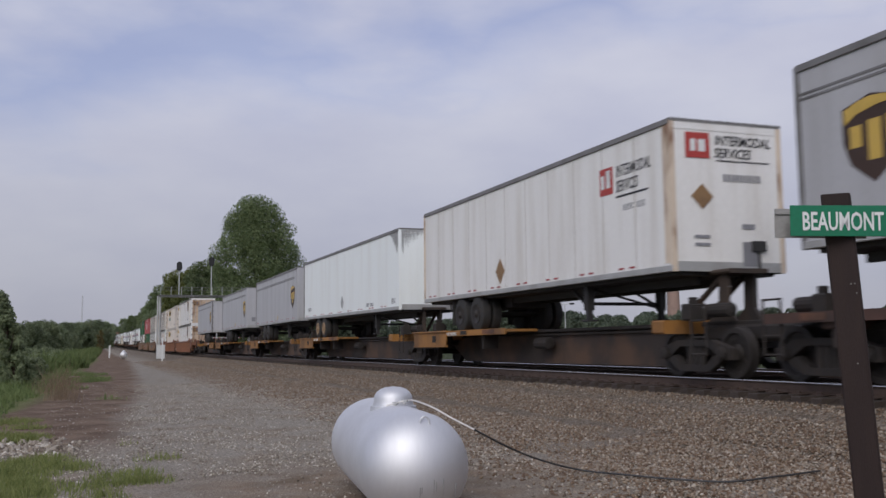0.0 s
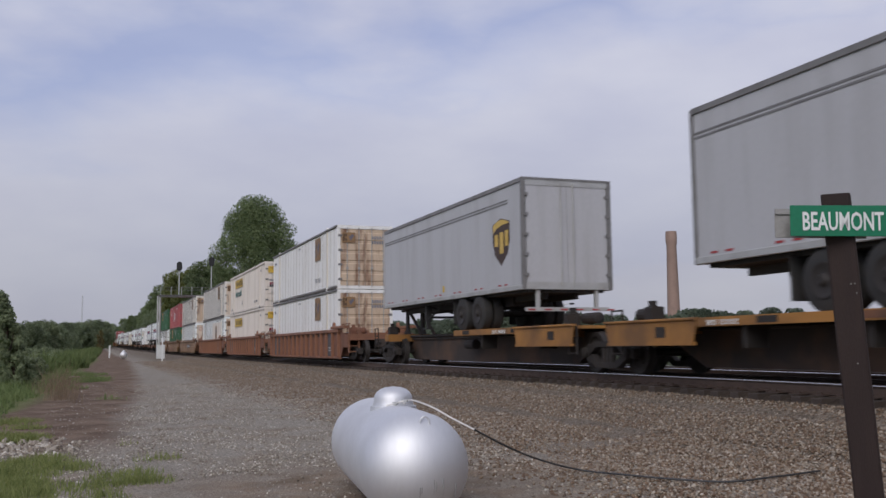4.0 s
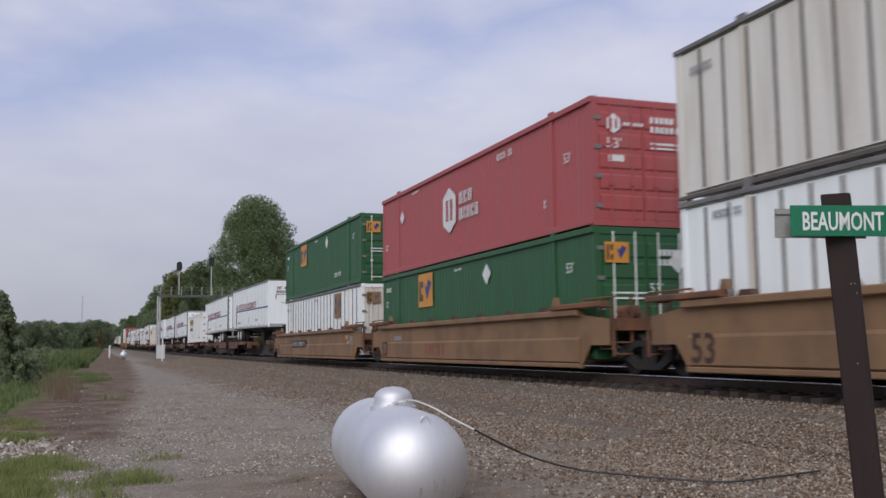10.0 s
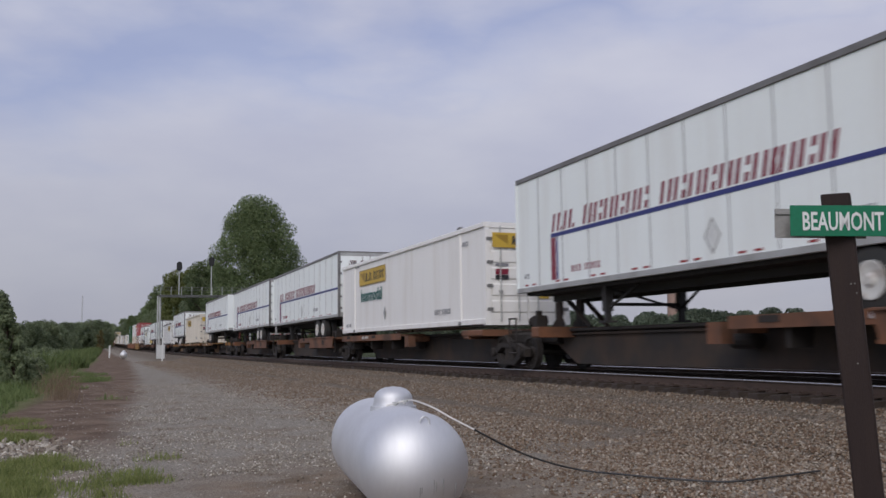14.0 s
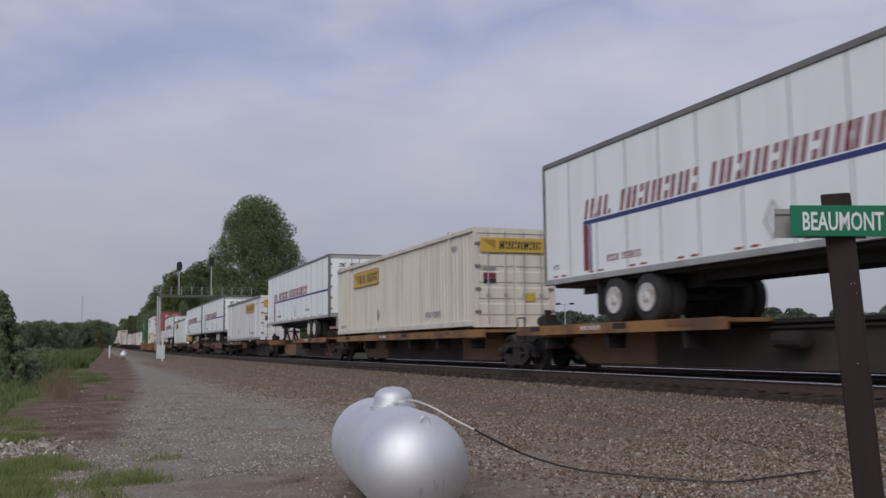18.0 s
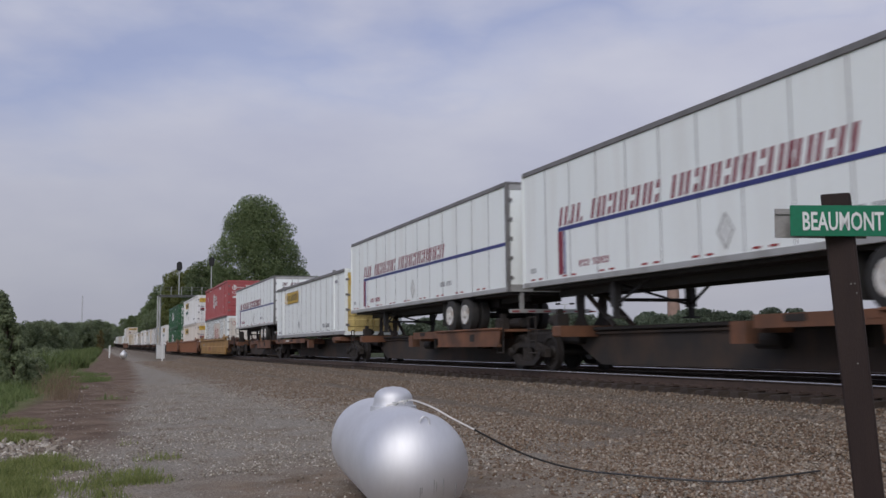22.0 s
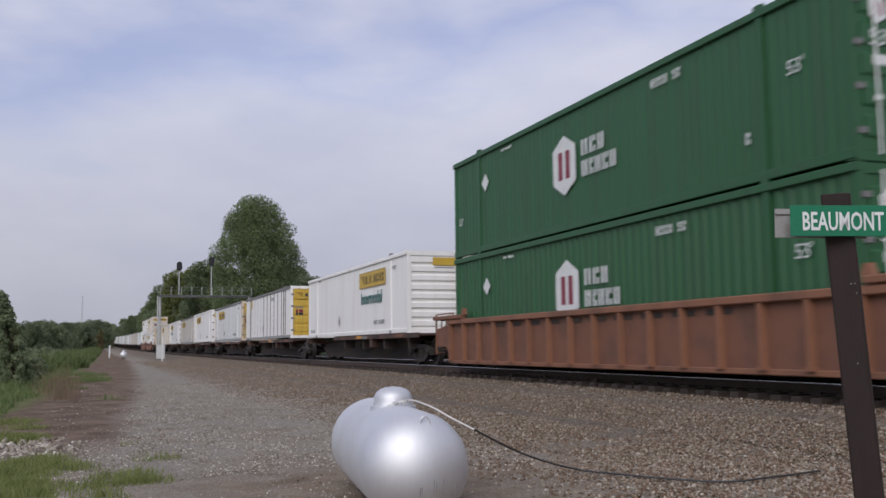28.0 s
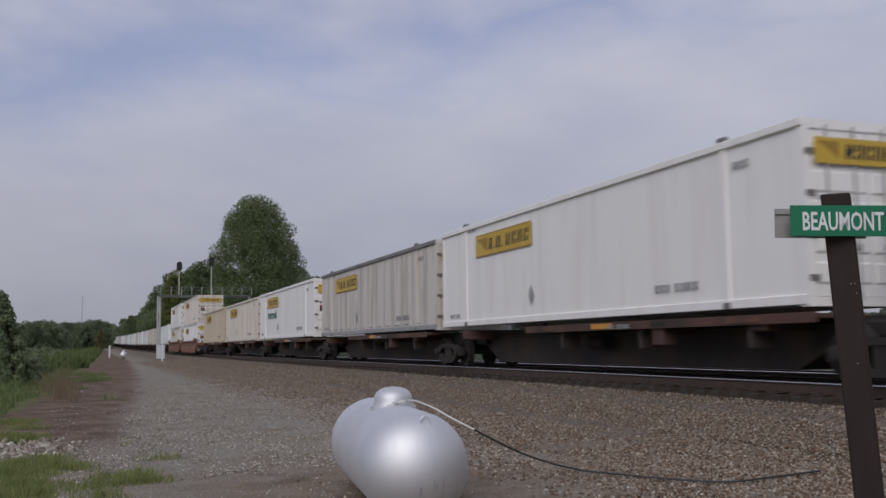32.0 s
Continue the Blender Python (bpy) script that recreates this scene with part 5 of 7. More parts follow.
def plain_trailer(t, h, z0, z1):
    part("placard", Build().prism([(-0.45, z0 + 0.58), (-0.2, z0 + 0.88), (0.05, z0 + 0.58), (-0.2, z0 + 0.28)], -W2 + 0.003, -W2 + 0.012, "y"), SEAM, t)
    number_bars(h - 4.4, z0 + 0.25, 9, 0.14, -W2 + 0.012, GREYINK, t)
    number_bars(-h + 0.9, z0 + 0.4, 6, 0.16, -W2 + 0.012, GREYINK, t)
    number_bars(h - 0.95, z0 + 0.25, 3, 0.2, -W2 + 0.012, GREYINK, t)
    sr = random.Random(6)
    st = Build()
    for i in range(40):
        u, ln = h - 0.07 - 0.026 * i, sr.uniform(0.35, 1.15) * (1 - i / 42) ** 1.3
        st.prism([(u - 0.03, z1 - 0.12), (u, z1 - 0.12), (u - 0.01, z1 - 0.12 - ln), (u - 0.02, z1 - 0.12 - ln)], -W2 + 0.004, -W2 + 0.010, "y")
    for i in range(44):
        u, ln = -W2 + 0.09 + 0.024 * i, sr.uniform(0.3, 1.0) * (1 - i / 46) ** 1.4
        st.prism([(u, z1 - 0.07), (u + 0.022, z1 - 0.07), (u + 0.014, z1 - 0.07 - ln), (u + 0.008, z1 - 0.07 - ln)], h + 0.011, h + 0.014, "x")
    tagged(part("soot_streak", st, SEAM, t, "streaks of soot below the roof corner"), kind="stuff")


def plain_trailer_end(t, h, z0, z1):
    x = h + 0.012
    part("placard", Build().prism([(-0.36, z0 + 0.5), (-0.1, z0 + 0.76), (0.16, z0 + 0.5), (-0.1, z0 + 0.24)], x, x + 0.006, "x"), SEAM, t)
    end_bars([(0.55, 0.95, z0 + 1.55, z0 + 1.61), (0.55, 0.95, z0 + 1.43, z0 + 1.49), (0.6, 0.9, z0 + 1.31, z0 + 1.37)], x, GREYINK, t, "print")


def parcel_end(t, h, z0, z1):
    end_bars([(-0.45 + 0.13 * i, -0.36 + 0.13 * i, z1 - 0.42, z1 - 0.3) for i in range(9)], h + 0.012, GREYINK, t, "marking")
    end_bars([(-0.95, -0.7, z0 + 0.45, z0 + 0.75), (0.05, 0.4, z0 + 0.5, z0 + 0.85)], h + 0.012, GREYINK, t, "placard")


def services(t, h, z0, z1):
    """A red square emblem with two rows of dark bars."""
    x, z = h - 2.75, z0 + 1.75
    e = part("red_emblem", Build().box(x + 0.06, x + 0.6, -W2 + 0.003, -W2 + 0.012, z + 0.06, z + 0.64), EMBLEM, t)
    part("corner_trim", Build().box(h - 0.25, h - 0.062, -W2 - 0.001, -W2 + 0.012, z0 + 0.17, z1 - 0.12), RUSTLIGHT, t, "rust-stained corner strip")
    part("emblem_letter", Build().box(x + 0.12, x + 0.26, -W2 - 0.001, -W2 + 0.002, z + 0.2, z + 0.5).box(x + 0.34, x + 0.5, -W2 - 0.001, -W2 + 0.002, z + 0.2, z + 0.58), PALEPRINT, e)
    written("INTERMODAL", 0.34, INK, t, (x + 0.74, -W2 + 0.008, z + 0.38), shear=0.15, bold=0.004).scale.x = 0.62
    written("SERVICES", 0.34, INK, t, (x + 0.72, -W2 + 0.008, z + 0.06), shear=0.15, bold=0.004).scale.x = 0.62
    part("underline", Build().box(x + 0.72, x + 1.95, -W2 + 0.003, -W2 + 0.012, z - 0.06, z - 0.02), INK, t)
    number_bars(x + 1.0, z - 0.36, 8, 0.13, -W2 + 0.012, GREYINK, t)
    part("placard", Build().prism([(-1.3, z0 + 0.6), (-1.0, z0 + 0.95), (-0.7, z0 + 0.6), (-1.0, z0 + 0.25)], -W2 + 0.003, -W2 + 0.012, "y"), FADED, t)


def services_end(t, h, z0, z1):
    x = h + 0.012
    end_bars([(-0.95, -0.4, z1 - 0.75, z1 - 0.25)], x, EMBLEM, t, "red_emblem")
    end_bars([(-0.84, -0.72, z1 - 0.62, z1 - 0.38), (-0.66, -0.5, z1 - 0.62, z1 - 0.38)], x + 0.003, PALEPRINT, t, "emblem_letter")
    written("INTERMODAL", 0.27, INK, t, (x, -0.27, z1 - 0.47), (90, 0, 90), shear=0.15, bold=0.004).scale.x = 0.78
    written("SERVICES", 0.27, INK, t, (x, -0.29, z1 - 0.72), (90, 0, 90), shear=0.15, bold=0.004).scale.x = 0.78
    end_bars([(-0.25, 1.0, z1 - 0.79, z1 - 0.77)], x, INK, t, "underline")
    end_bars([(-0.1 + 0.1 * i, -0.03 + 0.1 * i, z1 - 1.18, z1 - 1.04) for i in range(9)], x, GREYINK, t, "marking")
    part("placard", Build().prism([(-0.85, z1 - 1.5), (-0.6, z1 - 1.25), (-0.35, z1 - 1.5), (-0.6, z1 - 1.75)], x, x + 0.006, "x"), FADED, t)
    end_bars([(0.3, 0.65, z0 + 0.12, z0 + 0.6), (-0.8, -0.45, z0 + 0.5, z0 + 0.56), (-0.8, -0.45, z0 + 0.65, z0 + 0.71), (0.3, 0.6, z0 + 0.85, z0 + 0.95)], x, GREYINK, t, "panel")


def banded(word=False, low=False, mid=False, turned=False):
    """A yellow band with dark bars; the plain word below it on some boxes."""
    def deco(c, h, H):
        a = -h + (9.85 if mid else 2.5 if turned else 2.8)
        z = H - 1.0
        b = part("yellow_band", Build().box(a, a + 3.65, Y0 - 0.006, Y0 - 0.001, z, z + 0.62), BAND, c, "yellow company band")
        slant_bars(a + (0.7 if turned else 0.95), z + 0.14, 0.33, [0.26, 0.08, 0.3, 0.08, -0.1, 0.3, 0.3, 0.3, 0.28], Y0 - 0.007, INK, b, slant=0.12, gap=0.08, bold=0.075)
        r = a + (2.72 if turned else 0)
        part("arrow", Build().prism([(r + 0.1, z + 0.5), (r + 0.85, z + 0.5), (r + 0.85, z + 0.12), (r + 0.62, z + 0.2), (r + 0.45, z + 0.34)], Y0 - 0.011, Y0 - 0.007, "y"), DULLGOLD, b)
        if turned:
            for k in (0.12, 0.52):
                part("bare_strip", Build().box(a + k, a + k + 0.14, Y0 - 0.012, Y0 - 0.0095, z, z + 0.62), WARMWHITE, b, "white strip where the band has peeled")
        part("border", Build().box(a, a + 3.65, Y0 - 0.009, Y0 - 0.0065, z, z + 0.03).box(a, a + 3.65, Y0 - 0.009, Y0 - 0.0065, z + 0.59, z + 0.62), DULLGOLD, b)
        if word:
            written("Intermodal", 0.68, TEAL, c, (a + 0.2, Y0 - 0.004, z - 0.64), bold=0.014)
        number_bars(-h + 0.7, 0.28, 8, 0.12, Y0, GREYINK, c)
        number_bars(h - 4.2, 0.42, 11, 0.16, Y0, GREYINK, c)
        number_bars(h - 1.7, H - 0.55, 4, 0.14, Y0, GREYINK, c)
        number_bars(-h + 2.2, H - 0.22, 10, 0.07, Y0, GREYINK, c)
        part("lashing_plate", Build().prism([(-1.7, 0.45), (-1.55, 0.7), (-1.7, 0.95), (-1.85, 0.7)], Y0 - 0.006, Y0, "y"), SEAM, c)
    return deco


def band_end(c, h, H):
    e = h + 0.042
    b = part("yellow_band", Build().box(e, e + 0.005, -1.1, 1.1, H - 0.72, H - 0.3), BAND, c)
    end_signs(-0.5, H - 0.63, 7, 0.15, 0.24, e + 0.006, INK, b, 0.1)
    part("arrow", Build().prism([(-1.05, H - 0.36), (-0.62, H - 0.36), (-0.62, H - 0.64), (-0.8, H - 0.52)], e + 0.0055, e + 0.008, "x"), DULLGOLD, b)
    end_bars([(-1.0, -0.6, 1.42, 1.58)], h + 0.002, CRIMSON, c, "placard")
    end_bars([(-1.0, -0.6, 1.28, 1.41)], h + 0.002, INK, c, "placard")
    end_bars([(-1.0, -0.6, 1.66, 1.74)], h + 0.002, GREYINK, c, "print")
    end_bars([(0.35, 0.65, 0.75, 1.0)], h + 0.002, BAND, c, "placard")


def small_band_end(c, h, H):
    end_bars([(-0.35, 0.5, H - 0.5, H - 0.22)], h + 0.001, BAND, c, "yellow_band")
    end_bars([(-0.3, 0.45, H - 0.6, H - 0.56)], h + 0.001, GREYINK, c, "marking")


def patched_side(mat, patch=0, faded=False):
    """A square patch with dark bars."""
    def deco(c, h, H):
        a = -h + 4.2 if patch == 0 else h - 4.5
        z = H - 1.4
        k = 0.79 if faded else 1.0
        if patch == 2:
            a, z = -h + 10.1, 1.02
            part("dust_patch", Build().box(a - 2.2, a + 3.9, Y0 - 0.0005, Y0 + 0.004, 0.5, z + 1.5), IVORY, c, "dusty tan rectangle round the patch")
        p = part("square_patch", Build().box(a, a + (1.1 if faded else 1.4), Y0 - 0.006, Y0 - 0.001, z + 0.1, z + 1.2), mat, c, "orange square company patch")
        ink = BROWNINK if faded else INK
        part("dark_block", Build().box(a + 0.1 * k, a + 0.24 * k, Y0 - 0.011, Y0 - 0.007, z + 0.3, z + 0.96).box(a + 0.3 * k, a + 0.46 * k, Y0 - 0.011, Y0 - 0.007, z + 0.3, z + 0.52).box(a + 0.3 * k, a + 0.46 * k, Y0 - 0.011, Y0 - 0.007, z + 0.74, z + 0.96), ink, p)
        part("blue_emblem", Build().prism([(a + 0.56 * k, z + 0.92), (a + 0.78 * k, z + 0.72), (a + 1.0 * k, z + 1.0), (a + 1.28 * k, z + 0.86), (a + 1.08 * k, z + 0.62), (a + 0.86 * k, z + 0.34)], Y0 - 0.011, Y0 - 0.007, "y"), FADEDBLUE if faded else BLUE, p)
        light = mat is ORANGE
        pm = PALEPRINT if light else GREYINK
        number_bars(-h + 0.5, H - 0.6, 5, 0.16, Y0 - 0.003, pm, c)
        number_bars(h - 4.5, 0.55, 8, 0.18, Y0 - 0.003, pm, c)
        if light:
            written("53'", 0.34, PALEPRINT, c, (h - 1.35, Y0 - 0.004, H - 0.95))
            written("53'", 0.30, PALEPRINT, c, (-h + 0.45, Y0 - 0.004, H - 1.15))
            part("placard", Build().prism([(2.0, 2.0), (2.3, 2.3), (2.0, 2.6), (1.7, 2.3)], Y0 - 0.006, Y0 - 0.001, "y"), PALEPRINT, c)
        number_bars(-0.5, H - 0.35, 9, 0.08, Y0 - 0.003, pm, c)
    return deco


def patch_end(mat, light):
    def deco(c, h, H):
        e = h + 0.042
        p = part("square_patch", Build().box(e, e + 0.005, -1.08, -0.48, H - 0.8, H - 0.34), mat, c)
        end_bars([(-1.03, -0.98, H - 0.74, H - 0.4), (-0.94, -0.88, H - 0.74, H - 0.62), (-0.94, -0.88, H - 0.53, H - 0.4)], e + 0.006, INK if light else BROWNINK, p, "dark_block")
        part("blue_emblem", Build().prism([(-0.8, H - 0.45), (-0.72, H - 0.53), (-0.64, H - 0.41), (-0.53, H - 0.47), (-0.6, H - 0.58), (-0.7, H - 0.72)], e + 0.006, e + 0.009, "x"), BLUE if light else FADEDBLUE, p)
        pm = PALEPRINT if light else GREYINK
        end_bars([(0.3 + 0.12 * i, 0.39 + 0.12 * i, H - 0.62, H - 0.48) for i in range(6)] + [(0.3 + 0.12 * i, 0.39 + 0.12 * i, H - 0.84, H - 0.70) for i in range(6)], h + 0.003, pm, c, "marking")
        if light:
            end_bars([(-0.9, 0.0, 1.42, 1.46), (-0.9, -0.1, 1.3, 1.34), (-0.9, 0.0, 0.24, 0.28)], h + 0.003, pm, c, "print")
            written("53'", 0.3, PALEPRINT, c, (h + 0.004, 0.05, 1.45), (90, 0, 90))
            part("placard", Build().prism([(0.55, H - 0.75), (0.8, H - 0.5), (1.05, H - 0.75), (0.8, H - 1.0)], h + 0.004, h + 0.009, "x"), PALEPRINT, c)
    return deco


def hexagon(plate, letter, words=True, x_off=7.2, faded=False):
    """A pointed hexagon emblem with two rows of bars beside it."""
    def deco(c, h, H):
        x, z = -h + x_off, 0.85
        hexa = [(x, z), (x + 0.56, z + 0.3), (x + 0.56, z + 1.12), (x, z + 1.42), (x - 0.56, z + 1.12), (x - 0.56, z + 0.3)]
        if faded:
            part("dust_patch", Build().box(x - 1.5, x + 3.0, Y0 - 0.0005, Y0 + 0.004, 0.45, 2.45), IVORY, c, "dusty tan rectangle round the emblem")
            ring = Build()
            inner = [(x + (u - x) * 0.84, z + 0.71 + (v - z - 0.71) * 0.87) for u, v in hexa]
            for i in range(6):
                j = (i + 1) % 6
                ring.prism([hexa[i], hexa[j], inner[j], inner[i]], Y0 - 0.006, Y0 - 0.001, "y")
            e = part("hexagon_emblem", ring, letter, c, "faded red hexagon outline")
        else:
            e = part("hexagon_emblem", Build().prism(hexa, Y0 - 0.006, Y0 - 0.001, "y"), plate, c, "pointed hexagon company emblem")
        bb = Build()
        for x0, x1, z0, z1 in ((-0.28, -0.08, 0.38, 1.04), (0.08, 0.28, 0.38, 1.04)):
            bb.box(x + x0, x + x1, Y0 - 0.011, Y0 - 0.007, z + z0, z + z1)
        part("emblem_letter", bb, letter, e)
        wm = letter if faded else PALEPRINT
        slant_bars(x + 0.85, z + 0.78, 0.36, [0.3, 0.28, 0.28], Y0 - 0.002, wm, c, slant=0.0, gap=0.08)
        slant_bars(x + 0.85, z + 0.3, 0.36, [0.28, 0.2, 0.26, 0.26, 0.26], Y0 - 0.002, wm, c, slant=0.0, gap=0.06)
        if not faded:
            written("53'", 0.34, PALEPRINT, c, (h - 1.35, Y0 - 0.004, H - 1.3))
            written("53'", 0.3, PALEPRINT, c, (-h + 0.4, Y0 - 0.004, 0.95))
            number_bars(-h + 3.6, H - 0.3, 12, 0.07, Y0 - 0.003, PALEPRINT, c)
            number_bars(h - 5.2, H - 0.5, 7, 0.18, Y0 - 0.003, PALEPRINT, c)
            number_bars(h - 2.4, 0.7, 1, 0.2, Y0 - 0.003, PALEPRINT, c)
            part("placard", Build().prism([(-h + 2.2, H - 0.95), (-h + 2.45, H - 0.7), (-h + 2.7, H - 0.95), (-h + 2.45, H - 1.2)], Y0 - 0.006, Y0 - 0.001, "y"), PALEPRINT, c)
    return deco


def hex_end(plate, letter):
    def deco(c, h, H):
        e = h + 0.003
        hexa = [(-0.75, H - 0.82), (-0.58, H - 0.7), (-0.58, H - 0.48), (-0.75, H - 0.36), (-0.92, H - 0.48), (-0.92, H - 0.7)]
        p = part("hexagon_emblem", Build().prism(hexa, e, e + 0.006, "x"), plate, c)
        part("emblem_letter", Build().box(e + 0.007, e + 0.01, -0.84, -0.79, H - 0.7, H - 0.48).box(e + 0.007, e + 0.01, -0.71, -0.66, H - 0.7, H - 0.48), letter, p)
        end_bars([(-0.5 + 0.09 * i, -0.43 + 0.09 * i, H - 0.62, H - 0.55) for i in range(6)] + [(0.2 + 0.13 * i, 0.3 + 0.13 * i, H - 0.52, H - 0.38) for i in range(5)] + [(0.2 + 0.13 * i, 0.3 + 0.13 * i, H - 0.74, H - 0.6) for i in range(6)] + [(0.2, 0.95, H - 1.02, H - 0.97), (0.2, 0.95, H - 1.12, H - 1.08), (-0.9, -0.5, 1.45, 1.6)], e, PALEPRINT, c, "marking")
        written("53'", 0.34, PALEPRINT, c, (h + 0.004, -0.95, 1.75), (90, 0, 90))
    return deco


def faded_end(c, h, H):
    """A small red ring emblem with faded print and dark number rows on weathered doors."""
    e = h + 0.003
    ring, pts = Build(), [(-0.75 + 0.17 * math.cos(k * math.pi / 3 + 0.52), H - 0.6 + 0.2 * math.sin(k * math.pi / 3 + 0.52)) for k in range(6)]
    for i in range(6):
        (a, b), (u, v) = pts[i], pts[(i + 1) % 6]
        ring.prism([(a, b), (u, v), (-0.75 + (u + 0.75) * 0.7, H - 0.6 + (v - H + 0.6) * 0.7), (-0.75 + (a + 0.75) * 0.7, H - 0.6 + (b - H + 0.6) * 0.7)], e, e + 0.006, "x")
    part("hexagon_emblem", ring, FADEDRED, c, "faded red ring emblem")
    end_signs(-0.47, H - 0.62, 5, 0.08, 0.12, e, FADEDRED, c, name="lettering")
    end_signs(0.45, H - 0.55, 5, 0.09, 0.15, e, GREYINK, c, name="marking")
    end_signs(0.45, H - 0.8, 5, 0.09, 0.15, e, INK, c, name="marking")


def plain_marks(c, h, H):
    number_bars(-h + 1.0, H - 0.4, 7, 0.14, Y0, GREYINK, c)
    number_bars(h - 4.0, 0.45, 8, 0.14, Y0, GREYINK, c)


def tag_marks(c, h, H):
    part("yellow_tag", Build().box(-h + 2.15, -h + 2.6, Y0 - 0.006, Y0 - 0.001, H - 0.75, H - 0.22), BAND, c)
    number_bars(h - 6.2, H - 0.55, 8, 0.17, Y0, GREYINK, c)
    part("placard_holder", Build().prism([(-0.9, 0.45), (-0.72, 0.7), (-0.9, 0.95), (-1.08, 0.7)], Y0 - 0.006, Y0, "y"), SEAM, c)


def tan_car_marks(car, a, b, o=0.0):
    y = -1.44 - 0.1
    p = part("black_panel", Build().box(o + 0.5, o + 3.85, y - 0.012, y - 0.004, 0.64, 1.0), INK, car)
    bb = Build()
    for i in range(11):
        if i != 4:
            strokes(bb, o + 0.64 + i * 0.285, 0.71, 0.2, 0.22, i % 4, lambda m, q: m.prism(q, y - 0.017, y - 0.013, "y"), 0.2, 0.06)
    tagged(part("white_bar", bb, SEAM, p), kind="stuff")
    bars([(o - 3.4, o - 1.6, 0.86, 0.9), (o - 3.4, o - 1.8, 0.77, 0.81), (o - 1.1, o - 0.85, 0.8, 1.08), (o - 0.4, o - 0.1, 0.78, 1.02)], -1.478, WELLPANEL, car)
    written("53", 0.74, BROWNINK, car, (a + 1.6, -1.537, 0.3), bold=0.012)
    part("orange_tag", Build().box(b - 2.9, b - 2.5, -1.484, -1.478, 0.95, 1.12), ORANGE, car)
    part("grey_tag", Build().box(b - 2.2, b - 1.75, -1.484, -1.478, 0.85, 1.1), GREYINK, car)
    part("white_tag", Build().box(b - 2.55, b - 2.42, -1.484, -1.478, 0.62, 0.86), PALEPRINT, car)


def plain_car_marks(car, a, b):
    slant_bars(-2.6, 0.36, 0.34, [0.5, 0.5, 0.5], -1.535, CRIMSON, car, slant=0.0, gap=0.1)
    written("53", 0.74, BROWNINK, car, (a + 1.6, -1.537, 0.3), bold=0.012)
    part("grey_tag", Build().box(a + 3.0, a + 3.8, -1.484, -1.478, 0.85, 1.0), GREYINK, car)


# ---------------------------------------------------------------- the consist, front to rear
WELLZ = 0.32


def stack(x, L, lower, upper, H=2.9):
    """Two containers, one on the other; each is (material, label, options)."""
    m, lab, o = lower
    container(x, WELLZ, L, m, lab, **o)
    m, lab, o = upper
    container(x, WELLZ + H + 0.02, L, m, lab, **o)


L53 = 16.15
trailer(286.3, 4.95, L53, PARCEL, "silver-grey parcel trailer with a brown and gold shield", -1, parcel_rear, parcel_end, seams=False, white_discs=False)
trailer(266.6, 5.01, 14.3, STREAKED, "old white road trailer with red emblem panel and rusty corner posts", -1, services, services_end, white_discs=False, seams=True, rail_mat=TOPRAIL, post_mat=RUSTLIGHT, seam_mat=PALESEAM, lift=-0.03, tilt=0.22)
trailer(249.45, 5.0, 16.3, BRIGHT, "clean white road trailer with a soot stain at the roof", -1, plain_trailer, plain_trailer_end, seams=False, white_discs=2, lift=-0.055, tilt=0.38)
trailer(231.4, 4.96, 13.7, PARCEL, "silver-grey parcel trailer with a brown and gold shield", -1, parcel, parcel_end, seams=False, white_discs=False)
trailer(213.6, 4.93, 13.65, PARCEL, "silver-grey parcel trailer with a brown and gold shield", -1, parcel, parcel_end, seams=False, white_discs=False)
trailer(192.5, 4.96, 12.2, PARCEL, "silver-grey parcel trailer with its roller door facing forward", 1, parcel, None, seams=False, white_discs=False)
rib = lambda end=RUSTWHITE, **k: dict(style="ribs", end_mat=end, **k)
stack(172.9, L53, (STREAKED, "weathered white container with a faded brown patch", dict(style="plain", end_mat=RUSTWHITE, deco=patched_side(FADED, 1, True), end_deco=patch_end(FADED, False))),
      (STREAKED, "weathered white container with rust-streaked doors", dict(style="plain", end_mat=RUSTWHITE, deco=patched_side(FADED, 1, True), end_deco=patch_end(FADED, False))))
stack(153.7, L53, (IVORY, "cream-white corrugated container with a yellow band", dict(style="fine", deco=banded(), end_deco=band_end)),
      (IVORY, "cream-white corrugated container with yellow band and green word", dict(style="fine", deco=banded(True), end_deco=band_end)))
stack(134.0, L53, (BRIGHT, "white ribbed container with a dusty faded patch", rib(RUSTLIGHT, deco=patched_side(FADED, 2, True), end_deco=patch_end(FADED, False))),
      (AGED, "white ribbed container with a faded brown patch", rib(RUSTLIGHT, deco=patched_side(FADED, 1, True), end_deco=patch_end(FADED, False))))
stack(110.5, L53, (BRIGHT, "white ribbed container with rusty doors", rib(RUSTLIGHT, deco=plain_marks, end_deco=faded_end)),
      (AGED, "white ribbed container with heavily rusted doors", rib(RUSTWHITE, deco=patched_side(FADED, 1, True), end_deco=patch_end(FADED, False))))
stack(91.1, L53, (GREEN, "green container with an orange square patch", dict(style="fine", deco=patched_side(ORANGE), end_deco=patch_end(ORANGE, True))),
      (RED, "red container with a white hexagon emblem", dict(style="fine", deco=hexagon(PALEPRINT, RED), end_deco=hex_end(PALEPRINT, RED))))
stack(71.8, L53, (BRIGHT, "white ribbed container with a brown patch", rib(OLDWHITE, deco=patched_side(FADED, 1, True), end_deco=patch_end(FADED, False))),
      (GREEN, "green container with an orange square patch", dict(style="fine", deco=patched_side(ORANGE), end_deco=patch_end(ORANGE, True))))
trailer(49.8, 5.0, L53, BRIGHT, NOSE_FIRST, -1, express, express_end, lift=-0.05, tilt=0.55)
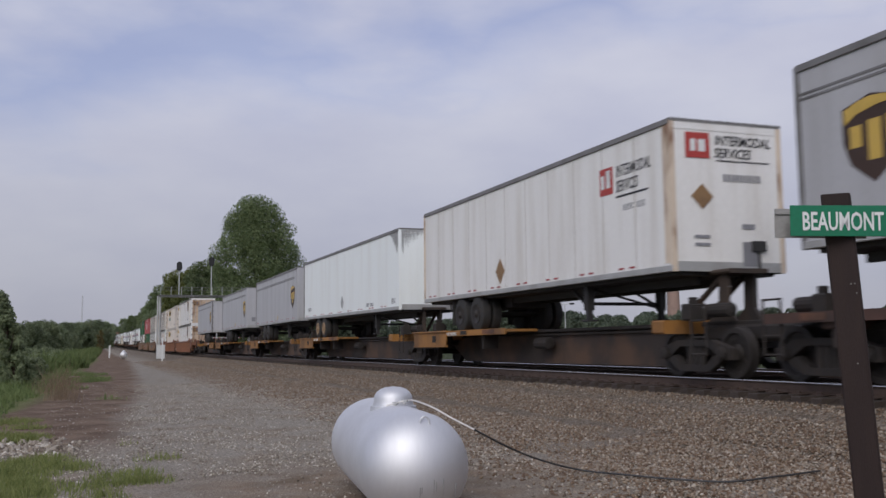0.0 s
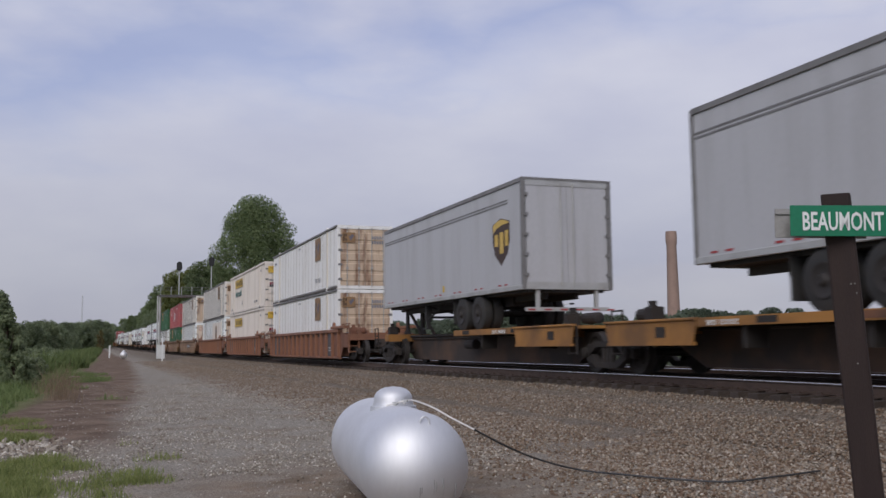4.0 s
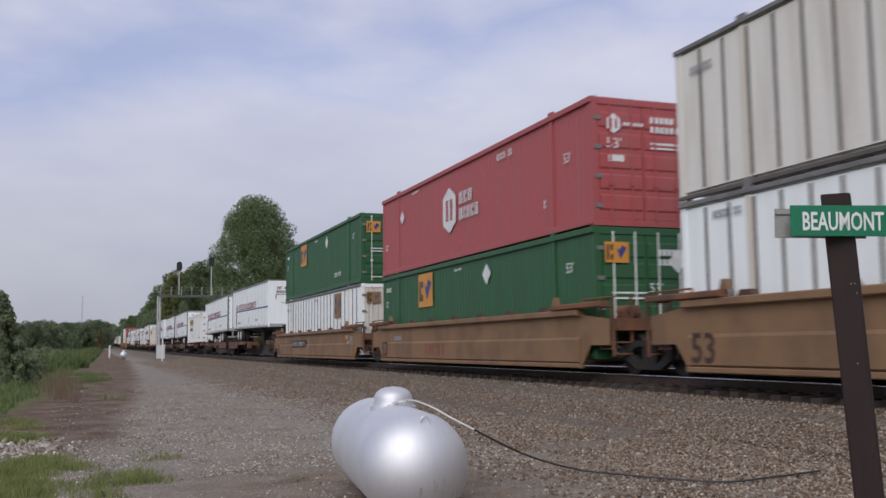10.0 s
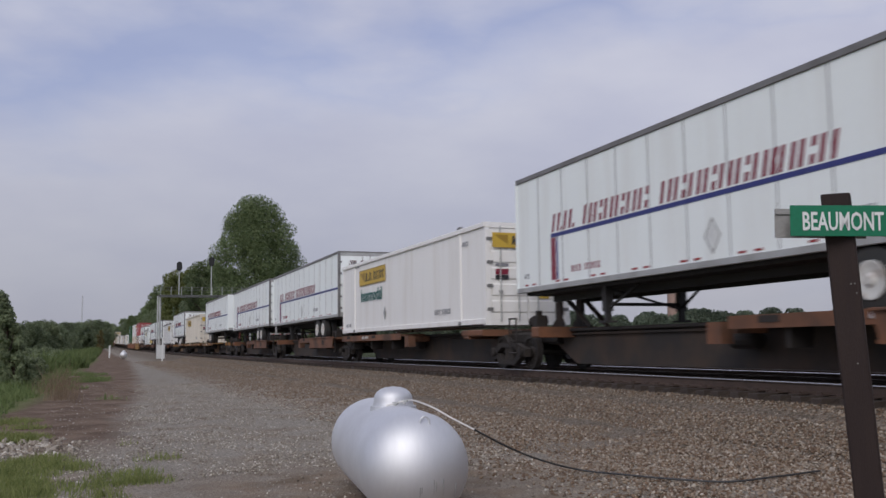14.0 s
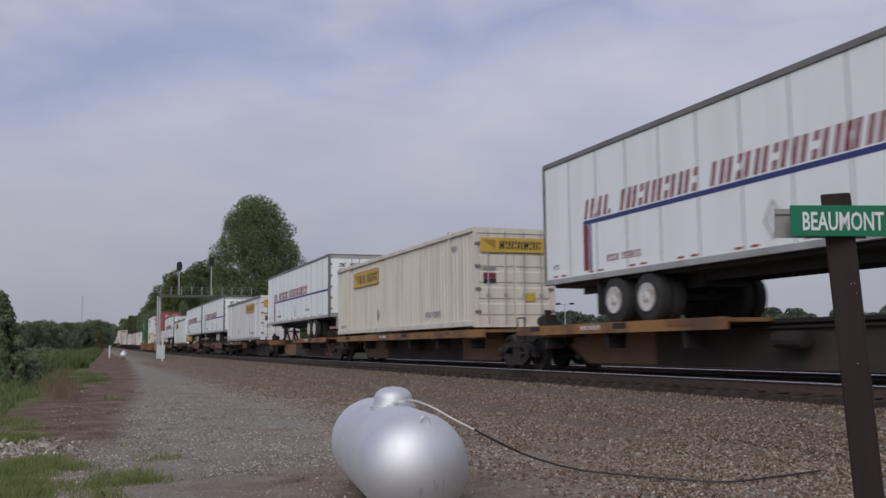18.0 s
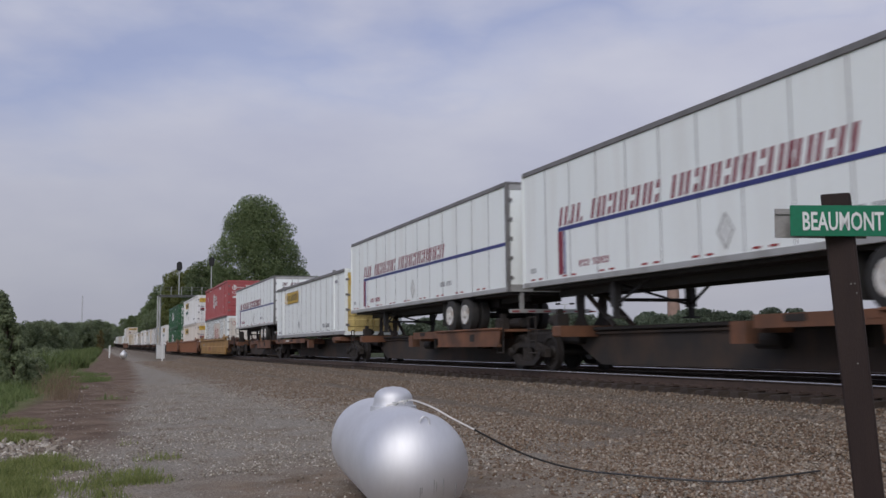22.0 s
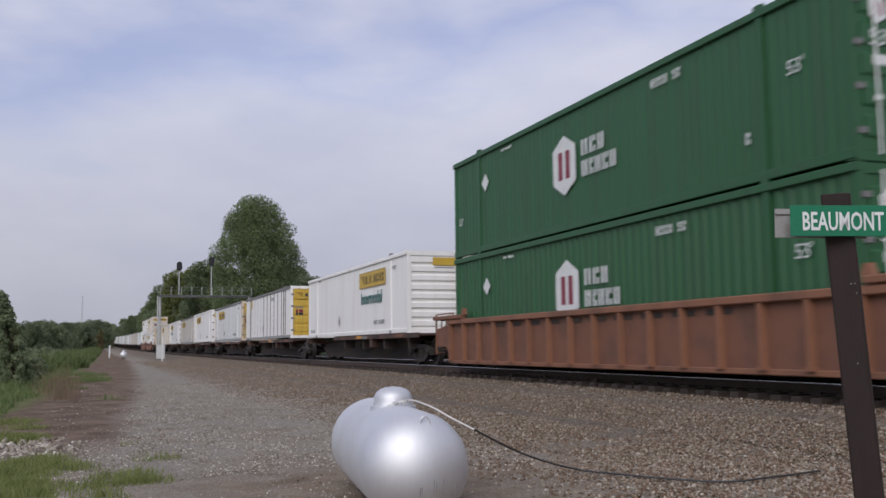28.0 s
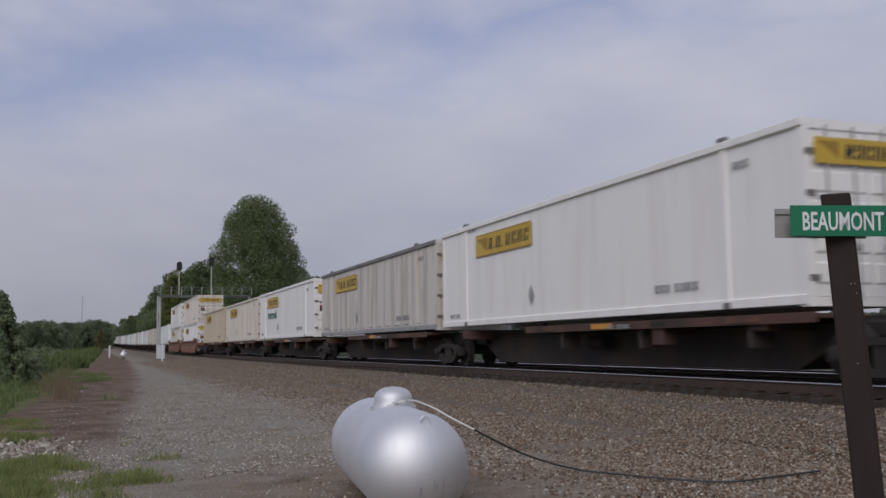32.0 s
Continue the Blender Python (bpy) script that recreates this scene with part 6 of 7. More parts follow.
trailer(30.8, 5.0, L53, BRIGHT, DOORS_FIRST, 1, express, express_doors, lift=-0.075, tilt=-0.2)
container(12.5, 1.2, L53, WARMWHITE, "bright white container with yellow band and green word", style="flat", deco=banded(True), end_deco=band_end)
trailer(-4.5, 5.0, L53, BRIGHT, DOORS_FIRST, 1, express, express_doors, lift=-0.1, tilt=-0.2)
trailer(-22.2, 5.0, L53, BRIGHT, DOORS_FIRST, 1, express, express_doors, lift=-0.1, tilt=-0.15)
trailer(-41.6, 5.0, L53, BRIGHT, NOSE_FIRST, -1, express, express_end, lift=0.0)
container(-62.4, 1.16, L53, CREAM, "cream corrugated container with a yellow band", style="corrugated", deco=banded(), end_deco=band_end)
trailer(-80.4, 5.0, L53, BRIGHT, DOORS_FIRST, 1, express, express_doors, lift=-0.02)
container(-99.5, 1.15, L53, WHITE, "dusty white panelled container with a yellow band", style="rivets", deco=banded(mid=True), end_deco=band_end)
trailer(-118.2, 5.0, L53, BRIGHT, DOORS_FIRST, 1, express, express_doors, lift=-0.03, tilt=0.3)
trailer(-135.4, 5.0, L53, BRIGHT, DOORS_FIRST, 1, express, express_doors, lift=-0.01)
container(-152.7, 1.15, L53, BRIGHT, "white panelled container with yellow doors", style="rivets", end_mat=PALEYELLOW, deco=banded(turned=True), end_deco=band_end)
trailer(-170.0, 5.0, L53, BRIGHT, DOORS_FIRST, 1, express, express_doors, lift=-0.01)
stack(-191.2, L53, (BRIGHT, "white ribbed container with a faded red emblem", rib(AGED, deco=hexagon(OLDWHITE, FADEDRED, x_off=8.6, faded=True), end_deco=faded_end)),
      (RED, "red container with a white hexagon emblem", dict(style="fine", deco=hexagon(PALEPRINT, RED), end_deco=hex_end(PALEPRINT, RED))))
stack(-214.7, L53, (IVORY, "cream-white corrugated container with a yellow band", dict(style="fine", deco=banded(), end_deco=band_end)),
      (WHITE, "white corrugated container with yellow band and green word", dict(style="fine", deco=banded(True), end_deco=band_end)))
stack(-238.05, L53, (GREEN, "green corrugated container with a white hexagon emblem", dict(style="corrugated", deco=hexagon(PALEPRINT, CRIMSON), end_deco=hex_end(PALEPRINT, CRIMSON))),
      (GREEN, "green container with a white hexagon emblem", dict(style="fine", deco=hexagon(PALEPRINT, CRIMSON), end_deco=hex_end(PALEPRINT, CRIMSON))))
container(-258.9, 1.08, L53, WARMWHITE, "bright white container with yellow band and green word", style="flat", doors=False, deco=banded(True, mid=True), end_deco=small_band_end)
container(-279.8, 1.15, L53, WARMWHITE, "white container with dark battens and yellow doors", style="mixed", end_mat=YELLOW, deco=tag_marks, end_deco=band_end)
container(-298.3, 1.16, L53, WHITE, "dusty white panelled container with rust-stained yellow doors", style="rivets", end_mat=RUSTYELLOW, frame_mat=RUSTLIGHT, deco=banded(), end_deco=band_end)
container(-316.8, 1.18, L53, WARMWHITE, "bright white container with a yellow band", H=2.95, style="flat", deco=banded(), end_deco=band_end)
container(-333.6, 1.14, L53, PALE, "dusty grey-white panelled container with a yellow band", style="rivets", deco=banded(), end_deco=band_end)
container(-351.5, 1.15, L53, WARMWHITE, "bright white container with yellow band and green word", style="flat", deco=banded(True), end_deco=band_end)
container(-368.6, 1.10, L53, CREAM, "cream container with a yellow band", style="fine", deco=banded(), end_deco=band_end)
container(-385.3, 1.10, L53, TAN, "tan corrugated container with a yellow band", style="corrugated", deco=banded(), end_deco=band_end)
FAR_STACKS = ((-407.0, WHITE, IVORY), (-427.0, OLDWHITE, WHITE))
for x, m1, m2 in FAR_STACKS:
    stack(x, L53, (m1, "distant container with a yellow band in a well car", dict(style="fine", deco=banded(), end_deco=band_end)), (m2, "distant container with a yellow band stacked on another", dict(style="fine", deco=banded(), end_deco=band_end)))
rnd = random.Random(11)
far_mats = [BRIGHT, PALE, CREAM, WHITE, BRIGHT, OLDWHITE, BRIGHT]
x = -448.0
k = 0
FAR_SINGLE = []
while x > -575:
    container(x, 1.12, L53, far_mats[k % 7], "distant pale container riding on a spine car", style="plain", simple=True)
    FAR_SINGLE.append(x)
    x -= 18.2
    k += 1
while x > -900:
    container(x, 1.12, L53, far_mats[(k + 3) % 7], "distant pale container riding on a spine car", style="plain", simple=True)
    FAR_SINGLE.append(x)
    x -= 18.2
    k += 1

# cars under them: (front, rear) of each unit from the middle of one gap to the next
Y1 = "yellow-orange articulated spine car under a road trailer"
G1 = "articulated spine cars"
spine_car(268.4, 288.5, SPINEDARK, "grimy dark spine car under a road trailer", 1, -1, G1, (1, -0.82))
for f, r, hitch, wh, trk in ((268.4, 250.9, 1, -1, (0.82,)), (250.9, 232.2, 1, -1, (1,)), (232.2, 215.7, 1, -1, (1,)), (215.7, 196.2, 1, -1, (1,)), (196.2, 178.4, -1, 1, (1, -0.82))):
    spine_car(r, f, SPINEYELLOW, Y1, hitch, wh, G1, trk)
B1 = "orange-brown articulated spine car under its load"
for f, r, hitch, wh, trk in ((52.0, 32.2, 1, -1, (0.82, -1)), (32.2, 13.4, -1, 1, (-1,)), (13.4, -4.1, 0, 0, (-1,)), (-4.1, -21.4, -1, 1, (-1,)), (-21.4, -40.0, -1, 1, (-0.82,))):
    sc = spine_car(r, f, SPINEBROWN, B1, hitch, wh, G1, trk)
    if f < 0:
        brake_stand(sc, (r - f) / 2 + 2.2, 1.5)
for f, r, hitch, wh, trk in ((-40.0, -60.1, 1, -1, (0.82, -1)), (-60.1, -79.5, 0, 0, (-1,)), (-79.5, -98.0, -1, 1, (-1,))):
    spine_car(r, f, OCHRE, "weathered yellow spine car under its load", hitch, wh, G1, trk, short=True)
for f, r, hitch, wh, trk in ((-98.0, -117.0, 0, 0, (-0.82,)), (-117.0, -134.8, -1, 1, (0.82, -1)), (-134.8, -152.1, -1, 1, (-1,)), (-152.1, -169.4, 0, 0, (-1,)), (-169.4, -187.6, -1, 1, (-0.82,))):
    spine_car(r, f, SPINEBROWN, "rust-brown articulated spine car under its load", hitch, wh, G1, trk)
fronts = [-258.9, -279.8, -298.3, -316.8, -333.6, -351.5, -368.6, -385.3]
edges = [-256.4] + [(a - L53 + b) / 2 for a, b in zip(fronts, fronts[1:])] + [-403.5]
for i in range(8):
    spine_car(edges[i + 1], edges[i], SPINEDARK, "dark brown articulated spine car under a container", 0, 0, G1, (0.82, -1) if i == 0 else (-0.82,) if i == 7 else (-1,))
for xf in FAR_SINGLE:
    spine_car(xf - 17.2, xf + 1.0, SPINEDARK, "distant dark brown spine car under a container", 0, 0, G1, (-1,), simple=True)
G2 = "well cars"
W1 = "oxide-brown ribbed well car carrying two stacked containers"
well_car(155.2, 176.2, "ribbed", WELLBROWN, W1, (1,), None, group=G2)
well_car(135.8, 155.2, "ribbed", WELLBROWN, W1, (10, ), None, group=G2)
brake_stand(well_car(115.0, 135.8, "ribbed", WELLBROWN, W1, (10, -1), None, group=G2), -9.3)
W3 = "dusty tan smooth-sided well car carrying two stacked containers"
brake_stand(well_car(92.7, 113.6, "lugged", WELLTAN, W3, (1,), tan_car_marks, group=G2), 10.15)
well_car(73.35, 92.7, "lugged", WELLTAN, W3, (10,), plain_car_marks, group=G2)
well_car(52.3, 73.35, "lugged", WELLTAN, W3, (10, -1), lambda car, a, b: tan_car_marks(car, a, b, -4.6), group=G2)
brake_stand(well_car(-210.7, -188.4, "lugged", WELLYELLOW, "weathered yellow well car carrying two stacked containers", (1, -1), plain_car_marks, group=G2), 10.1, 1.95)
well_car(-234.2, -211.2, "ribbed", WELLBROWN, W1, (1, -1), None, group=G2)
well_car(-256.2, -234.6, "ribbed", WELLBROWN, W1, (1, -1), None, group=G2)
for x, m1, m2 in FAR_STACKS:
    well_car(x - 18.1, x + 1.8, "ribbed", WELLBROWN, "distant oxide-brown well car under stacked containers", (1,), None, group=G2, simple=True)


# ---------------------------------------------------------------- beside the line
TANK0, TANK1 = (-7.54, 2.51, 0.463), (-9.78, 2.81, 0.463)
PIPE_LINE = [(-8.384, 2.527, 0.914), (-8.334, 2.598, 0.935), (-8.303, 2.675, 0.955), (-8.311, 2.770, 0.954), (-8.279, 2.933, 0.892), (-8.189, 3.092, 0.792), (-8.09, 3.27, 0.69)]
HANG_LINE = [(-8.09, 3.27, 0.69), (-8.56, 3.82, 0.46), (-9.28, 4.53, 0.22)]
LIE_LINE = [(-9.49, 5.11), (-8.92, 5.28), (-8.40, 5.62), (-8.12, 6.04), (-8.19, 6.65), (-8.44, 7.46)]


def make_tank(name, c0, c1, r, label, detail=True):
    """A lying gas tank between two head centres, on two low feet."""
    c0, c1 = Vector(c0), Vector(c1)
    mid = (c0 + c1) / 2
    half = (c1 - c0).length / 2
    yaw = math.atan2(c1.y - c0.y, c1.x - c0.x)
    t = thing(name, label, "gas tank")
    t.matrix_basis = pose(mid.x, mid.y, 0, 0, 0, math.degrees(yaw))
    cz = mid.z
    head = [(math.cos(a) * 0.36, r * math.sin(a)) for a in [radians(d) for d in (2, 10, 20, 30, 40, 50, 60, 70, 80, 90)]]
    prof = [(-half - h, q) for h, q in head] + [(half + h, q) for h, q in reversed(head)]
    part("shell", Build().lathe(prof, c=(0, 0, cz), axis="x", n=64), TANK, t, smooth=True)
    dome = [(-0.13, 0.24), (-0.03, 0.215), (-0.012, 0.212), (-0.008, 0.192), (0.03, 0.181), (0.06, 0.18), (0.088, 0.172), (0.118, 0.152), (0.142, 0.118), (0.158, 0.075), (0.165, 0.005)]
    d = part("valve_dome", Build().lathe(dome, c=(-0.1, 0, cz + r), axis="z", n=40), TANK, t, "rounded valve dome with hinged lid", smooth=True)
    for s in (-0.82, 0.82):
        part("foot", Build().box(s - 0.05, s + 0.05, -0.18, -0.1, -0.03, cz - r * 0.85).box(s - 0.05, s + 0.05, 0.1, 0.18, -0.03, cz - r * 0.85).box(s - 0.06, s + 0.06, -0.2, 0.2, -0.03, 0.02), UNDER, t)
    if detail:
        for s in (-1.33, 1.33):
            k = Build()
            for i in range(8):
                a, b = math.pi * i / 8, math.pi * (i + 1) / 8
                k.tube((s, -0.05 - 0.04 * math.cos(a), cz + r * 0.8 + 0.06 * math.sin(a)), (s, -0.05 - 0.04 * math.cos(b), cz + r * 0.8 + 0.06 * math.sin(b)), 0.009, 6)
            part("lifting_eye", k, TANK, t)
        dr = random.Random(2)
        for i in range(7):
            w, z, ln = dr.uniform(-0.32, 0.02), cz - r * dr.uniform(0.08, 0.28), dr.uniform(0.06, 0.16)
            q = lambda zz: (-half - 0.362 * math.sqrt(max(1 - ((zz - cz) ** 2 + w * w) / r ** 2, 0.0)) - 0.001, w, zz)
            part("drip_stain", Build().tube(q(z), q(z - ln * 0.5), 0.004, 5, 0.003).tube(q(z - ln * 0.5), q(z - ln), 0.003, 5, 0.001), SEAM, t)
        part("gauge_valve", Build().tube((-0.08, -0.12, cz + r - 0.01), (-0.08, -0.12, cz + r + 0.06), 0.022, 8).tube((-0.12, -0.10, cz + r), (-0.12, -0.10, cz + r + 0.05), 0.015, 8), ALU, t)
    return t


make_tank("propane_tank", TANK0, TANK1, 0.45, "silver-painted propane tank lying on low feet on gravel")
make_tank("propane_tank", (-132.6, 3.78, 0.72), (-134.6, 3.86, 0.72), 0.475, "distant silver propane tank beside the dirt lane", False)


def curve_tube(pts, r, n=8):
    """A smooth tube through points (Catmull-Rom)."""
    P = [Vector(p) for p in pts]
    P = [P[0] * 2 - P[1]] + P + [P[-1] * 2 - P[-2]]
    line = []
    for i in range(1, len(P) - 2):
        for k in range(8):
            u = k / 8
            line.append(0.5 * ((2 * P[i]) + (P[i + 1] - P[i - 1]) * u + (2 * P[i - 1] - 5 * P[i] + 4 * P[i + 1] - P[i + 2]) * u * u + (3 * P[i] - P[i - 1] - 3 * P[i + 1] + P[i + 2]) * u ** 3))
    line.append(P[-2])
    vs, fs = [], []
    for i, p in enumerate(line):
        d = (line[min(i + 1, len(line) - 1)] - line[max(i - 1, 0)]).normalized()
        u = d.cross(Vector((0, 0, 1))).normalized()
        w = u.cross(d)
        vs += [p + r * (math.cos(2 * math.pi * k / n) * u + math.sin(2 * math.pi * k / n) * w) for k in range(n)]
    for i in range(len(line) - 1):
        fs += [(i * n + k, i * n + (k + 1) % n, (i + 1) * n + (k + 1) % n, (i + 1) * n + k) for k in range(n)]
    return Build().add(vs, fs)


hose = thing("gas_hose", "grey pipe and black hose running from tank across ballast", "hose")
part("pipe", curve_tube(PIPE_LINE, 0.008), PIPE, hose, "pale grey pipe", smooth=True)
for k in (1, 2):
    q = Vector(PIPE_LINE[k])
    part("fitting", Build().tube(q + Vector((0, 0, 0.012)), q - Vector((0, 0, 0.03)), 0.011, 8).tube(q - Vector((0.02, 0.02, 0)), q + Vector((0.02, 0.02, 0)), 0.012, 8), ALU, hose, "small metal fitting")
part("hose", curve_tube(HANG_LINE + [(x, y, surface_z(x, y) + 0.04) for x, y in LIE_LINE], 0.0105), RUBBER, hose, smooth=True)


def make_sign():
    post = thing("station_sign", "green station name sign on a dark leaning timber post", "sign")
    top, foot = Vector((-4.10, 3.83, 2.25)), Vector((-4.20, 4.11, -0.3))
    yaw = radians(69.74 - 25.5)
    u, w = Vector((math.cos(yaw), math.sin(yaw), 0)), Vector((-math.sin(yaw), math.cos(yaw), 0))
    b = Build()
    s = 0.075
    ring = lambda p, q: [p + q * (x * u + y * w) for x, y in ((-s, -s + 0.012), (-s + 0.012, -s), (s - 0.012, -s), (s, -s + 0.012), (s, s - 0.012), (s - 0.012, s), (-s + 0.012, s), (-s, s - 0.012))]
    rows = [foot + (top - foot) * k / 10 for k in range(11)]
    vs, fs = [], []
    for p in rows:
        vs += ring(p, 1.0)
    vs += ring(top + Vector((0, 0, 0.004)), 0.95)
    for k in range(11):
        fs += [(k * 8 + i, k * 8 + (i + 1) % 8, (k + 1) * 8 + (i + 1) % 8, (k + 1) * 8 + i) for i in range(8)]
    fs += [tuple(range(8))[::-1], tuple(range(88, 96))]
    part("post", b.add(vs, fs), POSTWOOD, post)
    # boards: name board in front, a second board behind it
    yaw2 = math.degrees(yaw) + 22.5
    o = pose(-4.02, 3.738, 2.098, 0, 1.2, yaw2)
    board = part("name_board", Build().slab(-0.235, 0.75, -0.004, 0.004, -0.084, 0.084, 0.002), SIGNGREEN, post, "green name board with white letters")
    board.matrix_basis = o
    t = written("BEAUMONT", 0.14, PALEPRINT, board, (-0.175, -0.006, -0.05), (90, 0, 0), 0.001, bold=0.0025)
    t.scale.x = 0.57
    back = part("back_board", Build().box(-0.24, 0.24, -0.004, 0.004, -0.08, 0.08).box(-0.24, 0.24, -0.016, -0.004, 0.05, 0.08).box(-0.24, 0.24, -0.016, -0.004, -0.08, -0.05), SIGNBACK, post, "bare back of a second sign board")
    back.matrix_basis = pose(-4.145, 3.75, 2.098, 0, 2.0, yaw2 - 4)
    for z in (2.15, 2.05):
        part("bolt", Build().tube((-4.145, 3.74, z), (-4.05, 3.70, z), 0.008, 6), ALU, post)
    n = Build()
    for k, (du, z) in enumerate(((0.03, 1.76), (0.05, 1.76), (0.055, 1.71), (0.02, 1.33))):
        p = foot + (top - foot) * ((z + 0.3) / 2.55) + u * du - w * (s + 0.004)
        n.tube(p, p - w * 0.005, 0.0035, 6)
    part("nail", n, SIGNBACK, post)


make_sign()


def make_gantry():
    g = thing("signal_gantry", "galvanised steel signal bridge over the track with two signals", "signal gantry")
    x, dz = -128.0, bend(-128.0)[1]
    y0, y1 = 8.0, 19.6
    base = 0.5 + dz
    top = 8.2 + dz
    for y in (y0, y1):
        part("post", Build().tube((x, y, base - 0.6), (x, y, top), 0.15, 12), GALV, g)
        part("post", Build().tube((x + 1.1, y - 0.35, base - 0.6), (x + 1.1, y - 0.35, top - 0.1), 0.09, 10), GALV, g)
    part("beam", Build().slab(x - 0.2, x + 0.2, y0, y1, top - 0.2, top, 0.03).slab(x + 0.95, x + 1.15, y0 - 0.3, y1, top - 0.2, top, 0.03), BRIDGESTEEL, g)
    part("walkway", Build().box(x - 0.3, x + 1.3, y0 - 0.3, y1, top, top + 0.06), BRIDGESTEEL, g)
    n = int((y1 - y0) / 1.2)
    rail = Build()
    for k in (1, 2):
        rail.tube((x + 1.25, y0, top + 0.35 + 0.35 * k), (x + 1.25, y1, top + 0.35 + 0.35 * k), 0.022, 5)
    part("handrail", rail, BRIDGESTEEL, g)
    for i in range(n + 1):
        part("rail_post", Build().tube((x + 1.25, y0 + i * (y1 - y0) / n, top), (x + 1.25, y0 + i * (y1 - y0) / n, top + 1.1), 0.035, 5), GALV, g)
    for y, h in ((10.3, 3.9), (14.4, 4.6)):
        part("signal_mast", Build().tube((x + 0.6, y, top), (x + 0.6, y, top + h), 0.07, 8), GALV, g)
        s = part("signal_head", Build().slab(x + 0.55, x + 0.95, y - 0.34, y + 0.34, top + h - 0.65, top + h + 0.5, 0.18), BLACKPAINT, g, "black signal head")


make_gantry()
cab = thing("equipment_cabinet", "pale grey trackside equipment cabinet on a concrete base", "cabinet", at=(-121.0, 7.75, surface_z(-121, 7.75)))
part("body", Build().slab(-0.5, 0.5, -0.45, 0.45, 0.15, 1.75, 0.04), CABINET, cab)
part("roof", Build().prism([(-0.55, 1.75), (0.55, 1.75), (0.5, 1.83), (-0.5, 1.83)], -0.5, 0.5, "y"), CABINET, cab)
part("base", Build().box(-0.55, 0.55, -0.5, 0.5, -0.15, 0.15), STONE, cab)
part("door", Build().box(0.5, 0.52, -0.38, 0.38, 0.25, 1.65), CABINET, cab)
for x, y, h in ((-150.6, 2.26, 1.75), (-190.0, 3.0, 1.9), (-112.0, 7.35, 2.6)):
    m = thing("marker_post", "slim white marker post beside the dirt lane", "post", at=(x, y, surface_z(x, y)))
    part("stake", Build().slab(-0.05, 0.05, -0.07, 0.07, -0.2, h, 0.02), PALEPRINT, m)
    part("cap", Build().prism([(-0.06, h), (0.06, h), (0.0, h + 0.06)], -0.08, 0.08, "y"), PALEPRINT, m)

chim = thing("brick_chimney", "tall tapered red-brick factory chimney in the distance", "chimney")
chim.location = (-255.6, 171.8, -2)
part("shaft", Build().lathe([(0, 2.3), (10, 2.05), (34.5, 1.55), (35.0, 1.75), (37.5, 1.8), (38.5, 1.7)], axis="z", n=24), BRICK, chim, smooth=True)
part("rim", Build().lathe([(38.5, 1.72), (38.9, 1.72), (38.95, 1.2)], axis="z", n=24), BRICK, chim, smooth=True)
mast = thing("radio_mast", "thin distant lattice radio mast", "mast", at=(-963, -10.7, 0))
mb = Build()
for a in range(3):
    mb.tube((0.8 * math.cos(a * 2.09), 0.8 * math.sin(a * 2.09), 0), (0.4 * math.cos(a * 2.09), 0.4 * math.sin(a * 2.09), 53), 0.16, 4)
for k in range(26):
    mb.tube((0.6, 0, 2 * k), (-0.3, 0.5, 2 * k + 2), 0.08, 3)
part("lattice", mb, GALV, mast)
lamp = thing("yard_lamp", "distant double-armed yard lamp on a steel pole", "lamp post", at=(-89.5, 46.7, -0.3))
part("pole", Build().tube((0, 0, 0), (0, 0, 6.0), 0.07, 8, 0.05), GALV, lamp)
part("arms", Build().tube((-0.3, -0.6, 6.0), (0.3, 0.6, 6.0), 0.04, 6), GALV, lamp)
for s in (-1, 1):
    part("lamp_head", Build().slab(s * 0.32 - 0.2, s * 0.32 + 0.2, s * 0.65 - 0.2, s * 0.65 + 0.2, 5.95, 6.12, 0.04), BLACKPAINT, lamp)


# ---------------------------------------------------------------- plants
def leaf_cloud(centres, radii, count, size, seed, squash=1.0, shell=0.75, droop=0.0):
    """Many small leaves on the outsides of clumps; returns one Build-like mesh data."""
    g = np.random.default_rng(seed)
    C, R = np.array(centres, float), np.array(radii, float)
    w = R ** 2
    idx = g.choice(len(C), count, p=w / w.sum())
    d = g.normal(size=(count, 3))
    d /= np.linalg.norm(d, axis=1)[:, None]
    rad = R[idx] * (shell + (1.12 - shell) * g.random(count) ** 0.6)
    P = C[idx] + d * rad[:, None] * np.array([1, 1, squash])
    nrm = d + g.normal(size=(count, 3)) * 0.6
    nrm[:, 2] += 0.35
    nrm /= np.linalg.norm(nrm, axis=1)[:, None]
    u = np.cross(nrm, g.normal(size=(count, 3)))
    u /= np.linalg.norm(u, axis=1)[:, None]
    v = np.cross(nrm, u)
    s = size * (0.6 + 0.8 * g.random(count))[:, None]
    q = np.stack([P - u * s, P + v * s * 0.6 - nrm * s * 0.1, P + u * s, P - v * s * 0.6 - nrm * s * 0.1], 1).reshape(-1, 3)
    return q


def quads_mesh(name, q, mat):
    n = len(q) // 4
    me = bpy.data.meshes.new(name)
    me.vertices.add(len(q))
    me.vertices.foreach_set("co", q.astype(np.float32).ravel())
    me.loops.add(len(q))
    me.loops.foreach_set("vertex_index", np.arange(len(q), dtype=np.int32))
    me.polygons.add(n)
    me.polygons.foreach_set("loop_start", np.arange(0, len(q), 4, dtype=np.int32))
    me.polygons.foreach_set("loop_total", np.full(n, 4, dtype=np.int32))
    me.update(calc_edges=True)
    me.validate()
    me.materials.append(mat)
    return me


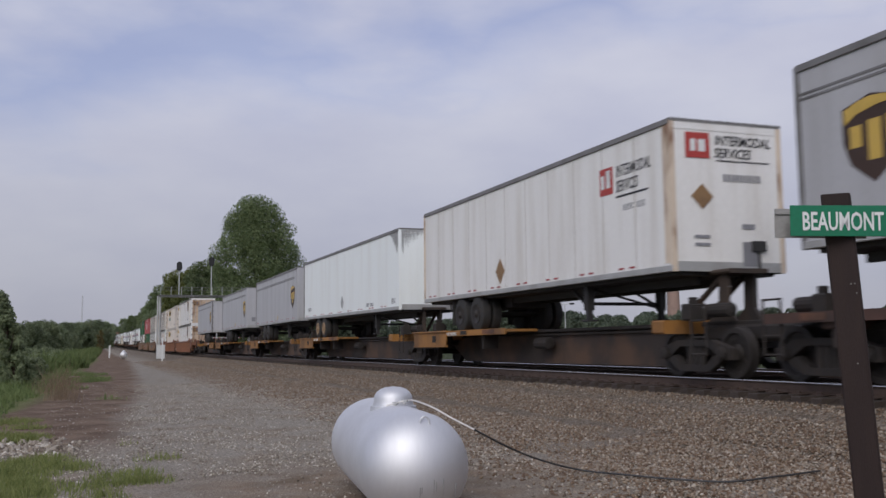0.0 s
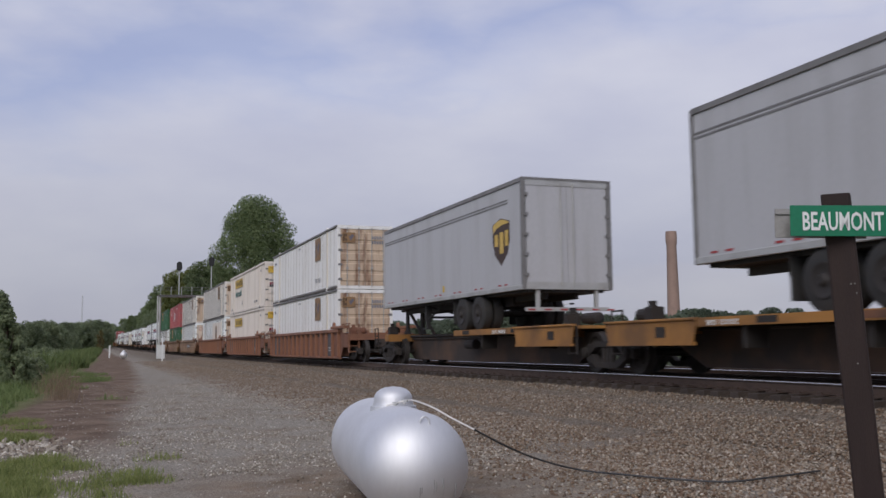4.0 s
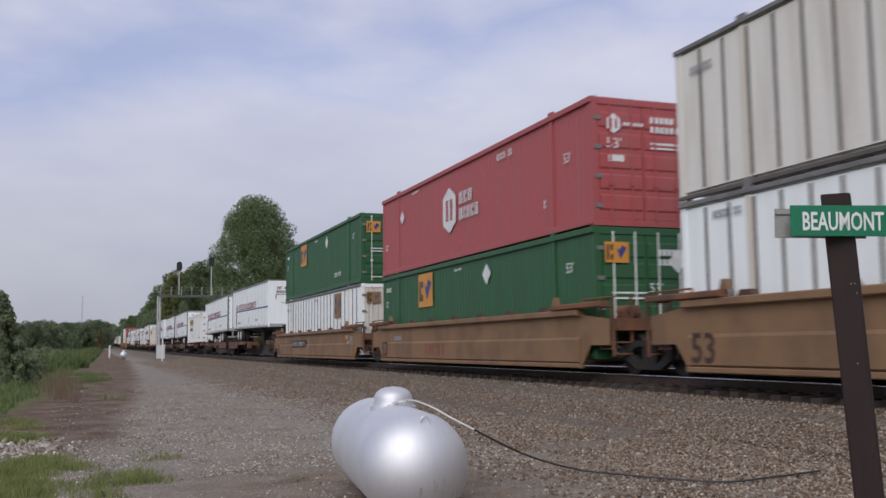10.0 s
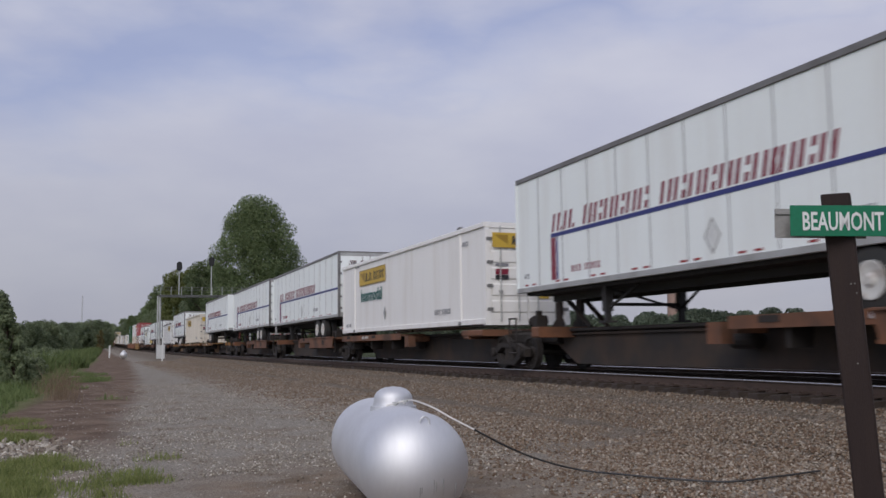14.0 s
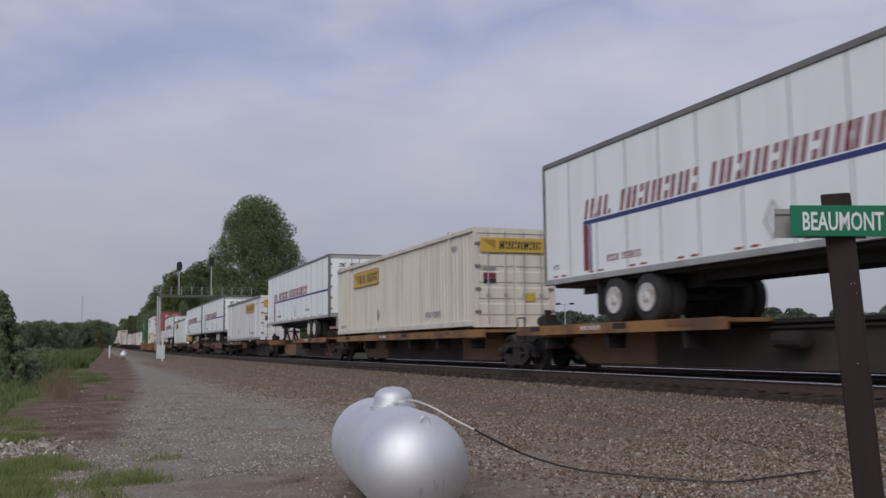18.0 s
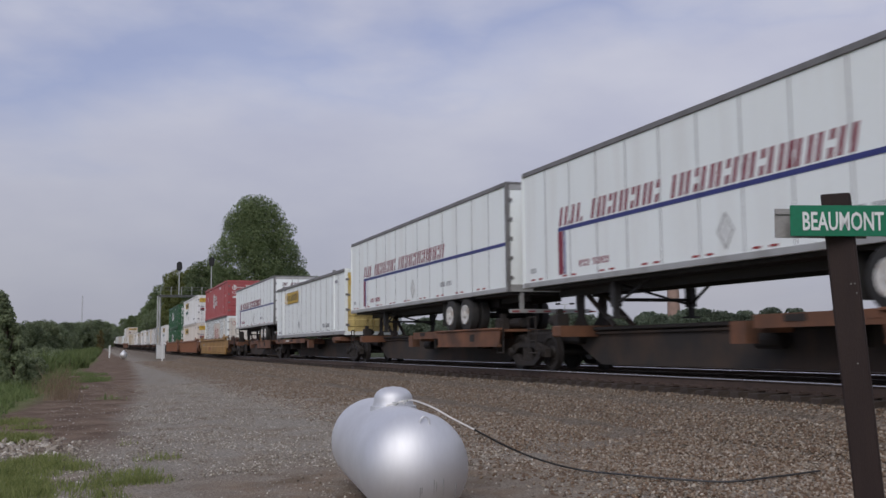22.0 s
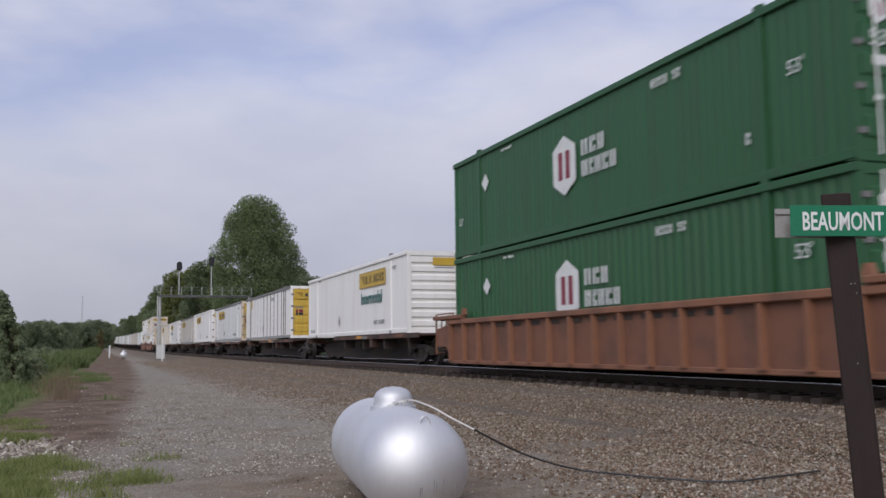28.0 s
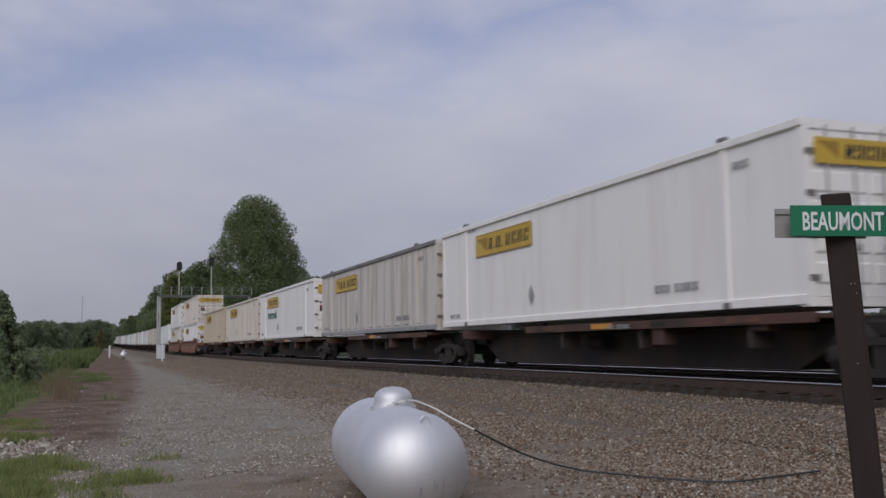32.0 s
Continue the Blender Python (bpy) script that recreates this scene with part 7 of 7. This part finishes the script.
def make_tree(height, spread, seed, leaves, leaf_size, mat, bottom=0.06, label="leafy green tree", clumps=60, belly=0.3, puff=1.0, taper=2.1):
    """A tree at the origin: tapered trunk with limbs, crown of clumped leaves; belly is the height of its widest part."""
    r = random.Random(seed)
    t = thing("tree", label, "tree", "trackside trees")
    b = Build()
    lean = Vector((r.uniform(-0.04, 0.04), r.uniform(-0.04, 0.04), 1))
    th = height * 0.8
    pts = [lean * (th * k / 6) + Vector((r.uniform(-0.1, 0.1), r.uniform(-0.1, 0.1), 0)) * k * 0.3 for k in range(7)]
    r0 = height * 0.02
    for k in range(6):
        b.tube(pts[k], pts[k + 1], r0 * (1 - k / 7), 8, r0 * (1 - (k + 1) / 7))
    centres, radii = [], []
    lobes = [(r.uniform(0, 6.28), r.uniform(0.05, 0.16), r.choice((2, 3, 5))) for _ in range(3)]
    for k in range(clumps):
        f = bottom + (0.97 - bottom) * ((k + r.random()) / clumps)
        if f > belly:
            wide = spread * math.sqrt(max(1 - ((f - belly) / (1.02 - belly)) ** taper, 0.0))
        else:
            wide = spread * (0.72 + 0.28 * (f - bottom) / max(belly - bottom, 0.01))
        a = k * 2.4 + r.uniform(-0.7, 0.7)
        wide *= 1 + sum(m * math.sin(n * a + p + f * 5) for p, m, n in lobes)
        rad = spread * r.uniform(0.16, 0.3) * puff
        q = max(wide - rad * 0.8, 0) * r.uniform(0.35, 1.0) ** 0.5
        c = Vector((q * math.cos(a), q * math.sin(a), height * f - rad * 0.3))
        centres.append(c)
        radii.append(rad)
        if k % 3 == 0:
            start = pts[min(5, max(1, int(f * 6)))]
            b.tube(start, start + (c - start) * 0.85, r0 * 0.3, 5, r0 * 0.08)
    part("trunk", b, BARK, t)
    part("crown", quads_mesh("crown", leaf_cloud(centres, radii, leaves, leaf_size, seed, 0.85, 0.6), mat), None, t)
    return t


def grown(t, x, y, z, s, turn):
    c = copy_thing(t, pose(x, y, z, 0, 0, turn))
    c.scale = (s, s, s)
    return c


big = make_tree(24.6, 7.0, 3, 98000, 0.14, LEAF, 0.04, "large full-crowned green tree behind the track", 155, 0.33, 1.15, 1.75)
big.location = (-140.0, 22.1, -0.6)
row_a = make_tree(20.5, 6.0, 5, 20000, 0.21, LEAF, 0.02, "tall green tree in a row beside the track", 60)
row_a.location = (-205.0, 22.5, -0.3)
row_b = make_tree(20, 5.6, 8, 20000, 0.21, LEAF2, 0.02, "yellow-green tree in a row beside the track", 56)
row_b.location = (-222.0, 28.0, -0.3)
row_c = make_tree(19, 6.0, 9, 18000, 0.22, LEAF3, 0.02, "dark green tree in a row beside the track", 56)
row_c.location = (-245.0, 25.0, -0.2)
rr = random.Random(21)
for kind, x, y, z, s in ((0, -1067, 24, 8, 0.60), (2, -1001, 25, 7, 0.89), (0, -966, 27, 7, 1.20), (2, -698, 22, 4.28, 0.95), (0, -672, 24, 4.03, 1.0), (2, -736, 30, 4.65, 1.15), (0, -631, 29, 3.64, 1.08), (2, -534, 27, 2.72, 1.17), (0, -483, 27, 2.22, 1.14), (2, -423, 26, 1.64, 1.22), (0, -403, 27, 1.46, 1.3), (2, -377, 28, 1.22, 1.38), (1, -301, 24, 0.65, 1.25), (2, -327, 29, 0.83, 1.4), (1, -290, 28, 0.57, 1.27), (2, -267, 28, 0.43, 1.17), (0, -225, 25, 0.20, 0.87), (2, -240, 30, -0.50, 0.96), (0, -190, 26, -0.50, 0.70), (2, -123, 26, -0.50, 0.60), (0, -149, 33, -0.50, 0.65), (2, -171, 34, -0.50, 0.89), (0, -177, 33, -0.50, 0.90)):
    grown((row_a, row_b, row_c)[kind], x, y, z, s, rr.uniform(0, 360))
low = make_tree(7.5, 3.6, 31, 11000, 0.135, LEAF3, 0.02, "bushy dark green tree below the embankment", 44)
low.location = (-140.0, -12.0, -1.4)
low2 = make_tree(7.0, 3.4, 33, 11000, 0.135, LEAF4, 0.02, "bushy green tree below the embankment", 44)
low2.location = (-150.0, -14.0, -1.6)
for kind, x, y, z, s in ((0, -552, 8.8, 3.57, 1.60), (1, -457, 5.8, 2.07, 1.69), (0, -426, 3.8, 1.77, 1.52), (1, -405, 1.2, 1.58, 1.66), (0, -374, -0.6, 1.30, 1.51), (1, -353, -2.4, 1.13, 1.42), (0, -322, -3.2, 0.82, 1.19), (1, -333, -4.5, 0.77, 1.37), (0, -301, -5.3, 0.44, 1.22), (1, -323, -7.1, 0.41, 1.36), (0, -291, -7.9, 0.05, 1.24), (1, -270, -8.8, -0.23, 1.23), (0, -282, -10.8, -0.43, 1.23), (1, -261, -11.8, -0.71, 1.18), (0, -272, -14.0, -0.90, 1.27), (1, -262, -15.3, -1.10, 1.16), (0, -252, -16.7, -1.32, 1.12), (1, -264, -19.3, -1.53, 1.15), (0, -253, -20.3, -1.70, 1.11)) + \
        ((0, -183, -4.5, -0.15, 0.68), (1, -162, -4.8, -0.26, 0.59), (0, -139, -4.9, -0.35, 0.70), (1, -128, -5.3, -0.42, 0.77), (0, -136, -6.5, -0.54, 0.79), (1, -125, -6.7, -0.60, 0.77), (0, -122, -7.2, -0.68, 0.74), (1, -137, -8.6, -0.84, 0.76), (0, -129, -8.8, -0.89, 0.65), (1, -121, -8.8, -0.92, 0.59), (0, -130, -10.3, -1.10, 0.66), (1, -205, -4.2, -0.02, 0.67), (0, -110, -9.3, -1.01, 0.62), (1, -130, -4.1, -0.29, 0.32), (0, -109, -5.3, -0.47, 0.35), (1, -101, -6.0, -0.57, 0.32)):
    grown((low, low2)[kind], x, y, z, s, rr.uniform(0, 360))
tan_tree = make_tree(7.0, 1.5, 37, 2500, 0.2, TANLEAF, 0.02, "slim tan-leaved shrub beside the lane", 30)
tan_tree.location = (-320, 2.1, 0.8)
shrub = make_tree(3.6, 2.6, 61, 1800, 0.2, LEAF2, 0.0, "low green shrub on grassy ground", 20)
shrub.location = (-130, 62, -0.4)
shrub["group"] = "field shrubs"
for x, y, z, s in ((-89, -5.9, -0.7, 0.42), (-61, -3.5, -0.7, 0.42), (-94, -6.2, -0.7, 0.42), (-92, -6.7, -0.7, 0.42), (-68, -3.3, -0.7, 0.42), (-72, -3.5, -0.7, 0.42), (-102, -2.9, -0.7, 0.42), (-85, -4.5, -0.7, 0.42), (-105, -9.5, -0.7, 0.42)):
    grown(shrub, x, y, z, s, rr.uniform(0, 360))
bush = make_tree(1.7, 1.15, 71, 5200, 0.075, LEAF4, 0.0, "low leafy bush on the grassy embankment", 34, 0.35)
bush.location = (-64.0, -4.4, -0.5)
bush["group"] = "bank bushes"
for x, y, s in ((-52, -3.1, 0.8), (-58, -4.6, 1.0), (-62, -3.2, 0.75), (-66, -5.4, 1.2), (-71, -3.6, 0.9), (-76, -5.0, 1.2), (-80, -3.0, 0.8), (-86, -4.2, 1.1), (-90, -6.0, 1.3), (-96, -3.2, 1.0), (-103, -4.4, 1.2), (-57, -6.2, 1.0)):
    grown(bush, x, y, surface_z(x, y) - 0.1, s, rr.uniform(0, 360))
vine = make_tree(4.3, 0.72, 41, 15000, 0.055, VINELEAF, 0.0, "slender vine-covered tree leaning at the embankment edge", 130, 0.06, 1.05)
vine.matrix_basis = pose(-41.6, -2.7, -0.3, 13, 0, 0)
hedge = make_tree(11, 5.5, 51, 5200, 0.42, FARLEAF, 0.0, "distant tree in a wooded horizon line", 36)
hedge.location = (-228, 100, -0.6)
hedge["group"] = "distant woods"
rr = random.Random(5)
for i in range(100):
    a, d = radians(79 - 37 * i / 99 + rr.uniform(-0.3, 0.3)), rr.uniform(243, 290)
    grown(hedge, -d * math.sin(a), d * math.cos(a), -0.7, rr.uniform(0.68, 1.0) * d / 255, rr.uniform(0, 360))
for i in range(30):
    x = -175 + i * 4.2
    grown(shrub, x, 52 + rr.uniform(0, 26) + i * 1.2, -0.5, rr.uniform(0.5, 1.1), rr.uniform(0, 360))


def blades(name, label, spots, count, h, mat, seed, lean=0.35, width=0.012, category="grass"):
    """Upright blades scattered over round spots (x, y, radius, weight)."""
    g = np.random.default_rng(seed)
    w = np.array([s[3] * s[2] ** 2 for s in spots])
    idx = g.choice(len(spots), count, p=w / w.sum())
    S = np.array([s[:3] for s in spots])
    a, rad = g.random(count) * 2 * np.pi, g.random(count) ** 0.75
    x = S[idx, 0] + np.cos(a) * rad * S[idx, 2]
    y = S[idx, 1] + np.sin(a) * rad * S[idx, 2]
    z = np.array([surface_z(float(p), float(q)) for p, q in zip(x, y)]) - 0.01
    hh = h * (0.4 + 0.9 * g.random(count)) * (1.15 - 0.6 * rad)
    b = g.random(count) * 2 * np.pi
    dx, dy = np.cos(b) * width, np.sin(b) * width
    lx, ly = g.normal(size=count) * lean * hh, g.normal(size=count) * lean * hh
    P = np.stack([x, y, z], 1)
    D = np.stack([dx, dy, 0 * dx], 1)
    T = P + np.stack([lx, ly, hh], 1)
    M = P + np.stack([lx * 0.35, ly * 0.35, hh * 0.55], 1)
    q = np.stack([P - D, P + D, M + D * 0.7, M - D * 0.7, M - D * 0.7, M + D * 0.7, T + D * 0.15, T - D * 0.15], 1).reshape(-1, 3)
    ob = new(name, quads_mesh(name, q, mat))
    return tagged(ob, label, category, kind="stuff")


near_spots = [(-11.2, -0.65, 0.5, 2), (-12.2, -0.9, 0.6, 2), (-13.2, -0.9, 0.55, 1.5), (-10.6, -0.5, 0.4, 2), (-10.9, 0.05, 0.35, 1.3), (-11.1, 0.42, 0.3, 1.1), (-11.6, 0.2, 0.3, 0.8), (-12.6, -0.2, 0.35, 0.8), (-13.0, 0.7, 0.22, 0.5), (-10.3, -0.9, 0.6, 2.2), (-11.6, -1.2, 0.7, 2.2), (-13.0, -1.5, 0.7, 2), (-17.0, -1.1, 0.5, 1.4), (-17.8, -1.4, 0.6, 1.6), (-21.5, -1.6, 0.7, 1.2), (-15.2, 0.5, 0.18, 0.4), (-10.2, 0.1, 0.3, 1.3), (-11.2, 0.6, 0.35, 1.4), (-11.9, 0.55, 0.3, 1.0), (-13.2, 0.95, 0.25, 0.7), (-12.9, -0.4, 0.5, 1.2), (-13.8, -0.6, 0.45, 1.2), (-17.3, -0.95, 0.4, 1.2), (-19.8, -1.2, 0.5, 1.2)]
blades("grass", "short green grass tufts on the gravel's edge", near_spots, 13500, 0.12, GRASS, 2, width=0.006)
bank_spots = [(-22 - 1.6 * i, -3.0 - 0.9 * (i % 7) * (1 + i / 60), 1.3 + 0.02 * i, 1.0) for i in range(75)] + [(-36 - 3.5 * i, -1.6, 0.5, 0.6) for i in range(34)] + [(-24 - 1.2 * i, -2.7 - 0.35 * (i % 3), 0.9, 1.3) for i in range(16)]
blades("grass", "green grass on the embankment slope", bank_spots, 70000, 0.42, BANKGRASS, 3, width=0.02)
tall_spots = [(-70 - 5 * i, -2.3 + 0.013 * 5 * i + 0.6 * (i % 3) - 0.6, 1.3, 1.0) for i in range(48)] + [(-60 - 5 * i, -4.2 + 0.5 * (i % 3), 1.6, 0.8) for i in range(36)]
blades("tall_weeds", "tall bright green weeds along the bank beside the lane", tall_spots, 26000, 1.15, BANKGRASS, 9, lean=0.25, width=0.06, category="weeds")
blades("grass", "short grass patches at the lane's edge", [(-46, -0.1, 1.0, 1), (-50, -0.2, 1.2, 1), (-38, -1.0, 0.9, 0.6), (-29, 0.5, 0.5, 0.4), (-58, -0.6, 1.5, 1)], 3000, 0.2, BANKGRASS, 10, width=0.012)
blades("dry_weeds", "dry brown weeds along the lane's edge", [(-28.2, -0.5, 0.35, 2), (-31.0, -0.8, 0.5, 2), (-34.0, -1.0, 0.7, 1), (-38, -1.1, 0.7, 1), (-43, -0.9, 0.8, 0.8), (-29.5, -1.0, 0.6, 1), (-35, -1.3, 0.9, 1.6), (-40, -1.3, 0.9, 1.4), (-31.5, -0.9, 0.45, 4)], 620, 0.8, DRY, 4, lean=0.4, width=0.006, category="weeds")
shed = thing("shed", "small white-walled shed among trees below the bank", "shed", at=(-94.0, -8.9, -1.2))
part("wall", Build().box(-2.0, 2.0, -1.9, 1.9, 0, 2.9), PALEPRINT, shed)
part("roof", Build().prism([(-2.1, 2.9), (2.1, 2.9), (1.9, 3.1), (0, 3.5), (-1.9, 3.1)], -2.1, 2.1, "y"), GALV, shed)
part("door", Build().box(2.0, 2.04, -0.5, 0.4, 0, 2.0), CABINET, shed)


def stones(name, label, n, size, seed, place, mat):
    """Loose broken stones, each a rough little octahedron half sunk in the ground."""
    g = np.random.default_rng(seed)
    xy = place(g, n)
    n = len(xy)
    z = np.array([surface_z(float(p), float(q)) for p, q in xy])
    base = np.array([(1, 0, 0), (-1, 0, 0), (0, 1, 0), (0, -1, 0), (0, 0, 1), (0, 0, -1)], float)
    r = size * (0.45 + 0.9 * g.random((n, 1, 1)) ** 1.5)
    v = base[None] * r * (0.6 + 0.7 * g.random((n, 6, 1))) + g.normal(size=(n, 6, 3)) * r * 0.22
    ang = g.random(n) * 6.283
    c, s = np.cos(ang)[:, None], np.sin(ang)[:, None]
    v = np.stack([v[..., 0] * c - v[..., 1] * s, v[..., 0] * s + v[..., 1] * c, v[..., 2] * 0.75], -1)
    v += np.stack([xy[:, 0], xy[:, 1], z + size * 0.18], 1)[:, None]
    tri = np.array([(0, 2, 4), (2, 1, 4), (1, 3, 4), (3, 0, 4), (2, 0, 5), (1, 2, 5), (3, 1, 5), (0, 3, 5)], np.int32)
    f = (tri[None] + 6 * np.arange(n, dtype=np.int32)[:, None, None]).reshape(-1)
    me = bpy.data.meshes.new(name)
    me.vertices.add(6 * n)
    me.vertices.foreach_set("co", v.astype(np.float32).ravel())
    me.loops.add(len(f))
    me.loops.foreach_set("vertex_index", f)
    me.polygons.add(len(f) // 3)
    me.polygons.foreach_set("loop_start", np.arange(0, len(f), 3, dtype=np.int32))
    me.polygons.foreach_set("loop_total", np.full(len(f) // 3, 3, dtype=np.int32))
    me.update(calc_edges=True)
    me.materials.append(mat)
    return tagged(new(name, me), label, "ballast", kind="stuff")


def ballast_place(g, n):
    x = -5.5 - 105 * g.random(n) ** 2.3
    y = 4.0 + 6.18 * g.random(n) ** 0.75
    keep = g.random(n) < np.clip((y - 3.6) / 2.2, 0.12, 1)
    return np.stack([x, y], 1)[keep]


def lane_place(g, n):
    x = -8.3 - 34 * g.random(n) ** 1.8
    y = -1.0 + 6.5 * g.random(n)
    k = np.array([noise.noise((float(a) * 0.5, float(b) * 0.7, 7)) for a, b in zip(x, y)])
    thin = ((x < -15.5) & (y < np.interp(-x, [16, 42], [0.35, 1.8]))) | ((x > -11.3) & (y > 1.1) & (y < 5.0)) | ((x > -10.2) & (y > 0.6))
    return np.stack([x, y], 1)[(k > g.normal(size=n) * 0.3 - 0.28) & (~thin | (g.random(n) < 0.12))]


stones("ballast", "grey-brown crushed stone ballast beside the track", 175000, 0.024, 6, ballast_place, STONE)
stones("gravel", "loose pale gravel on the dirt lane", 80000, 0.0155, 7, lane_place, PEBBLE)
stones("rubble", "larger pale stones at the lane's edge", 420, 0.05, 8, lambda g, n: np.stack([-15.8 + g.normal(size=n) * 0.7, -1.0 + g.normal(size=n) * 0.4], 1), PEBBLE)


# ---------------------------------------------------------------- what moves
def roll_wheel(w, x):
    """Rolls a wheelset on the rail while it passes by."""
    inside = [k for k in range(0, 32 * FPS + 1) if -34 < x + run(k / FPS) < 3]
    if not inside:
        return
    c = w.location.copy()
    turn = lambda k: Matrix.Translation(c) @ Matrix.Rotation((x + run(k / FPS)) / WHEEL_R, 4, "Y")
    ks = sorted({0, 32 * FPS} | set(inside))
    first, last = inside[0], inside[-1]
    walk(w, [(k / FPS, turn(min(max(k, first), last))) for k in ks])


def motions():
    for ob, x, z, tilt in MOVING:
        walk(ob, train_rows(x, z, tilt))
    for w, x in SPINNERS:
        roll_wheel(w, x)


motions()
